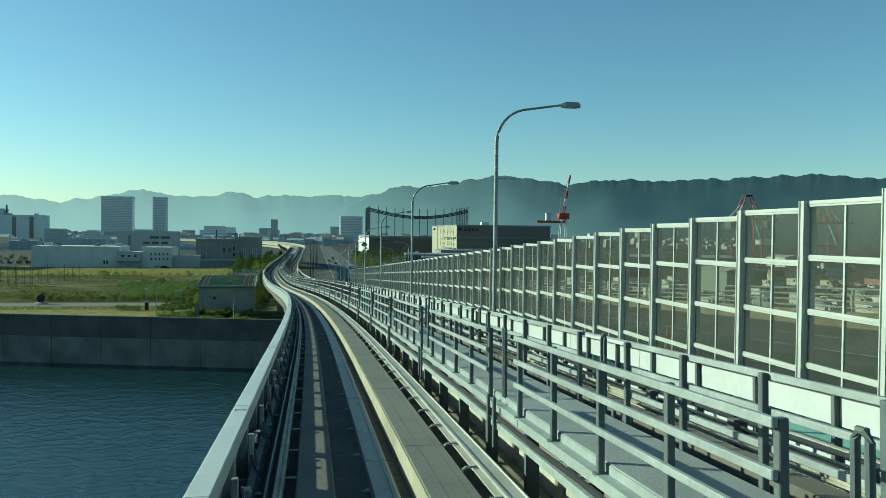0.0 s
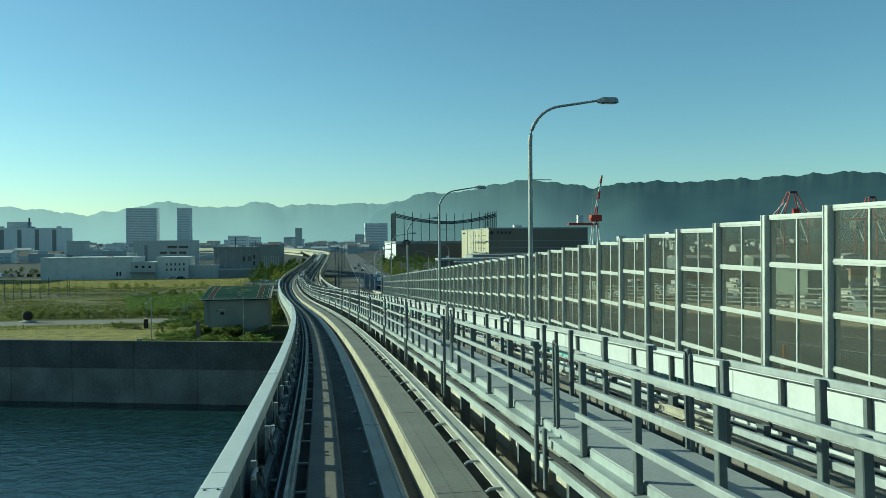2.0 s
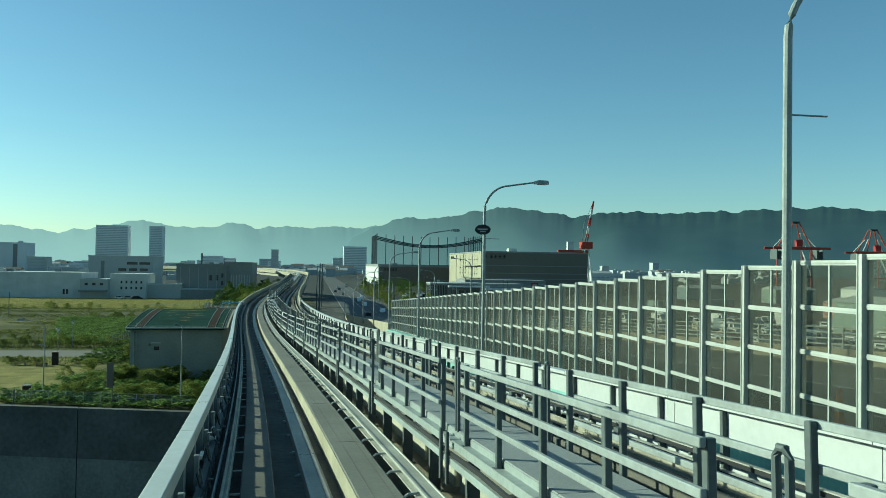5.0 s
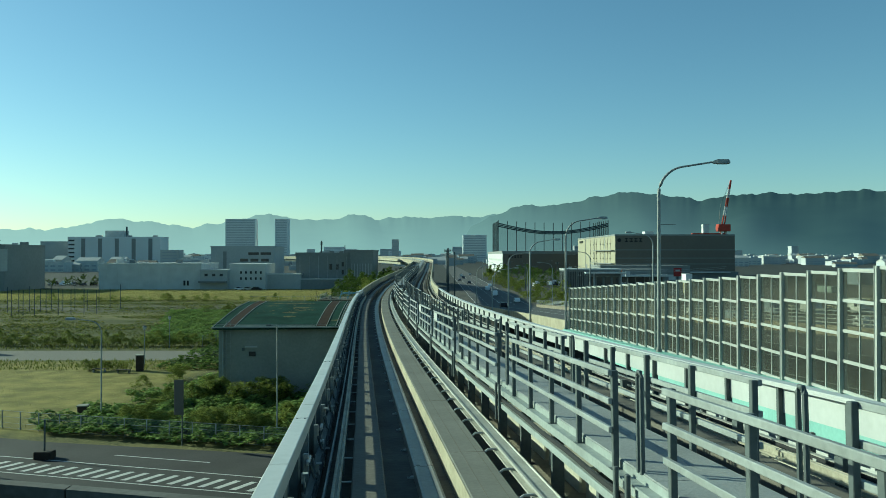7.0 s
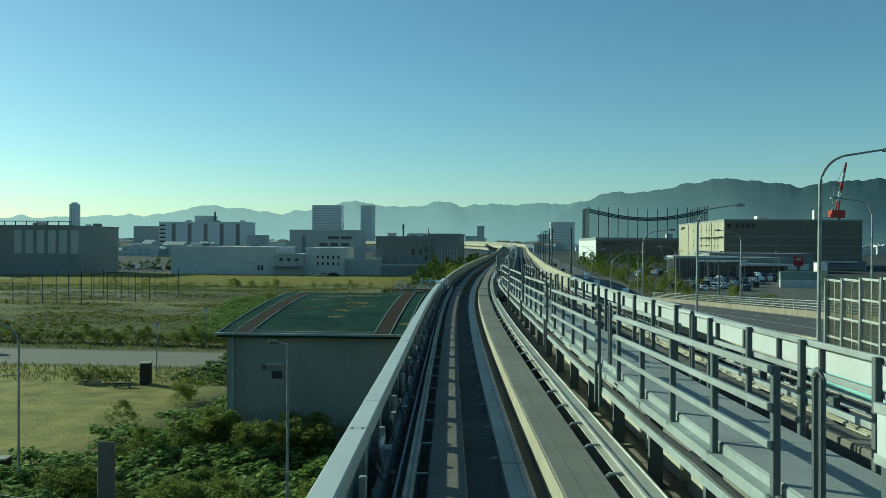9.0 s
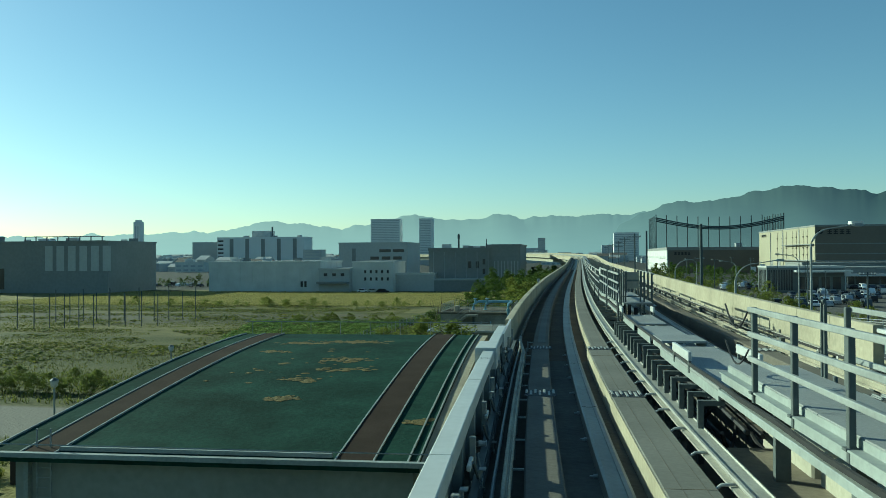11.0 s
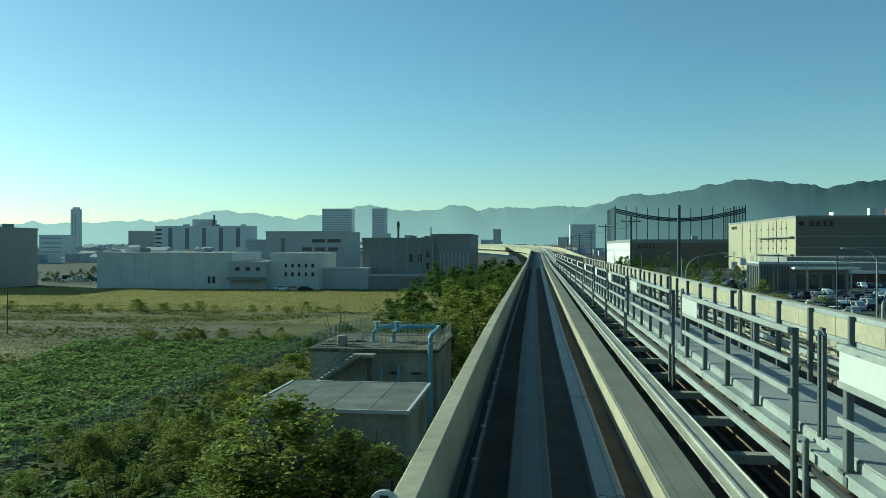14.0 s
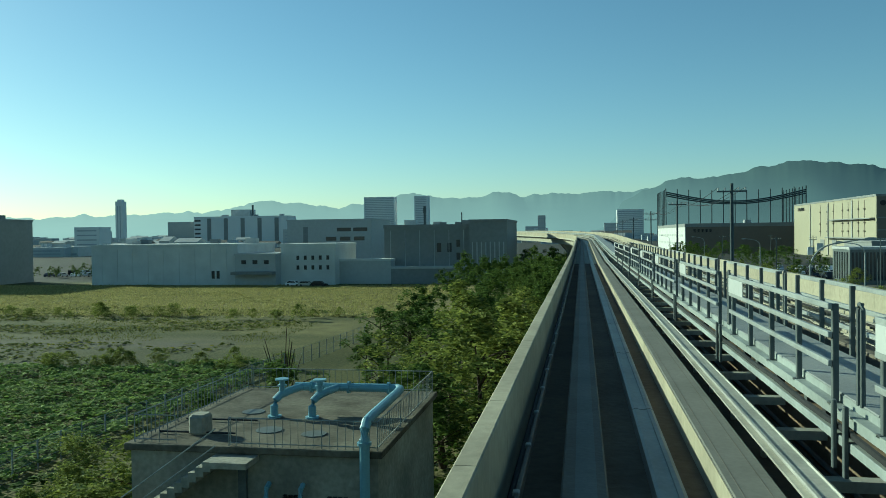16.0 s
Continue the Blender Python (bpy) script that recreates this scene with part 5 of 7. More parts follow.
apt = block("apartment_building", -536, -399, 1309, 1345, 42, M_PALE, "long white block with dark vertical recesses", windows=(("s", 1, 5, -58, 66, 2, 42, 6, 36, M_DKB), ("s", 6, 1, -66, -60, 4, 40, 9, 2.4)), extras=[("roof_house", 52, 80, 8, 28, 42, 52, M_WALLW), ("roof_mast", 82, 84, 10, 12, 42, 58, M_POST), ("wing", -45, 0, 10, 40, 0, 36, M_GREYB)])
tw = block("tower", -543, -464, 2232, 2262, 110, M_PALE, "broad pale grey high-rise with banded storeys", windows=(("s", 24, 1, -37, 37, 2, 108, 74, 1.6, M_PALEW),))
block("tower", -413, -379, 2232, 2262, 110, M_PALE, "slim pale grey high-rise with banded storeys", windows=(("s", 24, 1, -15, 15, 2, 108, 28, 1.6, M_PALEW),))
block("tower", -1030, -1013, 1908, 1925, 96, M_PALE, "slim white tower on the skyline", windows=(("s", 1, 2, -6, 6, 4, 88, 2, 80, M_PALEW),), extras=[("crown", 3, 14, 3, 14, 96, 101, M_PALE)])
block("apartment_building", 75, 130, 2000, 2040, 62, M_PALE, "banded pale apartment block far off", windows=(("s", 14, 1, -25, 25, 4, 60, 50, 1.8, M_PALEW),))
rnd = random.Random(11)
for i in range(48):
    az = radians(rnd.uniform(-38, 30))
    d = rnd.uniform(700, 2300)
    if -5.5 < math.degrees(az) < 3 and d < 1400:
        d = rnd.uniform(1500, 2300)
    if -16 < math.degrees(az) < -12 and d < 900:
        continue
    if math.degrees(az) > 3:
        d = rnd.uniform(1500, 2500)
    h = rnd.choice((7, 9, 10, 12, 14, 17, 20, 24)) * (0.6 + d / 2200) * (1.5 if rnd.random() < 0.12 and d > 1300 else 1)
    w, x, y = rnd.uniform(10, 42) * (0.5 + d / 2500), d * math.sin(az), 200 + d * math.cos(az)
    m = rnd.choice((M_HAZY, M_PALE, M_GREYB, M_HAZY))
    storeys = min(5, max(2, int(h / 4)))
    block("city_block", x - w / 2, x + w / 2, y, y + 20, h, m, "distant %s town building" % {M_HAZY: "grey concrete", M_PALE: "pale plastered", M_GREYB: "darker flat-roofed"}[m], roof=0.8,
          windows=(("s", storeys, 1, -w * 0.44, w * 0.44, 1, h - 0.5, w * 0.8, 1.3, M_PALEW),))

rnd = random.Random(19)
for e, w, d, h, n in ((low, 22, 13, 11.8, 5), (dk, 12, 17, 16.6, 5), (blk, 24, 16, 20.0, 6), (apt, 66, 16, 42.6, 6)):
    for k in range(n):
        x, y, q = rnd.uniform(-w, w) * 0.9, rnd.uniform(-d, d) * 0.7, rnd.uniform(0.8, 2.0) * (2.2 if e is apt else 1)
        Geo().box(x - q, x + q, y - q * 0.7, y + q * 0.7, h, h + q * 0.9, 0.05).make("roof_unit", rnd.choice((M_WALLW, M_GREYB, M_DKB)), e)
for e, w, d, z0, cols in ((low, 22.75, 14, 3.0, 9), (dk, 12.5, 18.5, 4.0, 6)):
    for k in range(cols):
        x = -w * 0.85 + 1.7 * w * k / (cols - 1)
        Geo().box(x - 0.08, x + 0.08, -d - 0.12, -d, 0.2, 10.6 if e is low else 15).make("downpipe", M_WALLW if e is low else M_GREYB, e)

def joined(name, parts, materials, label, category):
    """One mesh out of (Geo, material index) pairs."""
    g, idx = Geo(), []
    for q, k in parts:
        g.add(q.v, q.f)
        idx += [k] * len(q.f)
    ob = g.make(name, materials)
    ob.data.polygons.foreach_set("material_index", idx)
    return tagged(ob, label, category, kind="stuff")


rnd = random.Random(29)
town = []
for i in range(640):
    az, d = radians(rnd.uniform(-40, 34)), 720 + 2300 * rnd.random() ** 1.3
    deg = math.degrees(az)
    if d < 1050 and (deg > -7 or -15 < deg < -10):
        d += 700
    w, dp, h = rnd.uniform(8, 34) * (0.5 + d / 2400), rnd.uniform(9, 22), rnd.choice((4, 5, 6, 7, 8, 9, 11, 13)) * (0.55 + d / 3000)
    x, y = d * math.sin(az), 200 + d * math.cos(az)
    k, rot = rnd.randrange(4), rnd.random()
    body = Geo().box(x - w / 2, x + w / 2, y, y + dp, 0, h)
    town.append((body, k))
    if rot < 0.45:
        town.append((Geo().loft([[(xx, y - 0.5, h), (xx, y + dp / 2, h + dp * 0.2), (xx, y + dp + 0.5, h)] for xx in (x - w / 2 - 0.5, x + w / 2 + 0.5)]), rnd.choice((2, 4))))
    else:
        town.append((Geo().box(x - w / 2 - 0.3, x + w / 2 + 0.3, y - 0.3, y + dp + 0.3, h, h + 0.5).box(x - w * 0.2, x + w * 0.1, y + 2, y + 6, h + 0.5, h + 2.6), rnd.choice((0, 1))))
    for r in range(max(1, int(h / 4))):
        cols = max(2, int(w / 6))
        for c in range(cols):
            cx = x - w / 2 + w * (c + 0.5) / cols
            town.append((Geo().box(cx - w / cols * 0.33, cx + w / cols * 0.33, y - 0.12, y, 1.2 + r * 3.6, 2.7 + r * 3.6), 3))
joined("far_town", town, [M_HAZY, M_WALLW, M_GREYB, M_PALEW, M_FRONT], "uncounted low houses and sheds of the far town", "town")

# golf range net
net = thing("practice_net", label="tall dark net enclosure on steel masts", category="net")
for k in range(13):
    x = 91 + 12 * k
    top = 58 - 3.5 * math.sin(math.pi * k / 12)
    Geo().tube([(x, 1163, 0), (x, 1163, top + 3)], 0.55, 6).make("mast", M_NET, net)
for k in range(8):
    y = 1163 + 14 * k
    Geo().tube([(235, y, 0), (235, y, 61)], 0.55, 6).make("mast", M_NET, net)
    Geo().tube([(91, y, 0), (91, y, 60)], 0.5, 6).make("mast", M_NET, net)
for z0, sag in ((57, 11), (55, 10.5), (53, 10)):
    Geo().tube([(91 + 144 * k / 30, 1162, z0 - sag * math.sin(math.pi * k / 30) ** 1.0) for k in range(31)], 0.7, 5).make("cable", M_NET, net)
M_MESH = bpy.data.materials.new("fine_net")
M_MESH.use_nodes = True
_n, _l = M_MESH.node_tree.nodes, M_MESH.node_tree.links
_tr, _df, _mx = (_n.new("ShaderNode" + k) for k in ("BsdfTransparent", "BsdfDiffuse", "MixShader"))
_df.inputs["Color"].default_value, _mx.inputs[0].default_value = (0.05, 0.08, 0.09, 1), 0.28
_l.new(_tr.outputs[0], _mx.inputs[1])
_l.new(_df.outputs[0], _mx.inputs[2])
_l.new(_mx.outputs[0], _n["Material Output"].inputs["Surface"])
g = Geo()
for k in range(30):
    za, zb = (57 - 11 * math.sin(math.pi * q / 30) for q in (k, k + 1))
    g.add([(91 + 4.8 * k, 1163, 0), (91 + 4.8 * (k + 1), 1163, 0), (91 + 4.8 * (k + 1), 1163, zb), (91 + 4.8 * k, 1163, za)], [(0, 1, 2, 3)])
g.add([(235, 1163, 0), (235, 1261, 0), (235, 1261, 60), (235, 1163, 58)], [(0, 1, 2, 3)])
g.make("net", M_MESH, net)


# harbour cranes
def slewing_crane(at, height, lean, label):
    e = thing("harbour_crane", at, 0, label, "crane", group="harbour cranes")
    h = height
    for dx in (-4, 4):
        for dy in (-4, 4):
            Geo().tube([(dx * 1.6, dy * 1.6, 0), (dx * 0.6, dy * 0.6, h * 0.42)], 0.9, 6).make("leg", M_WALLW, e)
    Geo().box(-7, 7, -5, 5, h * 0.42, h * 0.5, 0.5).make("machine_house", M_RED, e)
    for a in (-1.5, 1.5):
        for k in range(5):
            p = [(lean * (k + q) / 5 + a * (1 - (k + q) / 6), 0, h * 0.5 + h * 0.5 * (k + q) / 5) for q in (0, 1)]
            Geo().tube(p, 0.8, 6).make("jib_leg", M_RED if k % 2 == 0 else M_WALLW, e)
    Geo().tube([(-5, 0, h * 0.5), (-3, 0, h * 0.72), (lean, 0, h)], 0.3, 5).make("stay", M_POST, e)
    Geo().box(-36, 4, -2, 2, h * 0.37, h * 0.4).make("boom", M_RED, e)
    Geo().box(-24, -17, -3, 3, h * 0.4, h * 0.5).make("counterweight", M_WALLW, e)
    return e


slewing_crane((338, 1029, 0), 101, 9, "red and white slewing harbour crane")


def gantry_crane(at, h):
    e = thing("gantry_crane", at, 0, "red and white container gantry crane", "crane", group="gantry cranes")
    for x in (-13, 13):
        for y in (-8, 8):
            Geo().tube([(x, y, 0), (x, y, h * 0.62)], 0.8, 6).make("leg", M_RED, e)
            Geo().tube([(x, y, h * 0.62), (x * 0.25, y * 0.3, h)], 0.7, 6).make("frame", M_RED, e)
            Geo().tube([(x * 1.4, y, h * 0.62), (x * 0.55, y * 0.3, h * 0.84)], 0.5, 6).make("stay", M_WALLW, e)
        Geo().tube([(x, -8, h * 0.2), (x, 8, h * 0.6)], 0.6, 6).make("brace", M_WALLW, e)
    Geo().box(-4, 4, -3, 3, h * 0.985, h * 1.01).make("head", M_DARK, e)
    Geo().box(-27, 33, -8.5, -7.5, h * 0.6, h * 0.635).box(-27, 33, 7.5, 8.5, h * 0.6, h * 0.635).make("beam", M_RED, e)
    Geo().box(-3, 3, -9, -5, h * 0.64, h * 0.74).make("machine_house", M_REDSIGN, e)
    Geo().tube([(-13, -8, h * 0.2), (13, -8, h * 0.2)], 0.7, 6).make("tie", M_RED, e)
    for x in (-22, -17, 20, 26):
        Geo().box(x, x + 0.8, -6, 6, h * 0.45, h * 0.6).make("hanger", M_POST, e)
    return e


for x, y, h in ((470, 800, 66), (600, 860, 64)):
    gantry_crane((x, y, 0), h)
COLS = [mat("box_paint", c, 0.6, var=0.2, scale=0.3) for c in ((0.55, 0.56, 0.55), (0.22, 0.27, 0.32), (0.34, 0.2, 0.17), (0.45, 0.42, 0.3), (0.24, 0.3, 0.28), (0.68, 0.7, 0.7))]
rnd = random.Random(3)
for i in range(64):
    x, y = rnd.uniform(90, 560), rnd.uniform(10, 560)
    if x < 210 and y > 520:
        continue
    w, d = rnd.choice(((12, 2.5), (12, 2.5), (6, 2.5), (24, 14)))
    h = rnd.choice((2.6, 2.6, 5.2, 7.8)) if w < 20 else rnd.uniform(5, 9)
    e = thing("container_stack" if w < 20 else "yard_shed", (x, y, 0), rnd.choice((0, 90)), "painted steel containers stacked in the yard" if w < 20 else "low metal shed in the yard", "container" if w < 20 else "shed", group="yard")
    m = rnd.choice(COLS)
    if w < 20:
        for k in range(int(round(h / 2.6))):
            g = Geo().box(-w / 2, w / 2, -d / 2, d / 2, k * 2.6, k * 2.6 + 2.58)
            for q in range(int(w)):
                g.box(-w / 2 + q + 0.2, -w / 2 + q + 0.6, -d / 2 - 0.05, -d / 2, k * 2.6 + 0.2, k * 2.6 + 2.4)
            g.make("container", rnd.choice(COLS), e)
    else:
        Geo().box(-w / 2, w / 2, -d / 2, d / 2, 0, h).make("wall", m, e)
        Geo().loft([[(x2, -d / 2 - 0.4, h), (x2, 0, h + 1.8), (x2, d / 2 + 0.4, h)] for x2 in (-w / 2 - 0.4, w / 2 + 0.4)]).make("roof", M_GREYB, e)

rnd = random.Random(14)
yard = []
for row in range(26):
    yy = 8 + row * 13 + rnd.uniform(-2, 2)
    for k in range(22):
        xx = 66 + k * rnd.choice((3.4, 5.2, 9)) + rnd.uniform(0, 4) + 40 * (row % 3)
        if rnd.random() < 0.3 or xx > 330:
            continue
        big = rnd.random() < 0.35
        L, W2, H2 = (8.5, 1.2, 3.3) if big else (4.6, 0.85, rnd.choice((1.5, 1.9)))
        ky = rnd.choice((0, 0, 5, 1, 3))
        yard.append((Geo().loft([[(xx - W2, yy, 0.35), (xx - W2, yy + L, 0.35), (xx - W2, yy + L, H2), (xx - W2, yy + L * 0.22, H2), (xx - W2, yy + L * 0.1, H2 * 0.55), (xx - W2, yy, H2 * 0.5)], [(xx + W2, yy, 0.35), (xx + W2, yy + L, 0.35), (xx + W2, yy + L, H2), (xx + W2, yy + L * 0.22, H2), (xx + W2, yy + L * 0.1, H2 * 0.55), (xx + W2, yy, H2 * 0.5)]]), ky))
        yard.append((Geo().box(xx - W2 - 0.01, xx + W2 + 0.01, yy + L * 0.24, yy + L * (0.4 if big else 0.85), H2 * 0.58, H2 * 0.88), 6))
        for wy in (0.2, 0.78):
            yard.append((Geo().tube([(xx - W2 - 0.02, yy + L * wy, 0.4), (xx + W2 + 0.02, yy + L * wy, 0.4)], 0.4, 8), 7))
joined("yard_vehicles", yard, COLS + [M_WIN, M_DARK], "crowded rows of pale parked trucks and vans in the yard", "vehicles")
far_rail = thing("road_guard_rail", label="pale four-pipe guard rail on the far side of the road", category="guard rail", kind="structure")
for h in (0.95, 1.25, 1.55, 1.85):
    Geo().tube([(37.12, y, road_z(y) + h) for y in stations(-80, 345, 12)], 0.05, 6).make("pipe", M_GALV, far_rail)
rp = Geo().box(-0.06, 0.06, -0.05, 0.05, 0.7, 1.9, 0.01).make("post", M_GALV, far_rail)
rp.matrix_basis = pose(37.12, -76, road_z(-76))
repeat_part("post", rp, far_rail, [pose(37.12, y, road_z(y)) for y in range(-72, 300, 4)])

# ---- hall with the planted roof ----
HX0, HX1, HY0, HY1 = -15.4, -2.9, 200.4, 220.8


def vault(y):
    k = (y - 199.7) / (221.3 - 199.7)
    return 7.75 + 1.5 * math.sin(math.pi / 2 * min(1, max(0, k)))


house = thing("planted_roof_hall", label="pale hall with a curved green planted roof", category="building")
house.matrix_basis = pose(-9, 200, 0, 0, 0, 2.6) @ pose(9, -200, 0)
Geo().box(HX0, HX1, HY0, HY1, 0, 7.56).make("wall", M_HALL, house)
ysr = [199.7 + 21.6 * k / 18 for k in range(19)]


def roof_strip(name, x0, x1, up, material, label="", thick=0.25):
    g = Geo()
    g.loft([[(x, y, vault(y) + up) for y in ysr] + [(x, y, vault(y) + up - thick) for y in reversed(ysr)] for x in (x0, x1)])
    return g.make(name, material, house, label)


roof_strip("roof", -15.9, -2.6, 0.0, M_ROOFG, "dark green planted roof")
for x0, x1 in ((-14.75, -13.7), (-5.02, -3.98)):
    roof_strip("roof_path", x0, x1, 0.03, M_PATHB, "brown roof path", 0.1)
for x in (-15.92, -14.8, -13.68, -5.06, -3.94, -2.95, -2.65):
    roof_strip("kerb", x - 0.025, x + 0.025, 0.06, M_TOE, "pale roof kerb", 0.2)
roof_strip("roof_ledge", -2.62, -2.15, -0.02, M_CONC, "pale concrete roof ledge", 0.3)
Geo().box(-16.0, -2.1, 199.5, 199.7, 7.68, 7.82).make("eaves_gutter", M_TOE, house)
Geo().box(-13.65, -5.2, 199.95, 200.05, 7.8, 7.92).make("kerb", M_TOE, house)
Geo().tube([(-15.9, 199.6, 8.05), (-2.0, 199.6, 8.05)], 0.02, 5).make("eaves_rail", M_GALV, house)
for k in range(9):
    Geo().tube([(-15.5 + k * 1.7, 221.2, 9.2), (-15.5 + k * 1.7, 221.2, 9.95)], 0.02, 5).make("rail_post", M_GALV, house)
Geo().tube([(-15.9, 221.2, 9.95), (-2.1, 221.2, 9.95)], 0.025, 5).make("rail_bar", M_GALV, house)
for x in (-14.55, -14.1):
    Geo().tube([(x, 200.2, 1.5), (x, 200.2, 8.4)], 0.03, 5).make("ladder_rail", M_GALV, house)
for k in range(20):
    Geo().tube([(-14.55, 200.2, 1.8 + k * 0.3), (-14.1, 200.2, 1.8 + k * 0.3)], 0.018, 5).make("rung", M_GALV, house)
Geo().box(-12.2, -11.5, 200.3, 200.42, 4.6, 5.1).make("window", M_WIN, house)
Geo().box(-12.6, -11.3, 200.15, 200.42, 5.55, 5.7).make("window_hood", M_GREYB, house)
Geo().box(-12.9, -12.65, 200.25, 200.42, 5.2, 5.5).make("wall_lamp", M_POST, house)
Geo().box(-15.0, -14.85, 200.2, 200.4, 0.5, 7.5).make("downpipe", M_TOE, house)
rnd = random.Random(21)
moss = Geo()
for cx, cy, w, d, n in ((-8.7, 217.8, 1.9, 0.35, 90), (-11.2, 217.2, 1.3, 0.3, 45), (-7.8, 212.7, 1.0, 0.6, 55), (-11.9, 214.5, 1.0, 0.3, 28), (-7.4, 210.6, 1.2, 0.25, 40), (-8.9, 208.7, 0.9, 0.3, 34), (-8.6, 206.0, 0.7, 0.3, 40), (-3.3, 203.5, 0.35, 0.25, 26), (-9.4, 211.5, 2.6, 4.0, 26)):
    for _ in range(n):
        x, y = rnd.gauss(cx, w * 0.55), rnd.gauss(cy, d * 0.6)
        if not (-13.5 < x < -2.7 and 200.3 < y < 220.8) or -5.2 < x < -3.8:
            continue
        z, r, a = vault(y) + 0.004, rnd.uniform(0.08, 0.26), rnd.uniform(0, 6)
        ring = [(x + r * rnd.uniform(0.5, 1.2) * math.cos(a + q), y + r * rnd.uniform(0.4, 0.9) * math.sin(a + q), z) for q in (0, 0.9, 1.8, 2.7, 3.6, 4.5, 5.4)]
        moss.add(ring + [(x, y, z + rnd.uniform(0.015, 0.04))], [(k, (k + 1) % 7, 7) for k in range(7)])
ms = moss.make("moss", M_DRYM, house, "tufts of dry brown moss")
ms["kind"] = "stuff"

# ---- flat-roofed shed ----
shed = thing("shed", label="flat-roofed stained concrete shed below the viaduct", category="shed")
Geo().box(-14.9, -6.5, 267, 275, 0, 5.0).make("wall", M_SHED, shed)
for k in range(4):
    x0 = -15.05 + k * 2.19
    Geo().box(x0 + 0.02, x0 + 2.17, 266.75, 275.25, 5.0, 5.18).make("roof_sheet", M_ROOFSHEET, shed)
for x0, x1, y0, y1 in ((-15.2, -6.3, 266.66, 266.75), (-15.2, -6.3, 275.25, 275.34), (-15.2, -15.05, 266.75, 275.25), (-6.45, -6.3, 266.75, 275.25)):
    Geo().box(x0, x1, y0, y1, 5.02, 5.22).make("roof_kerb", M_INSUL, shed)
sd = Geo().box(-6.5, -6.44, 268.5, 269.6, 0, 2.1).make("door", M_DARK, shed)
Geo().box(-6.43, -6.38, 268.6, 268.75, 1.0, 1.05).make("handle", M_GALV, sd)
for x in (-15.35, -15.35):
    for y in (268.2, 268.7):
        Geo().tube([(x, y, 0), (x, y, 5.9), (x + 0.25, y, 6.1), (x + 0.5, y, 5.9), (x + 0.5, y, 5.2)], 0.025, 6).make("ladder_rail", M_GALV, shed)

# ---- valve building with blue pipes ----
pump = thing("valve_building", label="weathered concrete valve building with a railed roof", category="building")
Geo().box(-17.0, -7.3, 286, 296.8, 0, 5.65).make("wall", M_SHED, pump)
Geo().box(-17.2, -7.1, 285.8, 297, 5.65, 5.9, 0.03).make("roof", M_STAIN, pump)
Geo().box(-12.6, -12.3, 285.8, 286, 0, 5.6).make("downpipe", M_POST, pump)


def railing_line(e, pts, z, h=1.05, gap=0.3):
    for (x0, y0), (x1, y1) in zip(pts[:-1], pts[1:]):
        n = max(1, int(math.hypot(x1 - x0, y1 - y0) / gap))
        bars, posts = Geo(), Geo()
        for zz in (0.12, h):
            Geo().tube([(x0, y0, z + zz), (x1, y1, z + zz)], 0.022, 5).make("rail_bar", M_GALV, e)
        for k in range(n + 1):
            x, y = x0 + (x1 - x0) * k / n, y0 + (y1 - y0) * k / n
            g = bars if k % 6 else posts
            g.tube([(x, y, z), (x, y, z + h)], 0.011 if k % 6 else 0.022, 5)
        bars.make("infill_bars", M_GALV, e)
        posts.make("posts", M_GALV, e)


railing_line(pump, [(-13.0, 286.1), (-13.0, 285.95), (-7.3, 285.95), (-7.3, 296.7), (-16.9, 296.7), (-16.9, 286.1), (-15.2, 286.1)], 5.9)
for x, y, r in ((-14.4, 291.5, 0.5), (-12.4, 288.4, 0.55), (-10.4, 288.0, 0.5)):
    Geo().tube([(x, y, 5.9), (x, y, 5.94)], r, 16).make("hatch", M_POST, pump)
for y in (287.4, 289.6):
    Geo().tube([(-16.6, y, 6.0), (-13.4, y, 6.0)], 0.04, 6).make("conduit", M_DARK, pump)
n_st = 16
for k in range(n_st):
    z1 = 5.6 - k * 0.2
    x1 = -13.2 - k * 0.28
    Geo().box(x1 - 0.3, x1, 284.8, 285.9, z1 - 0.35, z1).make("step", M_SHED, pump)
Geo().tube([(-13.0, 284.8, 6.8), (-17.8, 284.8, 3.4)], 0.03, 6).make("handrail", M_GALV, pump)
Geo().tube([(-13.0, 284.8, 6.2), (-17.8, 284.8, 2.8)], 0.03, 6).make("handrail", M_GALV, pump)
Geo().box(-13.2, -11.8, 284.7, 285.9, 5.4, 5.62).make("landing", M_SHED, pump)
Geo().box(-15.3, -14.6, 287.2, 288, 5.9, 6.7, 0.1).make("vent_box", M_SHED, pump)
for x in (-9.2, -10.9):
    text_bars(pump, x, 285.98, 4.0, 4, 0.16, "x", M_DARK)

pipes = thing("blue_pipework", label="light blue painted water pipes with two valves", category="pipes")
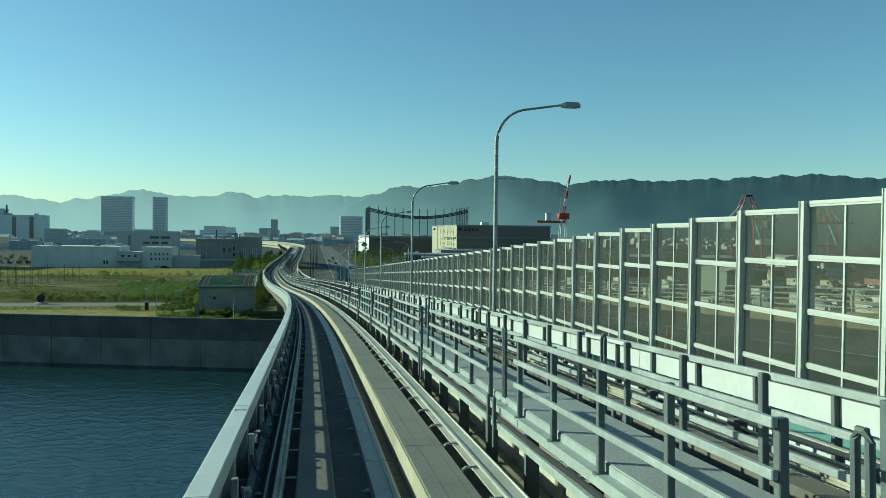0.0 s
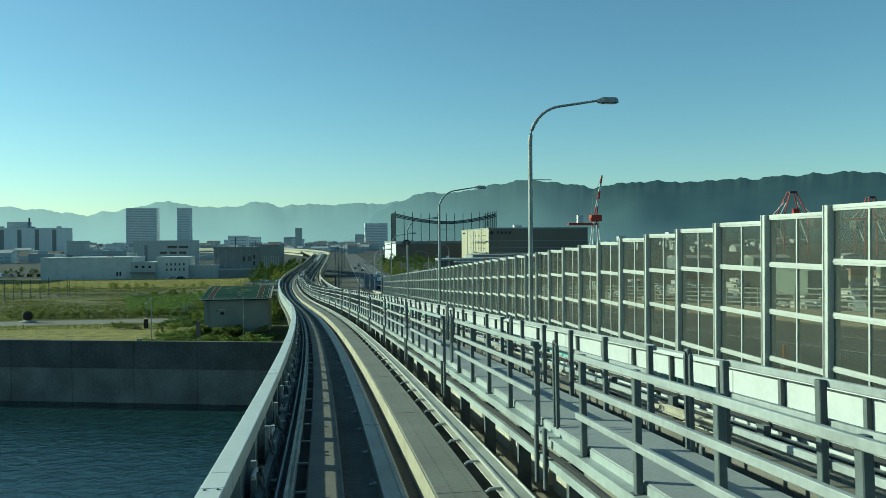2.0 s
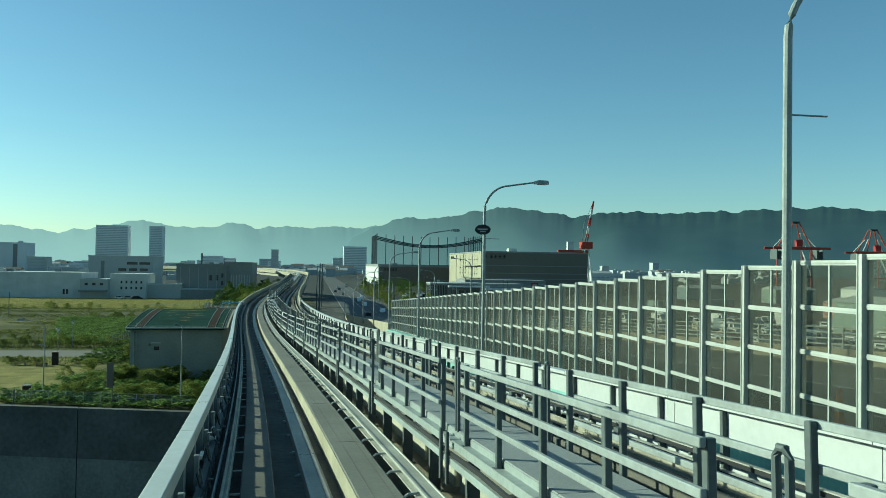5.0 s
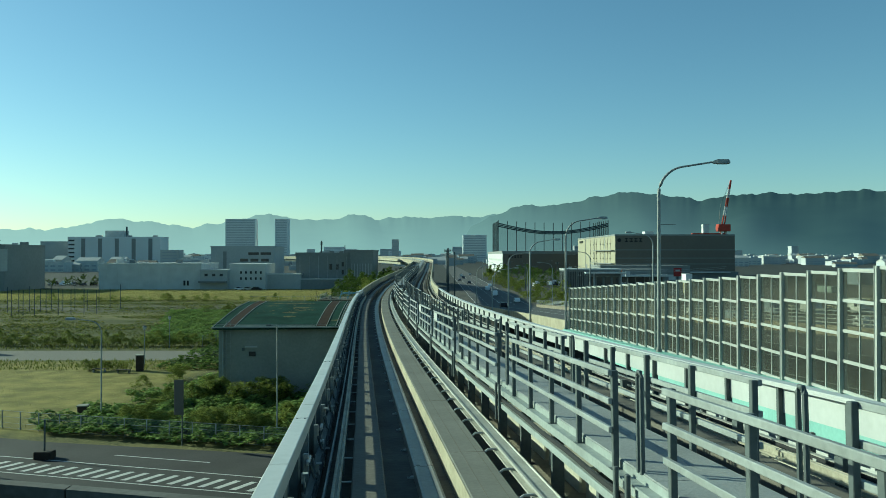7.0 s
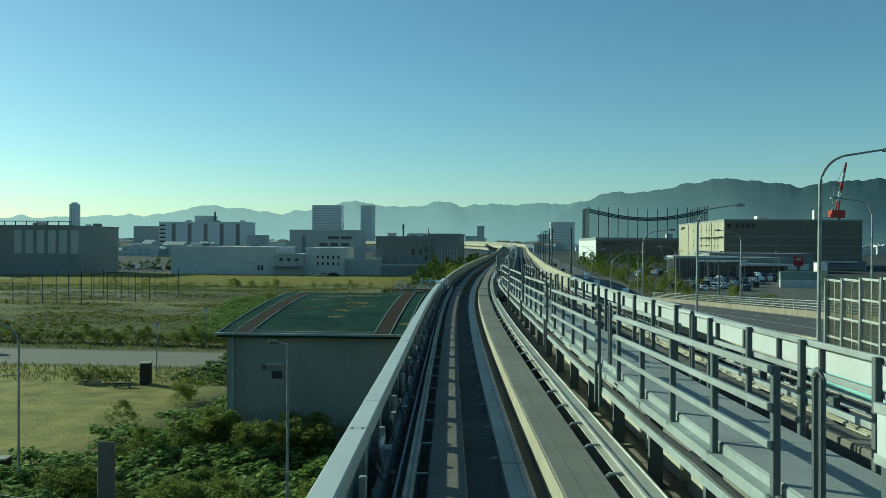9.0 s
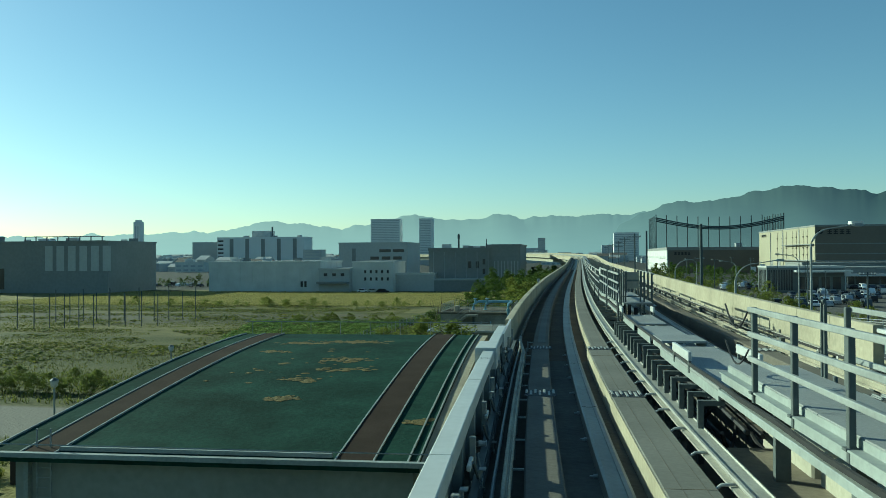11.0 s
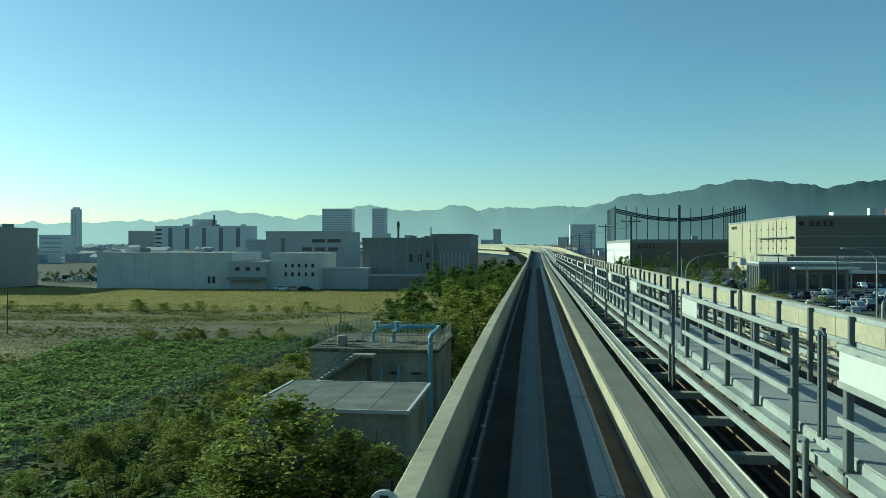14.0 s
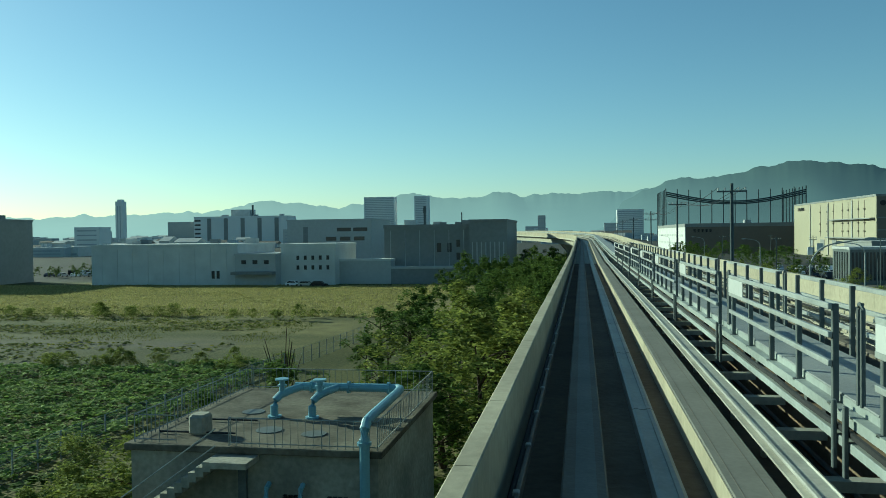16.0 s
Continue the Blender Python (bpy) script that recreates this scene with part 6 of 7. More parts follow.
for x in (-13.1, -11.4):
    e0 = [(x, 290.7, 5.9), (x, 290.7, 6.4), (x + 0.06, 290.75, 6.65), (x + 0.2, 290.9, 6.82), (x + 0.5, 291.3, 6.95), (x + 0.8, 292.0, 7.0)]
    Geo().tube(e0, 0.17, 12).make("elbow", M_BLUE, pipes)
    Geo().tube([(x, 290.7, 5.9), (x, 290.7, 5.98)], 0.3, 12).make("flange", M_BLUE, pipes)
    valve = Geo().tube([(x + 0.25, 291.0, 6.95), (x + 0.25, 291.0, 7.45)], 0.13, 10).make("valve_body", M_BLUE, pipes)
    Geo().tube([(x + 0.25, 291.0, 7.45), (x + 0.25, 291.0, 7.52)], 0.3, 12).make("handwheel", M_BLUE, valve)
    Geo().tube([(x + 0.25, 291.0, 7.2), (x + 0.25, 291.0, 7.26)], 0.2, 12).make("flange", M_BLUE, pipes)
Geo().tube([(-12.6, 292.0, 7.0), (-8.0, 292.0, 7.0)], 0.19, 12).make("header_pipe", M_BLUE, pipes)
for x in (-11.9, -10.2, -8.4):
    Geo().tube([(x, 292.0, 7.0), (x + 0.1, 292.0, 7.0)], 0.27, 12).make("flange", M_BLUE, pipes)
Geo().tube([(-8.0, 292.0, 7.0), (-7.8, 291.8, 7.0), (-7.75, 291.2, 7.0), (-7.7, 286.6, 7.0), (-7.7, 286.0, 6.95), (-7.7, 285.7, 6.75), (-7.7, 285.62, 6.4), (-7.7, 285.6, 0.0)], 0.19, 12).make("down_pipe", M_BLUE, pipes)
for z in (6.2, 1.2):
    Geo().tube([(-7.7, 285.6, z), (-7.7, 285.6, z + 0.1)], 0.27, 12).make("flange", M_BLUE, pipes)
for x in (-11.4, -10.1):
    Geo().tube([(x, 285.85, 4.6), (x, 285.6, 4.5), (x, 285.5, 4.2), (x, 285.5, 0)], 0.1, 8).make("small_pipe", M_BLUE, pipes)

# ---- service road by the quay, fences, lamps ----
sroad = thing("service_road", label="dark service road behind the quay wall", category="road", kind="structure")
Geo().add([(-160, 210, 0.02), (-160, 218, 0.02), (-60, 192.5, 0.02), (-24, 180.6, 0.02), (-4, 176.2, 0.02), (40, 166, 0.02), (40, 156, 0.02), (-4, 163, 0.02), (-24, 169, 0.02), (-60, 181, 0.02)], [(0, 9, 2, 1), (9, 8, 3, 2), (8, 7, 4, 3), (7, 6, 5, 4)]).make("surface", M_ASPH_D, sroad)
g = Geo()
for k in range(26):
    x = -30 + k * 1.15
    y = 172.6 - 0.29 * (x + 20)
    g.add([(x, y - 1.5, 0.035), (x + 0.45, y - 1.62, 0.035), (x + 1.5, y + 0.2, 0.035), (x + 1.05, y + 0.32, 0.035)], [(0, 1, 2, 3)])
for off, x0, x1 in ((1.7, -30, 2), (-2.1, -30, 2), (4.4, -17, -9)):
    g.add([(x0, 172.6 - 0.29 * (x0 + 20) + off, 0.036), (x1, 172.6 - 0.29 * (x1 + 20) + off, 0.036), (x1, 172.6 - 0.29 * (x1 + 20) + off + 0.16, 0.036), (x0, 172.6 - 0.29 * (x0 + 20) + off + 0.16, 0.036)], [(0, 1, 2, 3)])
g.make("markings", M_LINE, sroad)


def wire_fence(pts, h, label, gap=2.0):
    e = thing("wire_fence", label=label, category="fence")
    for (x0, y0), (x1, y1) in zip(pts[:-1], pts[1:]):
        n = max(1, int(math.hypot(x1 - x0, y1 - y0) / gap))
        for k in range(n):
            x, y = x0 + (x1 - x0) * k / n, y0 + (y1 - y0) * k / n
            Geo().tube([(x, y, 0), (x, y, h)], 0.05, 6).make("post", M_GALV, e)
        for z in (h, h * 0.66, h * 0.33, 0.1):
            Geo().tube([(x0, y0, z), (x1, y1, z)], 0.014, 4).make("wire", M_GALV, e)
        Geo().add([(x0, y0, 0.05), (x1, y1, 0.05), (x1, y1, h), (x0, y0, h)], [(0, 1, 2, 3)]).make("mesh", M_FMESH, e)
    return e


wire_fence([(-60, 196), (-27, 184.8), (-4, 178.4)], 1.6, "thin grey wire fence along the service road")
wire_fence([(-31.5, 250), (-31, 262), (-31.5, 285), (-32, 305), (-29.5, 340), (-28, 362)], 1.8, "grey chain-link fence beside the overgrown field", 2.2)
for k, (x, y) in enumerate(((-23.0, 188.3), (-62, 200.5))):
    street_lamp((x, y, 0), 9.6, 2.3, 190, "slim grey street lamp beside the service road", 0.07)
lp = thing("lamp_pole", (-5.45, 181, 0), label="slim grey lamp pole by the viaduct", category="lamp pole")
Geo().tube([(0, 0, 0), (0, 0, 9.5)], 0.08, 8, r_end=0.05).make("pole", M_GALV, lp)
Geo().tube([(0, 0, 9.5), (-0.5, 0, 9.6)], 0.04, 6).make("arm", M_GALV, lp)
Geo().box(-0.9, -0.45, -0.12, 0.12, 9.52, 9.68, 0.04).make("lamp_head", M_POST, lp)
for x, y, h in ((-32.6, 226, 5.0), (-36.7, 249, 4.6)):
    pl = thing("park_lamp", (x, y, 0), label="short park lamp with a lantern head", category="park lamp", group="park lamps")
    Geo().tube([(0, 0, 0), (0, 0, h)], 0.06, 8).make("pole", M_GALV, pl)
    Geo().loft([[(r * math.cos(q), r * math.sin(q), z) for q in (math.pi / 4 * k for k in range(8))] for z, r in ((h, 0.1), (h + 0.1, 0.2), (h + 0.45, 0.27), (h + 0.5, 0.2))]).make("lantern", M_INSUL, pl)
    Geo().tube([(0, 0, h + 0.5), (0, 0, h + 0.66)], 0.3, 8, r_end=0.08).make("cap", M_POST, pl)
for x, y, w, h in ((-31.6, 221.5, 0.95, 2.05), (-25.7, 190.7, 0.9, 1.1)):
    p = thing("concrete_pillar", (x, y, 0), 12, "dark brown standing pillar box", "pillar", group="pillars")
    Geo().box(-w / 2, w / 2, -w / 2, w / 2, 0, h, 0.05).make("shaft", M_BROWN, p)
    Geo().box(-w / 2 - 0.06, w / 2 + 0.06, -w / 2 - 0.06, w / 2 + 0.06, h, h + 0.12, 0.03).make("cap", M_SHED, p)
pb = thing("pole_sign", (-12.8, 179.4, 0), 5, "dark upright panel on a thin grey pole", "sign")
Geo().tube([(0, 0, 0), (0, 0, 5.32)], 0.05, 8).make("pole", M_POST, pb)
Geo().box(-0.62, 0.13, -0.12, -0.04, 2.5, 5.32, 0.02).make("panel", M_FRONT, pb)
bp2 = thing("bollard_pole", (-21.9, 175.3, 0), 0, "slim grey pole in a dark concrete base", "bollard")
Geo().box(-0.65, 0.65, -0.5, 0.5, 0, 0.6, 0.06).make("base", M_BROWN, bp2)
Geo().tube([(0, 0, 0.55), (0, 0, 2.97)], 0.07, 8).make("pole", M_POST, bp2)
for x, y in ((-33.0, 219.5), (-36.5, 220.3)):
    b = thing("bench", (x, y, 0), 8, "dark wooden park bench on the lawn", "bench", group="benches")
    Geo().box(-0.9, 0.9, -0.25, 0.25, 0.4, 0.48, 0.02).make("seat", M_BROWN, b)
    for xx in (-0.7, 0.7):
        Geo().box(xx - 0.08, xx + 0.08, -0.2, 0.2, 0, 0.4).make("leg", M_SHED, b)
mon = thing("stone_monument", (-63.8, 240.7, 0), 20, "dark rounded stone monument on a low plinth", "monument")
Geo().loft([[(r * math.cos(q), r * 0.7 * math.sin(q), z) for q in (math.pi / 6 * k for k in range(12))] for z, r in ((0.6, 0.6), (0.9, 1.0), (1.5, 1.2), (2.1, 1.15), (2.6, 0.8), (2.8, 0.3))]).make("stone", M_BROWN, mon)
Geo().loft([[(r * math.cos(q), r * math.sin(q), z) for q in (math.pi / 6 * k for k in range(12))] for z, r in ((0, 2.0), (0.25, 1.9), (0.6, 0.8))]).make("plinth", M_SHED, mon)
for k in range(9):
    y = 22 + k * 9.5
    cn = thing("traffic_cone", (21.3 + 0.2 * (k % 2), y, road_z(y)), label="red traffic cone with a white band", category="traffic cone", group="traffic cones")
    Geo().box(-0.2, 0.2, -0.2, 0.2, 0, 0.05, 0.02).make("base", M_DARK, cn)
    Geo().tube([(0, 0, 0.05), (0, 0, 1.0)], 0.12, 8, r_end=0.05).make("body", M_ORANGE, cn)
    Geo().tube([(0, 0, 0.5), (0, 0, 0.65)], 0.105, 8).make("band", M_WHITE, cn)
gate = thing("steel_gate", (-28.5, 172.5, 0), -16, "grey steel barred gate by the quay wall", "gate")
for k in range(14):
    Geo().tube([(-3 + k * 0.4, 0, 0.1), (-3 + k * 0.4, 0, 2.6)], 0.03, 5).make("bar", M_POST, gate)
for z in (0.2, 1.0, 1.8, 2.6):
    Geo().tube([(-3.1, 0, z), (2.3, 0, z)], 0.035, 5).make("rail", M_POST, gate)
nets = thing("baseball_net_posts", (-94, 322, 0), label="group of tall dark net posts in the field", category="posts")
for k in range(22):
    x, y = (k % 11) * 2.6 - 13 + 0.4 * math.sin(k * 7), (k // 11) * 16 - 8 + (k % 11) * 1.1
    Geo().tube([(x, y, 0), (x, y, 6.6 + 0.8 * math.sin(k * 3.1))], 0.09, 6).make("post", M_NET, nets)
sb = thing("sign_post", (-24, 290, 0), label="small white sign on a dark post", category="sign")
Geo().box(-0.3, 0.3, -0.3, 0.3, 0, 2.0, 0.02).make("post", M_BROWN, sb)
Geo().box(-0.28, 0.28, -0.33, -0.3, 1.4, 1.95).make("plate", M_WHITE, sb)
rs = thing("billboard", (143, 560, 0), label="red roadside advertising board on a pole", category="billboard")
Geo().tube([(0, 0, 0), (0, 0, 4)], 0.3, 8).make("pole", M_POST, rs)
Geo().box(-2.2, 2.2, -0.3, 0.3, 3.5, 8.2).make("board", M_REDSIGN, rs)
Geo().box(-1.2, 1.2, -0.34, -0.3, 6.4, 7.2).make("emblem", M_WHITE, rs)


# ---- parked cars ----
def car(at, rz, paint, label, van=False):
    e = thing("parked_car", at, rz, label, "car", group="parked cars")
    L, W, H = (4.4, 1.7, 1.5) if not van else (4.7, 1.75, 1.95)
    prof = [(-L / 2, 0.3), (L / 2, 0.3), (L / 2, 0.75), (L * 0.27, 0.92), (L * 0.12, H), (-L * 0.33, H), (-L * 0.47, 0.95), (-L / 2, 0.85)] if not van else [(-L / 2, 0.3), (L / 2, 0.3), (L / 2, 0.95), (L * 0.38, 1.1), (L * 0.26, H), (-L * 0.47, H), (-L / 2, 1.0)]
    Geo().loft([[(x, y, z) for x, z in prof] for y in (-W / 2, W / 2)]).make("body", paint, e)
    glass = Geo()
    for y in (-W / 2 - 0.005, W / 2 + 0.005):
        glass.add([(-L * 0.31, y, H - 0.1), (L * 0.1, y, H - 0.1), (L * 0.2, y, 0.98), (-L * 0.4, y, 0.98)], [(0, 1, 2, 3)])
        for x in (-L * 0.3, L * 0.3):
            Geo().tube([(x, y - 0.1, 0.32), (x, y + 0.1, 0.32)], 0.32, 12).make("wheel", M_DARK, e)
    glass.add([(L * 0.272, -W * 0.42, 0.97), (L * 0.272, W * 0.42, 0.97), (L * 0.135, W * 0.4, H - 0.04), (L * 0.135, -W * 0.4, H - 0.04)], [(0, 1, 2, 3)])
    glass.make("window_glass", M_WIN, e)
    return e


PAINTS = [(mat("car_white", (0.75, 0.77, 0.78), 0.3, var=0.05), "white parked car in the yard"), (mat("car_silver", (0.4, 0.42, 0.44), 0.3, 0.5, var=0.08), "silver parked car in the yard"), (mat("car_black", (0.02, 0.02, 0.025), 0.25, var=0.1), "black parked car in the yard"), (mat("car_blue", (0.06, 0.075, 0.1), 0.3, var=0.1), "blue parked car in the yard")]
rnd = random.Random(8)
models = [car((300 + k * 6, 700, 0), 90, PAINTS[k % 4][0], PAINTS[k % 4][1], van=k > 3) for k in range(8)]
for r, (x0, y0) in enumerate(((52, 398), (54, 408), (60, 418), (60, 428), (68, 438), (68, 448), (74, 458), (82, 466), (56, 500), (60, 520), (62, 540), (96, 508))):
    for k in range(8):
        if rnd.random() < 0.15:
            continue
        copy_thing(rnd.choice(models), pose(x0 + k * 3.1, y0 + rnd.uniform(-0.5, 0.5), 0, 0, 0, 90 + rnd.choice((0, 180)) + rnd.uniform(-3, 3)))
for k in range(12):
    copy_thing(rnd.choice(models), pose(-190 + (k % 9) * 5.2, 520 + (k // 9) * 14, 0, 0, 0, 90 + rnd.uniform(-3, 3)))
for k in range(3):
    copy_thing(models[k], pose(-78 + k * 4, 468 - k, 0, 0, 0, rnd.uniform(-10, 10)))
for k in range(10):
    y = 330 + k * 43
    copy_thing(rnd.choice(models), pose(rnd.choice((22.5, 26.2, 30.3, 34.2)), y, max(0.05, road_z(y)), 0, 0, 90))


# ---- plants ----
def leaf_cloud(g, rnd, centre, r, n, size, flat=0.8):
    """n leaves round a clump."""
    cx, cy, cz = centre
    for _ in range(n):
        th, ph, rad = rnd.uniform(0, 6.283), math.acos(rnd.uniform(-1, 1)), r * rnd.uniform(0.45, 1.0)
        x, y, z = cx + rad * math.sin(ph) * math.cos(th), cy + rad * math.sin(ph) * math.sin(th), cz + rad * flat * math.cos(ph)
        a, b, s = rnd.uniform(0, 6.283), rnd.uniform(-0.9, 0.9), size * rnd.uniform(0.6, 1.4)
        ux, uy = math.cos(a) * s, math.sin(a) * s
        vx, vy, vz = -math.sin(a) * s * 0.6 * math.cos(b), math.cos(a) * s * 0.6 * math.cos(b), s * 0.6 * math.sin(b)
        g.add([(x - ux, y - uy, z - 0.25 * s), (x + vx, y + vy, z + vz), (x + ux, y + uy, z - 0.15 * s), (x - vx, y - vy, z - vz)], [(0, 1, 2, 3)])


def tree(seed, h, spread, leaves, label, bare=0.3, dens=1.0, size=0.16):
    rnd = random.Random(seed)
    e = thing("tree", (0, 0, 0), label=label, category="tree", group="trees by the viaduct")
    g = Geo().tube([(0, 0, 0), (0.1, 0.05, h * 0.25), (0.05, -0.1, h * 0.5), (0.15, 0.1, h * 0.8)], 0.05 * h ** 0.8, 7, r_end=0.03)
    tips = []
    for k in range(9):
        z = h * rnd.uniform(bare * 0.8, 0.75)
        a, ln = rnd.uniform(0, 6.283), spread * rnd.uniform(0.5, 0.95)
        tip = (ln * math.cos(a), ln * math.sin(a), z + h * rnd.uniform(0.05, 0.28))
        g.tube([(0.05, 0, z), (tip[0] * 0.5, tip[1] * 0.5, (z + tip[2]) / 2 + 0.1), tip], 0.06, 5, r_end=0.015)
        tips.append(tip)
    g.make("trunk", M_BARK, e)
    c = Geo()
    for k in range(int(30 * dens)):
        if k < 9:
            p = tips[k]
        else:
            a, q = rnd.uniform(0, 6.283), math.sqrt(rnd.random()) * spread
            zt = h * (bare + (1 - bare) * rnd.random() ** 0.7)
            fall = 1 - 0.75 * max(0, (zt / h - bare) / (1 - bare)) ** 2
            p = (q * math.cos(a) * fall, q * math.sin(a) * fall, zt)
        leaf_cloud(c, rnd, p, rnd.uniform(0.45, 0.95) * spread * 0.36, int(58 * dens), size)
    cr = c.make("crown", leaves, e)
    return e


def thicket(name, label, models, places, seed):
    """Uncountable growth: many clumps joined into one mesh."""
    rnd = random.Random(seed)
    g = Geo()
    for x, y, k in places:
        me = next(o for o in rnd.choice(models).children if o.name.startswith("crown")).data
        a, zs = rnd.uniform(0, 6.283), k * rnd.uniform(0.88, 1.12)
        ca, sa = math.cos(a) * k, math.sin(a) * k
        g.add([(x + v.co.x * ca - v.co.y * sa, y + v.co.x * sa + v.co.y * ca, v.co.z * zs) for v in me.vertices], [tuple(f.vertices) for f in me.polygons])
    ob = g.make(name, me.materials[0])
    return tagged(ob, label, "undergrowth", kind="stuff")


def place_all(models, places, seed):
    rnd = random.Random(seed)
    used = set()
    for x, y, s in places:
        k = rnd.randrange(len(models))
        m = pose(x, y, 0, 0, 0, rnd.uniform(0, 360)) @ Matrix.Diagonal((s, s, s * rnd.uniform(0.88, 1.12), 1))
        if k not in used:
            used.add(k)
            models[k].matrix_basis = m
        else:
            copy = copy_thing(models[k], Matrix.Identity(4))
            copy.matrix_basis = m


trees = [tree(31, 7.5, 2.6, L_TREE, "broad leafy green tree with an uneven crown", 0.25), tree(32, 7.0, 2.2, L_DARK, "dense dark green tree beside the viaduct", 0.15),
         tree(33, 8.0, 2.4, L_TREE, "tall leafy tree with gaps in its crown", 0.3), tree(34, 6.0, 2.8, L_DARK, "low spreading dark green tree", 0.12)]
rnd = random.Random(40)
spots = []
for k in range(92):
    y = 300 + 175 * (k / 92) ** 1.1 + rnd.uniform(-2, 2)
    w = 4 + 15 * min(1, max(0, (y - 298) / 30)) - max(0, y - 380) * 0.05
    spots.append((-3.6 - rnd.random() * w, y, rnd.uniform(0.75, 1.18)))
spots += [(-21, 300, 0.85), (-19, 306, 1.0), (-4.6, 292, 0.6), (-4.2, 284, 0.55), (-4.3, 278, 0.5), (-4.3, 299, 0.8)]
spots += [(-2.6 - rnd.random() * 2.2, 299 + 3.4 * k + rnd.uniform(-1, 1), rnd.uniform(0.7, 0.95)) for k in range(40)]
far = [(rnd.uniform(-32, -4), rnd.uniform(425, 476), rnd.uniform(0.9, 1.3)) for _ in range(26)]
far += [(rnd.uniform(-18, -3), rnd.uniform(484, 560), rnd.uniform(0.9, 1.3)) for _ in range(12)]
far += [q for q in spots if q[1] > 350]
far += [(-188 + 2.1 * k + rnd.uniform(-1, 1), 508 + rnd.uniform(-3, 8), rnd.uniform(0.4, 0.85)) for k in range(26)]
place_all(trees, [q for q in spots if q[1] <= 350], 41)
roadside = [(rnd.uniform(40, 78), rnd.uniform(490, 770), rnd.uniform(0.8, 1.4)) for _ in range(34)]
thicket("roadside_trees", "dark roadside trees in front of the warehouses", [trees[3]], roadside, 43)
thicket("far_woods", "distant belt of dark green trees by the bend", [trees[1]], far, 42)
shrubs = [tree(51, 3.0, 1.9, L_TREE, "rounded leafy shrub below the viaduct", 0.05, 1.35, 0.085), tree(52, 2.6, 2.1, L_TREE, "dense olive shrub below the viaduct", 0.05, 1.35, 0.085), tree(53, 3.4, 1.8, L_TREE, "olive green leafy shrub below the viaduct", 0.08, 1.35, 0.09)]
spots = []
for k in range(46):
    spots.append((rnd.uniform(-17, -3.5), rnd.uniform(224, 264), rnd.uniform(0.7, 1.3)))
spots += [(rnd.uniform(-22, -9), rnd.uniform(228, 258), rnd.uniform(0.6, 1.0)) for _ in range(20)]
spots += [(-11.8, 262.6, 1.75), (-9.0, 263.8, 1.5), (-14.2, 263.0, 1.5), (-6.5, 262, 1.4), (-16.5, 268, 1.2), (-17, 272, 1.1), (-18.5, 280, 1.4), (-19, 286, 1.3), (-20, 292, 1.5)]
spots += [(-15.6, 197.4, 0.95), (-14.3, 198.2, 0.8), (-17.2, 196.6, 0.7), (-8.8, 199.0, 0.35)]
low_growth = []
low_growth += [(rnd.uniform(-29.5, -19), rnd.uniform(265, 300), rnd.uniform(0.5, 1.0)) for _ in range(24)]
spots += [(rnd.uniform(-16, -2), rnd.uniform(195.5, 199.3), rnd.uniform(0.6, 1.0)) for _ in range(14)]
low_growth += [(rnd.uniform(-25, -5), rnd.uniform(184, 216), rnd.uniform(0.35, 0.7)) for _ in range(16)]
low_growth += [(-20 + k * 1.1, 186.5 - 0.28 * (k * 1.1), rnd.uniform(0.5, 0.9)) for k in range(16)]
low_growth += [(-73 + k * 1.55 + rnd.uniform(-0.4, 0.4), 251.5 - k * 0.05 + rnd.uniform(-0.6, 0.6), rnd.uniform(0.5, 0.85)) for k in range(30)]
low_growth += [(-39 + k * 1.0, 221.6 + 0.1 * k, rnd.uniform(0.4, 0.55)) for k in range(6)]
low_growth += [(rnd.uniform(-130, -40), 385 + rnd.uniform(-4, 4), rnd.uniform(0.4, 0.9)) for _ in range(26)]
low_growth += [(rnd.uniform(-60, -30), rnd.uniform(333, 338), rnd.uniform(0.4, 0.7)) for _ in range(18)]
low_growth += [(rnd.uniform(40, 64), rnd.uniform(330, 720), rnd.uniform(0.7, 1.5)) for _ in range(46)]
low_growth += [(rnd.uniform(39, 52), rnd.uniform(300, 560), rnd.uniform(0.5, 1.1)) for _ in range(60)]
place_all(shrubs, spots, 55)
thicket("scrub", "scattered low green scrub and hedges", [shrubs[0]], low_growth[::2], 56)
thicket("dark_scrub", "scattered low dark scrub and hedges", [shrubs[1]], low_growth[1::2], 57)
for bx, by, bs in ((-12.5, 264.2, 0.6), (-17.5, 258, 0.55), (-8.2, 264.6, 0.5)):
    tw_ = thing("bare_sapling", (bx, by, 0), label="thin leafless sapling among the shrubs", category="sapling", group="bare saplings")
    for k in range(5):
        a = k * 1.3
        Geo().tube([(0, 0, 0), (0.5 * math.cos(a), 0.5 * math.sin(a), 4 * bs), (1.5 * math.cos(a), 1.5 * math.sin(a), 9 * bs)], 0.06, 5, r_end=0.015).make("stem", M_BARK, tw_)
bare = thing("bare_bush", (-22.5, 316, 0), label="tall leafless bush with straight stems", category="bush")
rnd = random.Random(61)
for k in range(16):
    a, ln = rnd.uniform(0, 6.283), rnd.uniform(3.5, 6.8)
    lean = rnd.uniform(0.05, 0.35)
    Geo().tube([(0, 0, 0), (math.cos(a) * lean * ln * 0.5, math.sin(a) * lean * ln * 0.5, ln * 0.55), (math.cos(a) * lean * ln, math.sin(a) * lean * ln, ln)], 0.07, 5, r_end=0.02).make("stem", M_BARK, bare)


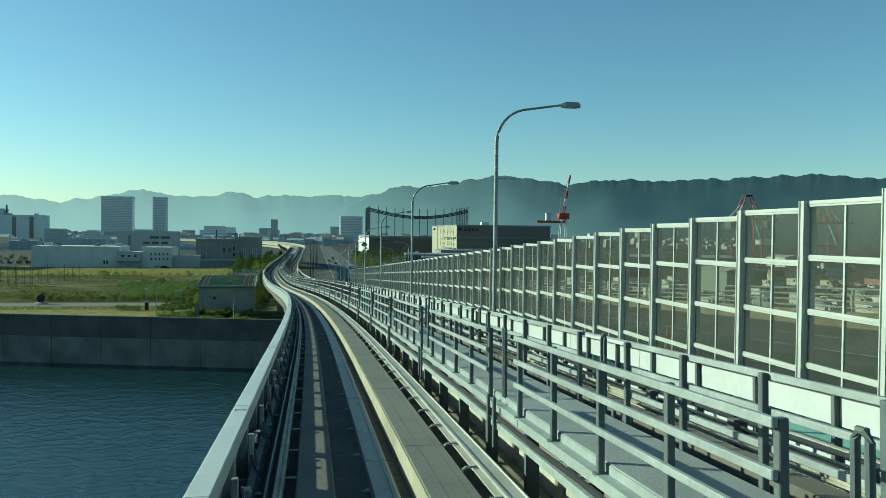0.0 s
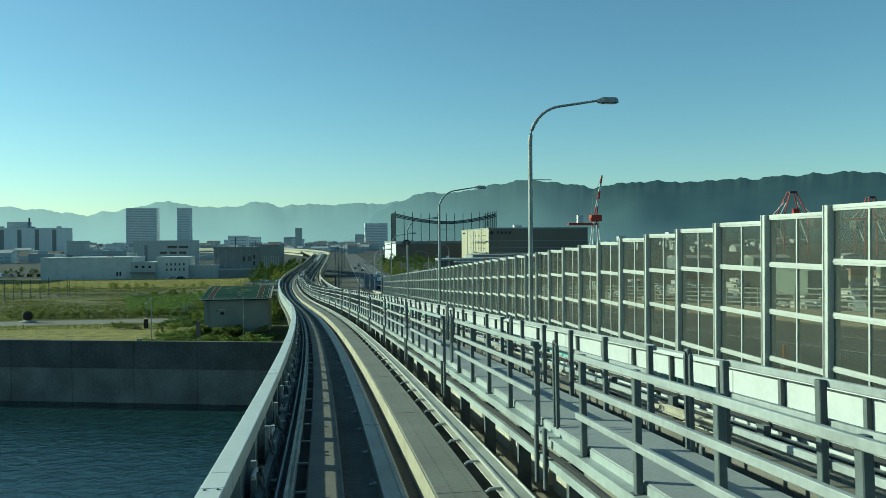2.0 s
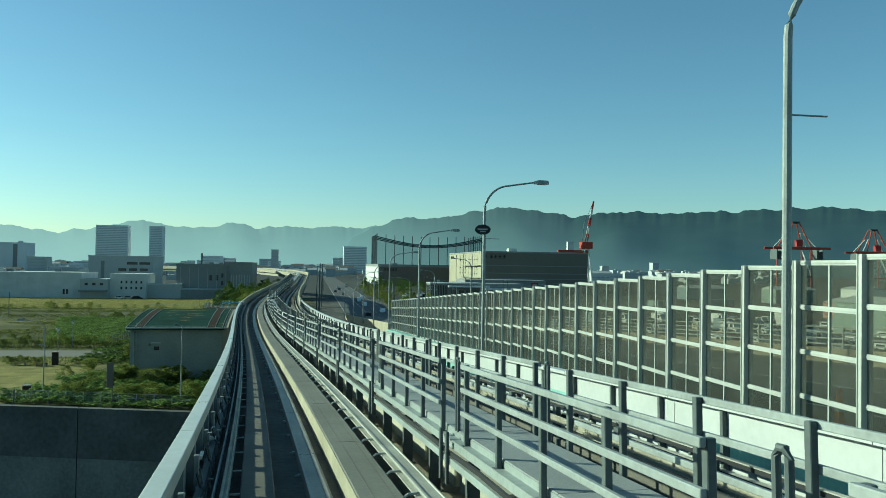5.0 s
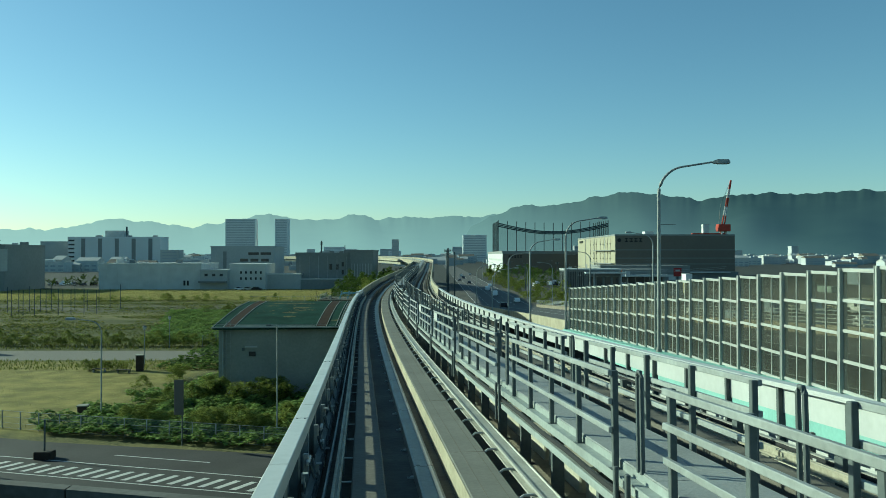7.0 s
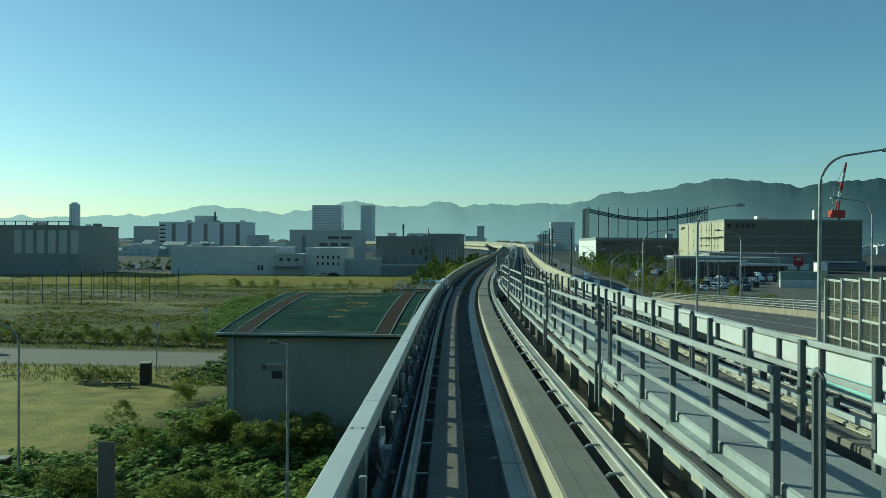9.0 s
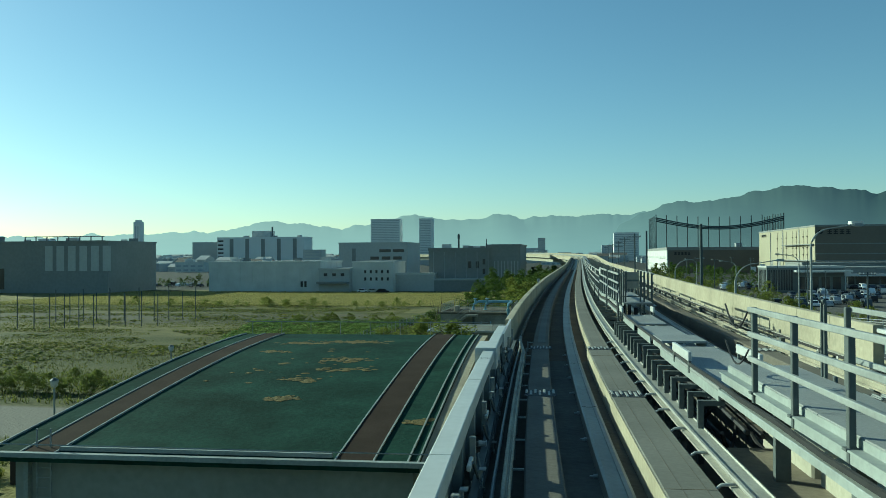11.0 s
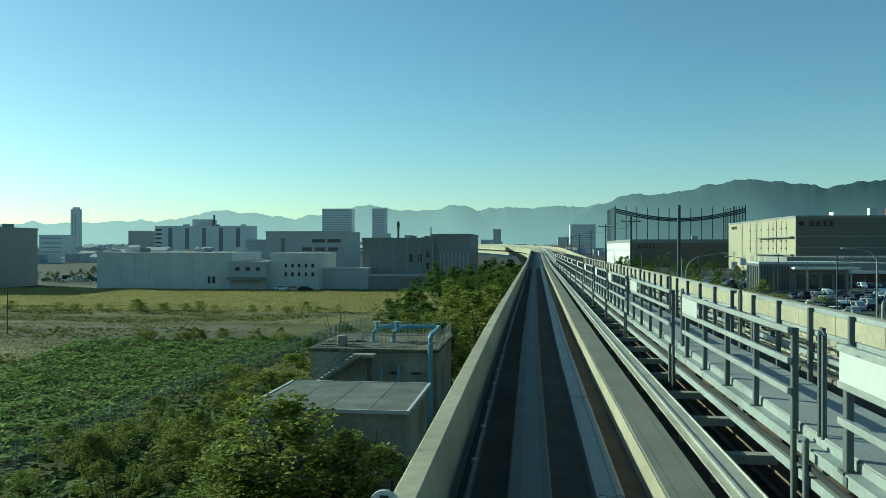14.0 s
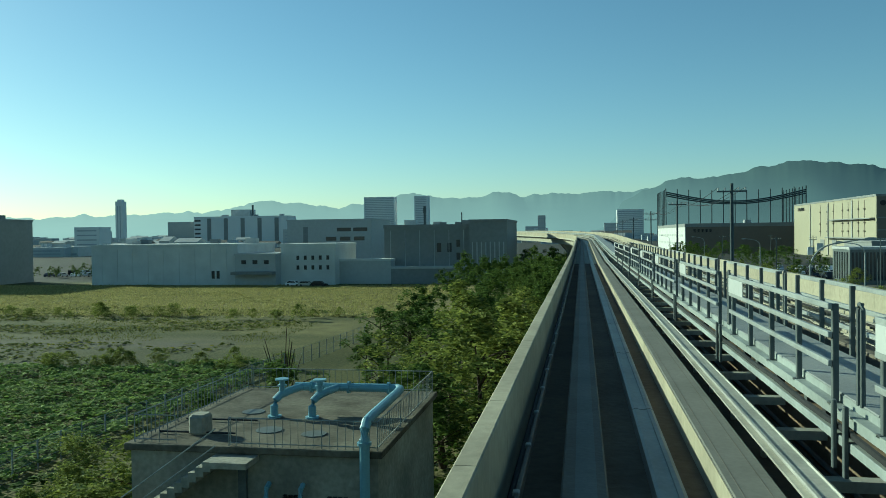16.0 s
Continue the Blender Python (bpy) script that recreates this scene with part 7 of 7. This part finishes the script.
def carpet(name, label, leaves, n, area, size, tall, seed, inside=None):
    """Many small leaves over a stretch of ground."""
    rnd = random.Random(seed)
    g = Geo()
    x0, x1, y0, y1 = area
    for _ in range(n):
        x, y = rnd.uniform(x0, x1), y0 + (y1 - y0) * rnd.random()
        if inside and not inside(x, y):
            continue
        z = tall * (0.25 + 0.75 * max(0, 0.5 + 0.8 * noise.noise((x * 0.28, y * 0.28, seed)) + 0.7 * noise.noise((x * 0.9, y * 0.9, seed + 4)))) * rnd.uniform(0.6, 1.0)
        a, s = rnd.uniform(0, 6.283), size * rnd.uniform(0.6, 1.5)
        b = rnd.uniform(-0.7, 0.7)
        ux, uy, vz = math.cos(a) * s, math.sin(a) * s, s * math.sin(b)
        g.add([(x - ux, y - uy, z), (x - uy * 0.7, y + ux * 0.7, z + vz), (x + ux, y + uy, z + 0.1 * s), (x + uy * 0.7, y - ux * 0.7, z - vz * 0.5)], [(0, 1, 2, 3)])
    return tagged(g.make(name, leaves), label, "undergrowth", kind="stuff")


def tufts(name, label, leaves, n, area, high, seed, inside=None):
    rnd = random.Random(seed)
    g = Geo()
    x0, x1, y0, y1 = area
    for _ in range(n):
        x, y = rnd.uniform(x0, x1), rnd.uniform(y0, y1)
        if inside and not inside(x, y):
            continue
        for q in range(3):
            a, h, w = rnd.uniform(0, 6.283), high * rnd.uniform(0.5, 1.3), 0.06 * high + 0.025
            lx, ly = rnd.uniform(-0.4, 0.4) * h, rnd.uniform(-0.4, 0.4) * h
            g.add([(x + math.cos(a) * w, y + math.sin(a) * w, 0), (x - math.cos(a) * w, y - math.sin(a) * w, 0), (x + lx, y + ly, h)], [(0, 1, 2)])
    return tagged(g.make(name, leaves), label, "grass", kind="stuff")


field_in = lambda x, y: -51 - (y - 285) * 0.26 + 2.5 * noise.noise((x * 0.2, y * 0.2, 9)) < x < -31.5 + 0.02 * (y - 300) and not (y > 334 and x < -44)
carpet("ground_vines", "dense bright green vines covering the field", L_KUDZU, 90000, (-66, -29, 254, 338), 0.17, 1.0, 71, field_in)
carpet("bank_weeds", "tangled green weeds on the bank below the viaduct", L_KUDZU, 80000, (-30, -1, 178, 221), 0.16, 1.3, 72, lambda x, y: x > -29 + (y - 181) * 0.3 + 1.5 * math.sin(y) and y > 181.5 - 0.28 * (x + 20) and not (x > -16 and y > 199))
carpet("undergrowth", "dark undergrowth between fence and viaduct", L_DARK, 22000, (-30, -2, 222, 300), 0.26, 0.9, 73)
tufts("lawn_grass", "dry yellow grass of the lawn", L_GRASS, 7000, (-90, -22, 186, 231), 0.08, 74)
tufts("verge_grass", "green and straw grass between lane and hedge", L_GREENG, 9000, (-100, -18, 222, 262), 0.4, 75, lambda x, y: not 232 < y < 245)
tufts("field_grass", "long dry grass in the far field", L_GRASS, 60000, (-175, -30, 388, 470), 0.38, 76)
tufts("field_weeds", "patchy green weeds of the open field", L_GREENG, 70000, (-170, -40, 255, 400), 0.2, 77, lambda x, y: not (336 < y < 356) and noise.noise((x * 0.05, y * 0.09, 2)) > -0.15)
carpet("field_patches", "low green weed patches of the open field", L_GREENG, 60000, (-170, -36, 262, 398), 0.26, 0.35, 78, lambda x, y: noise.noise((x * 0.045, y * 0.11, 5)) + 0.4 * noise.noise((x * 0.3, y * 0.5, 8)) > 0.08 and not field_in(x, y))
carpet("dry_patches", "matted straw patches in the dry field", L_GRASS, 40000, (-175, -30, 386, 472), 0.3, 0.3, 79, lambda x, y: noise.noise((x * 0.05, y * 0.14, 6)) + 0.4 * noise.noise((x * 0.3, y * 0.5, 3)) > 0.1)
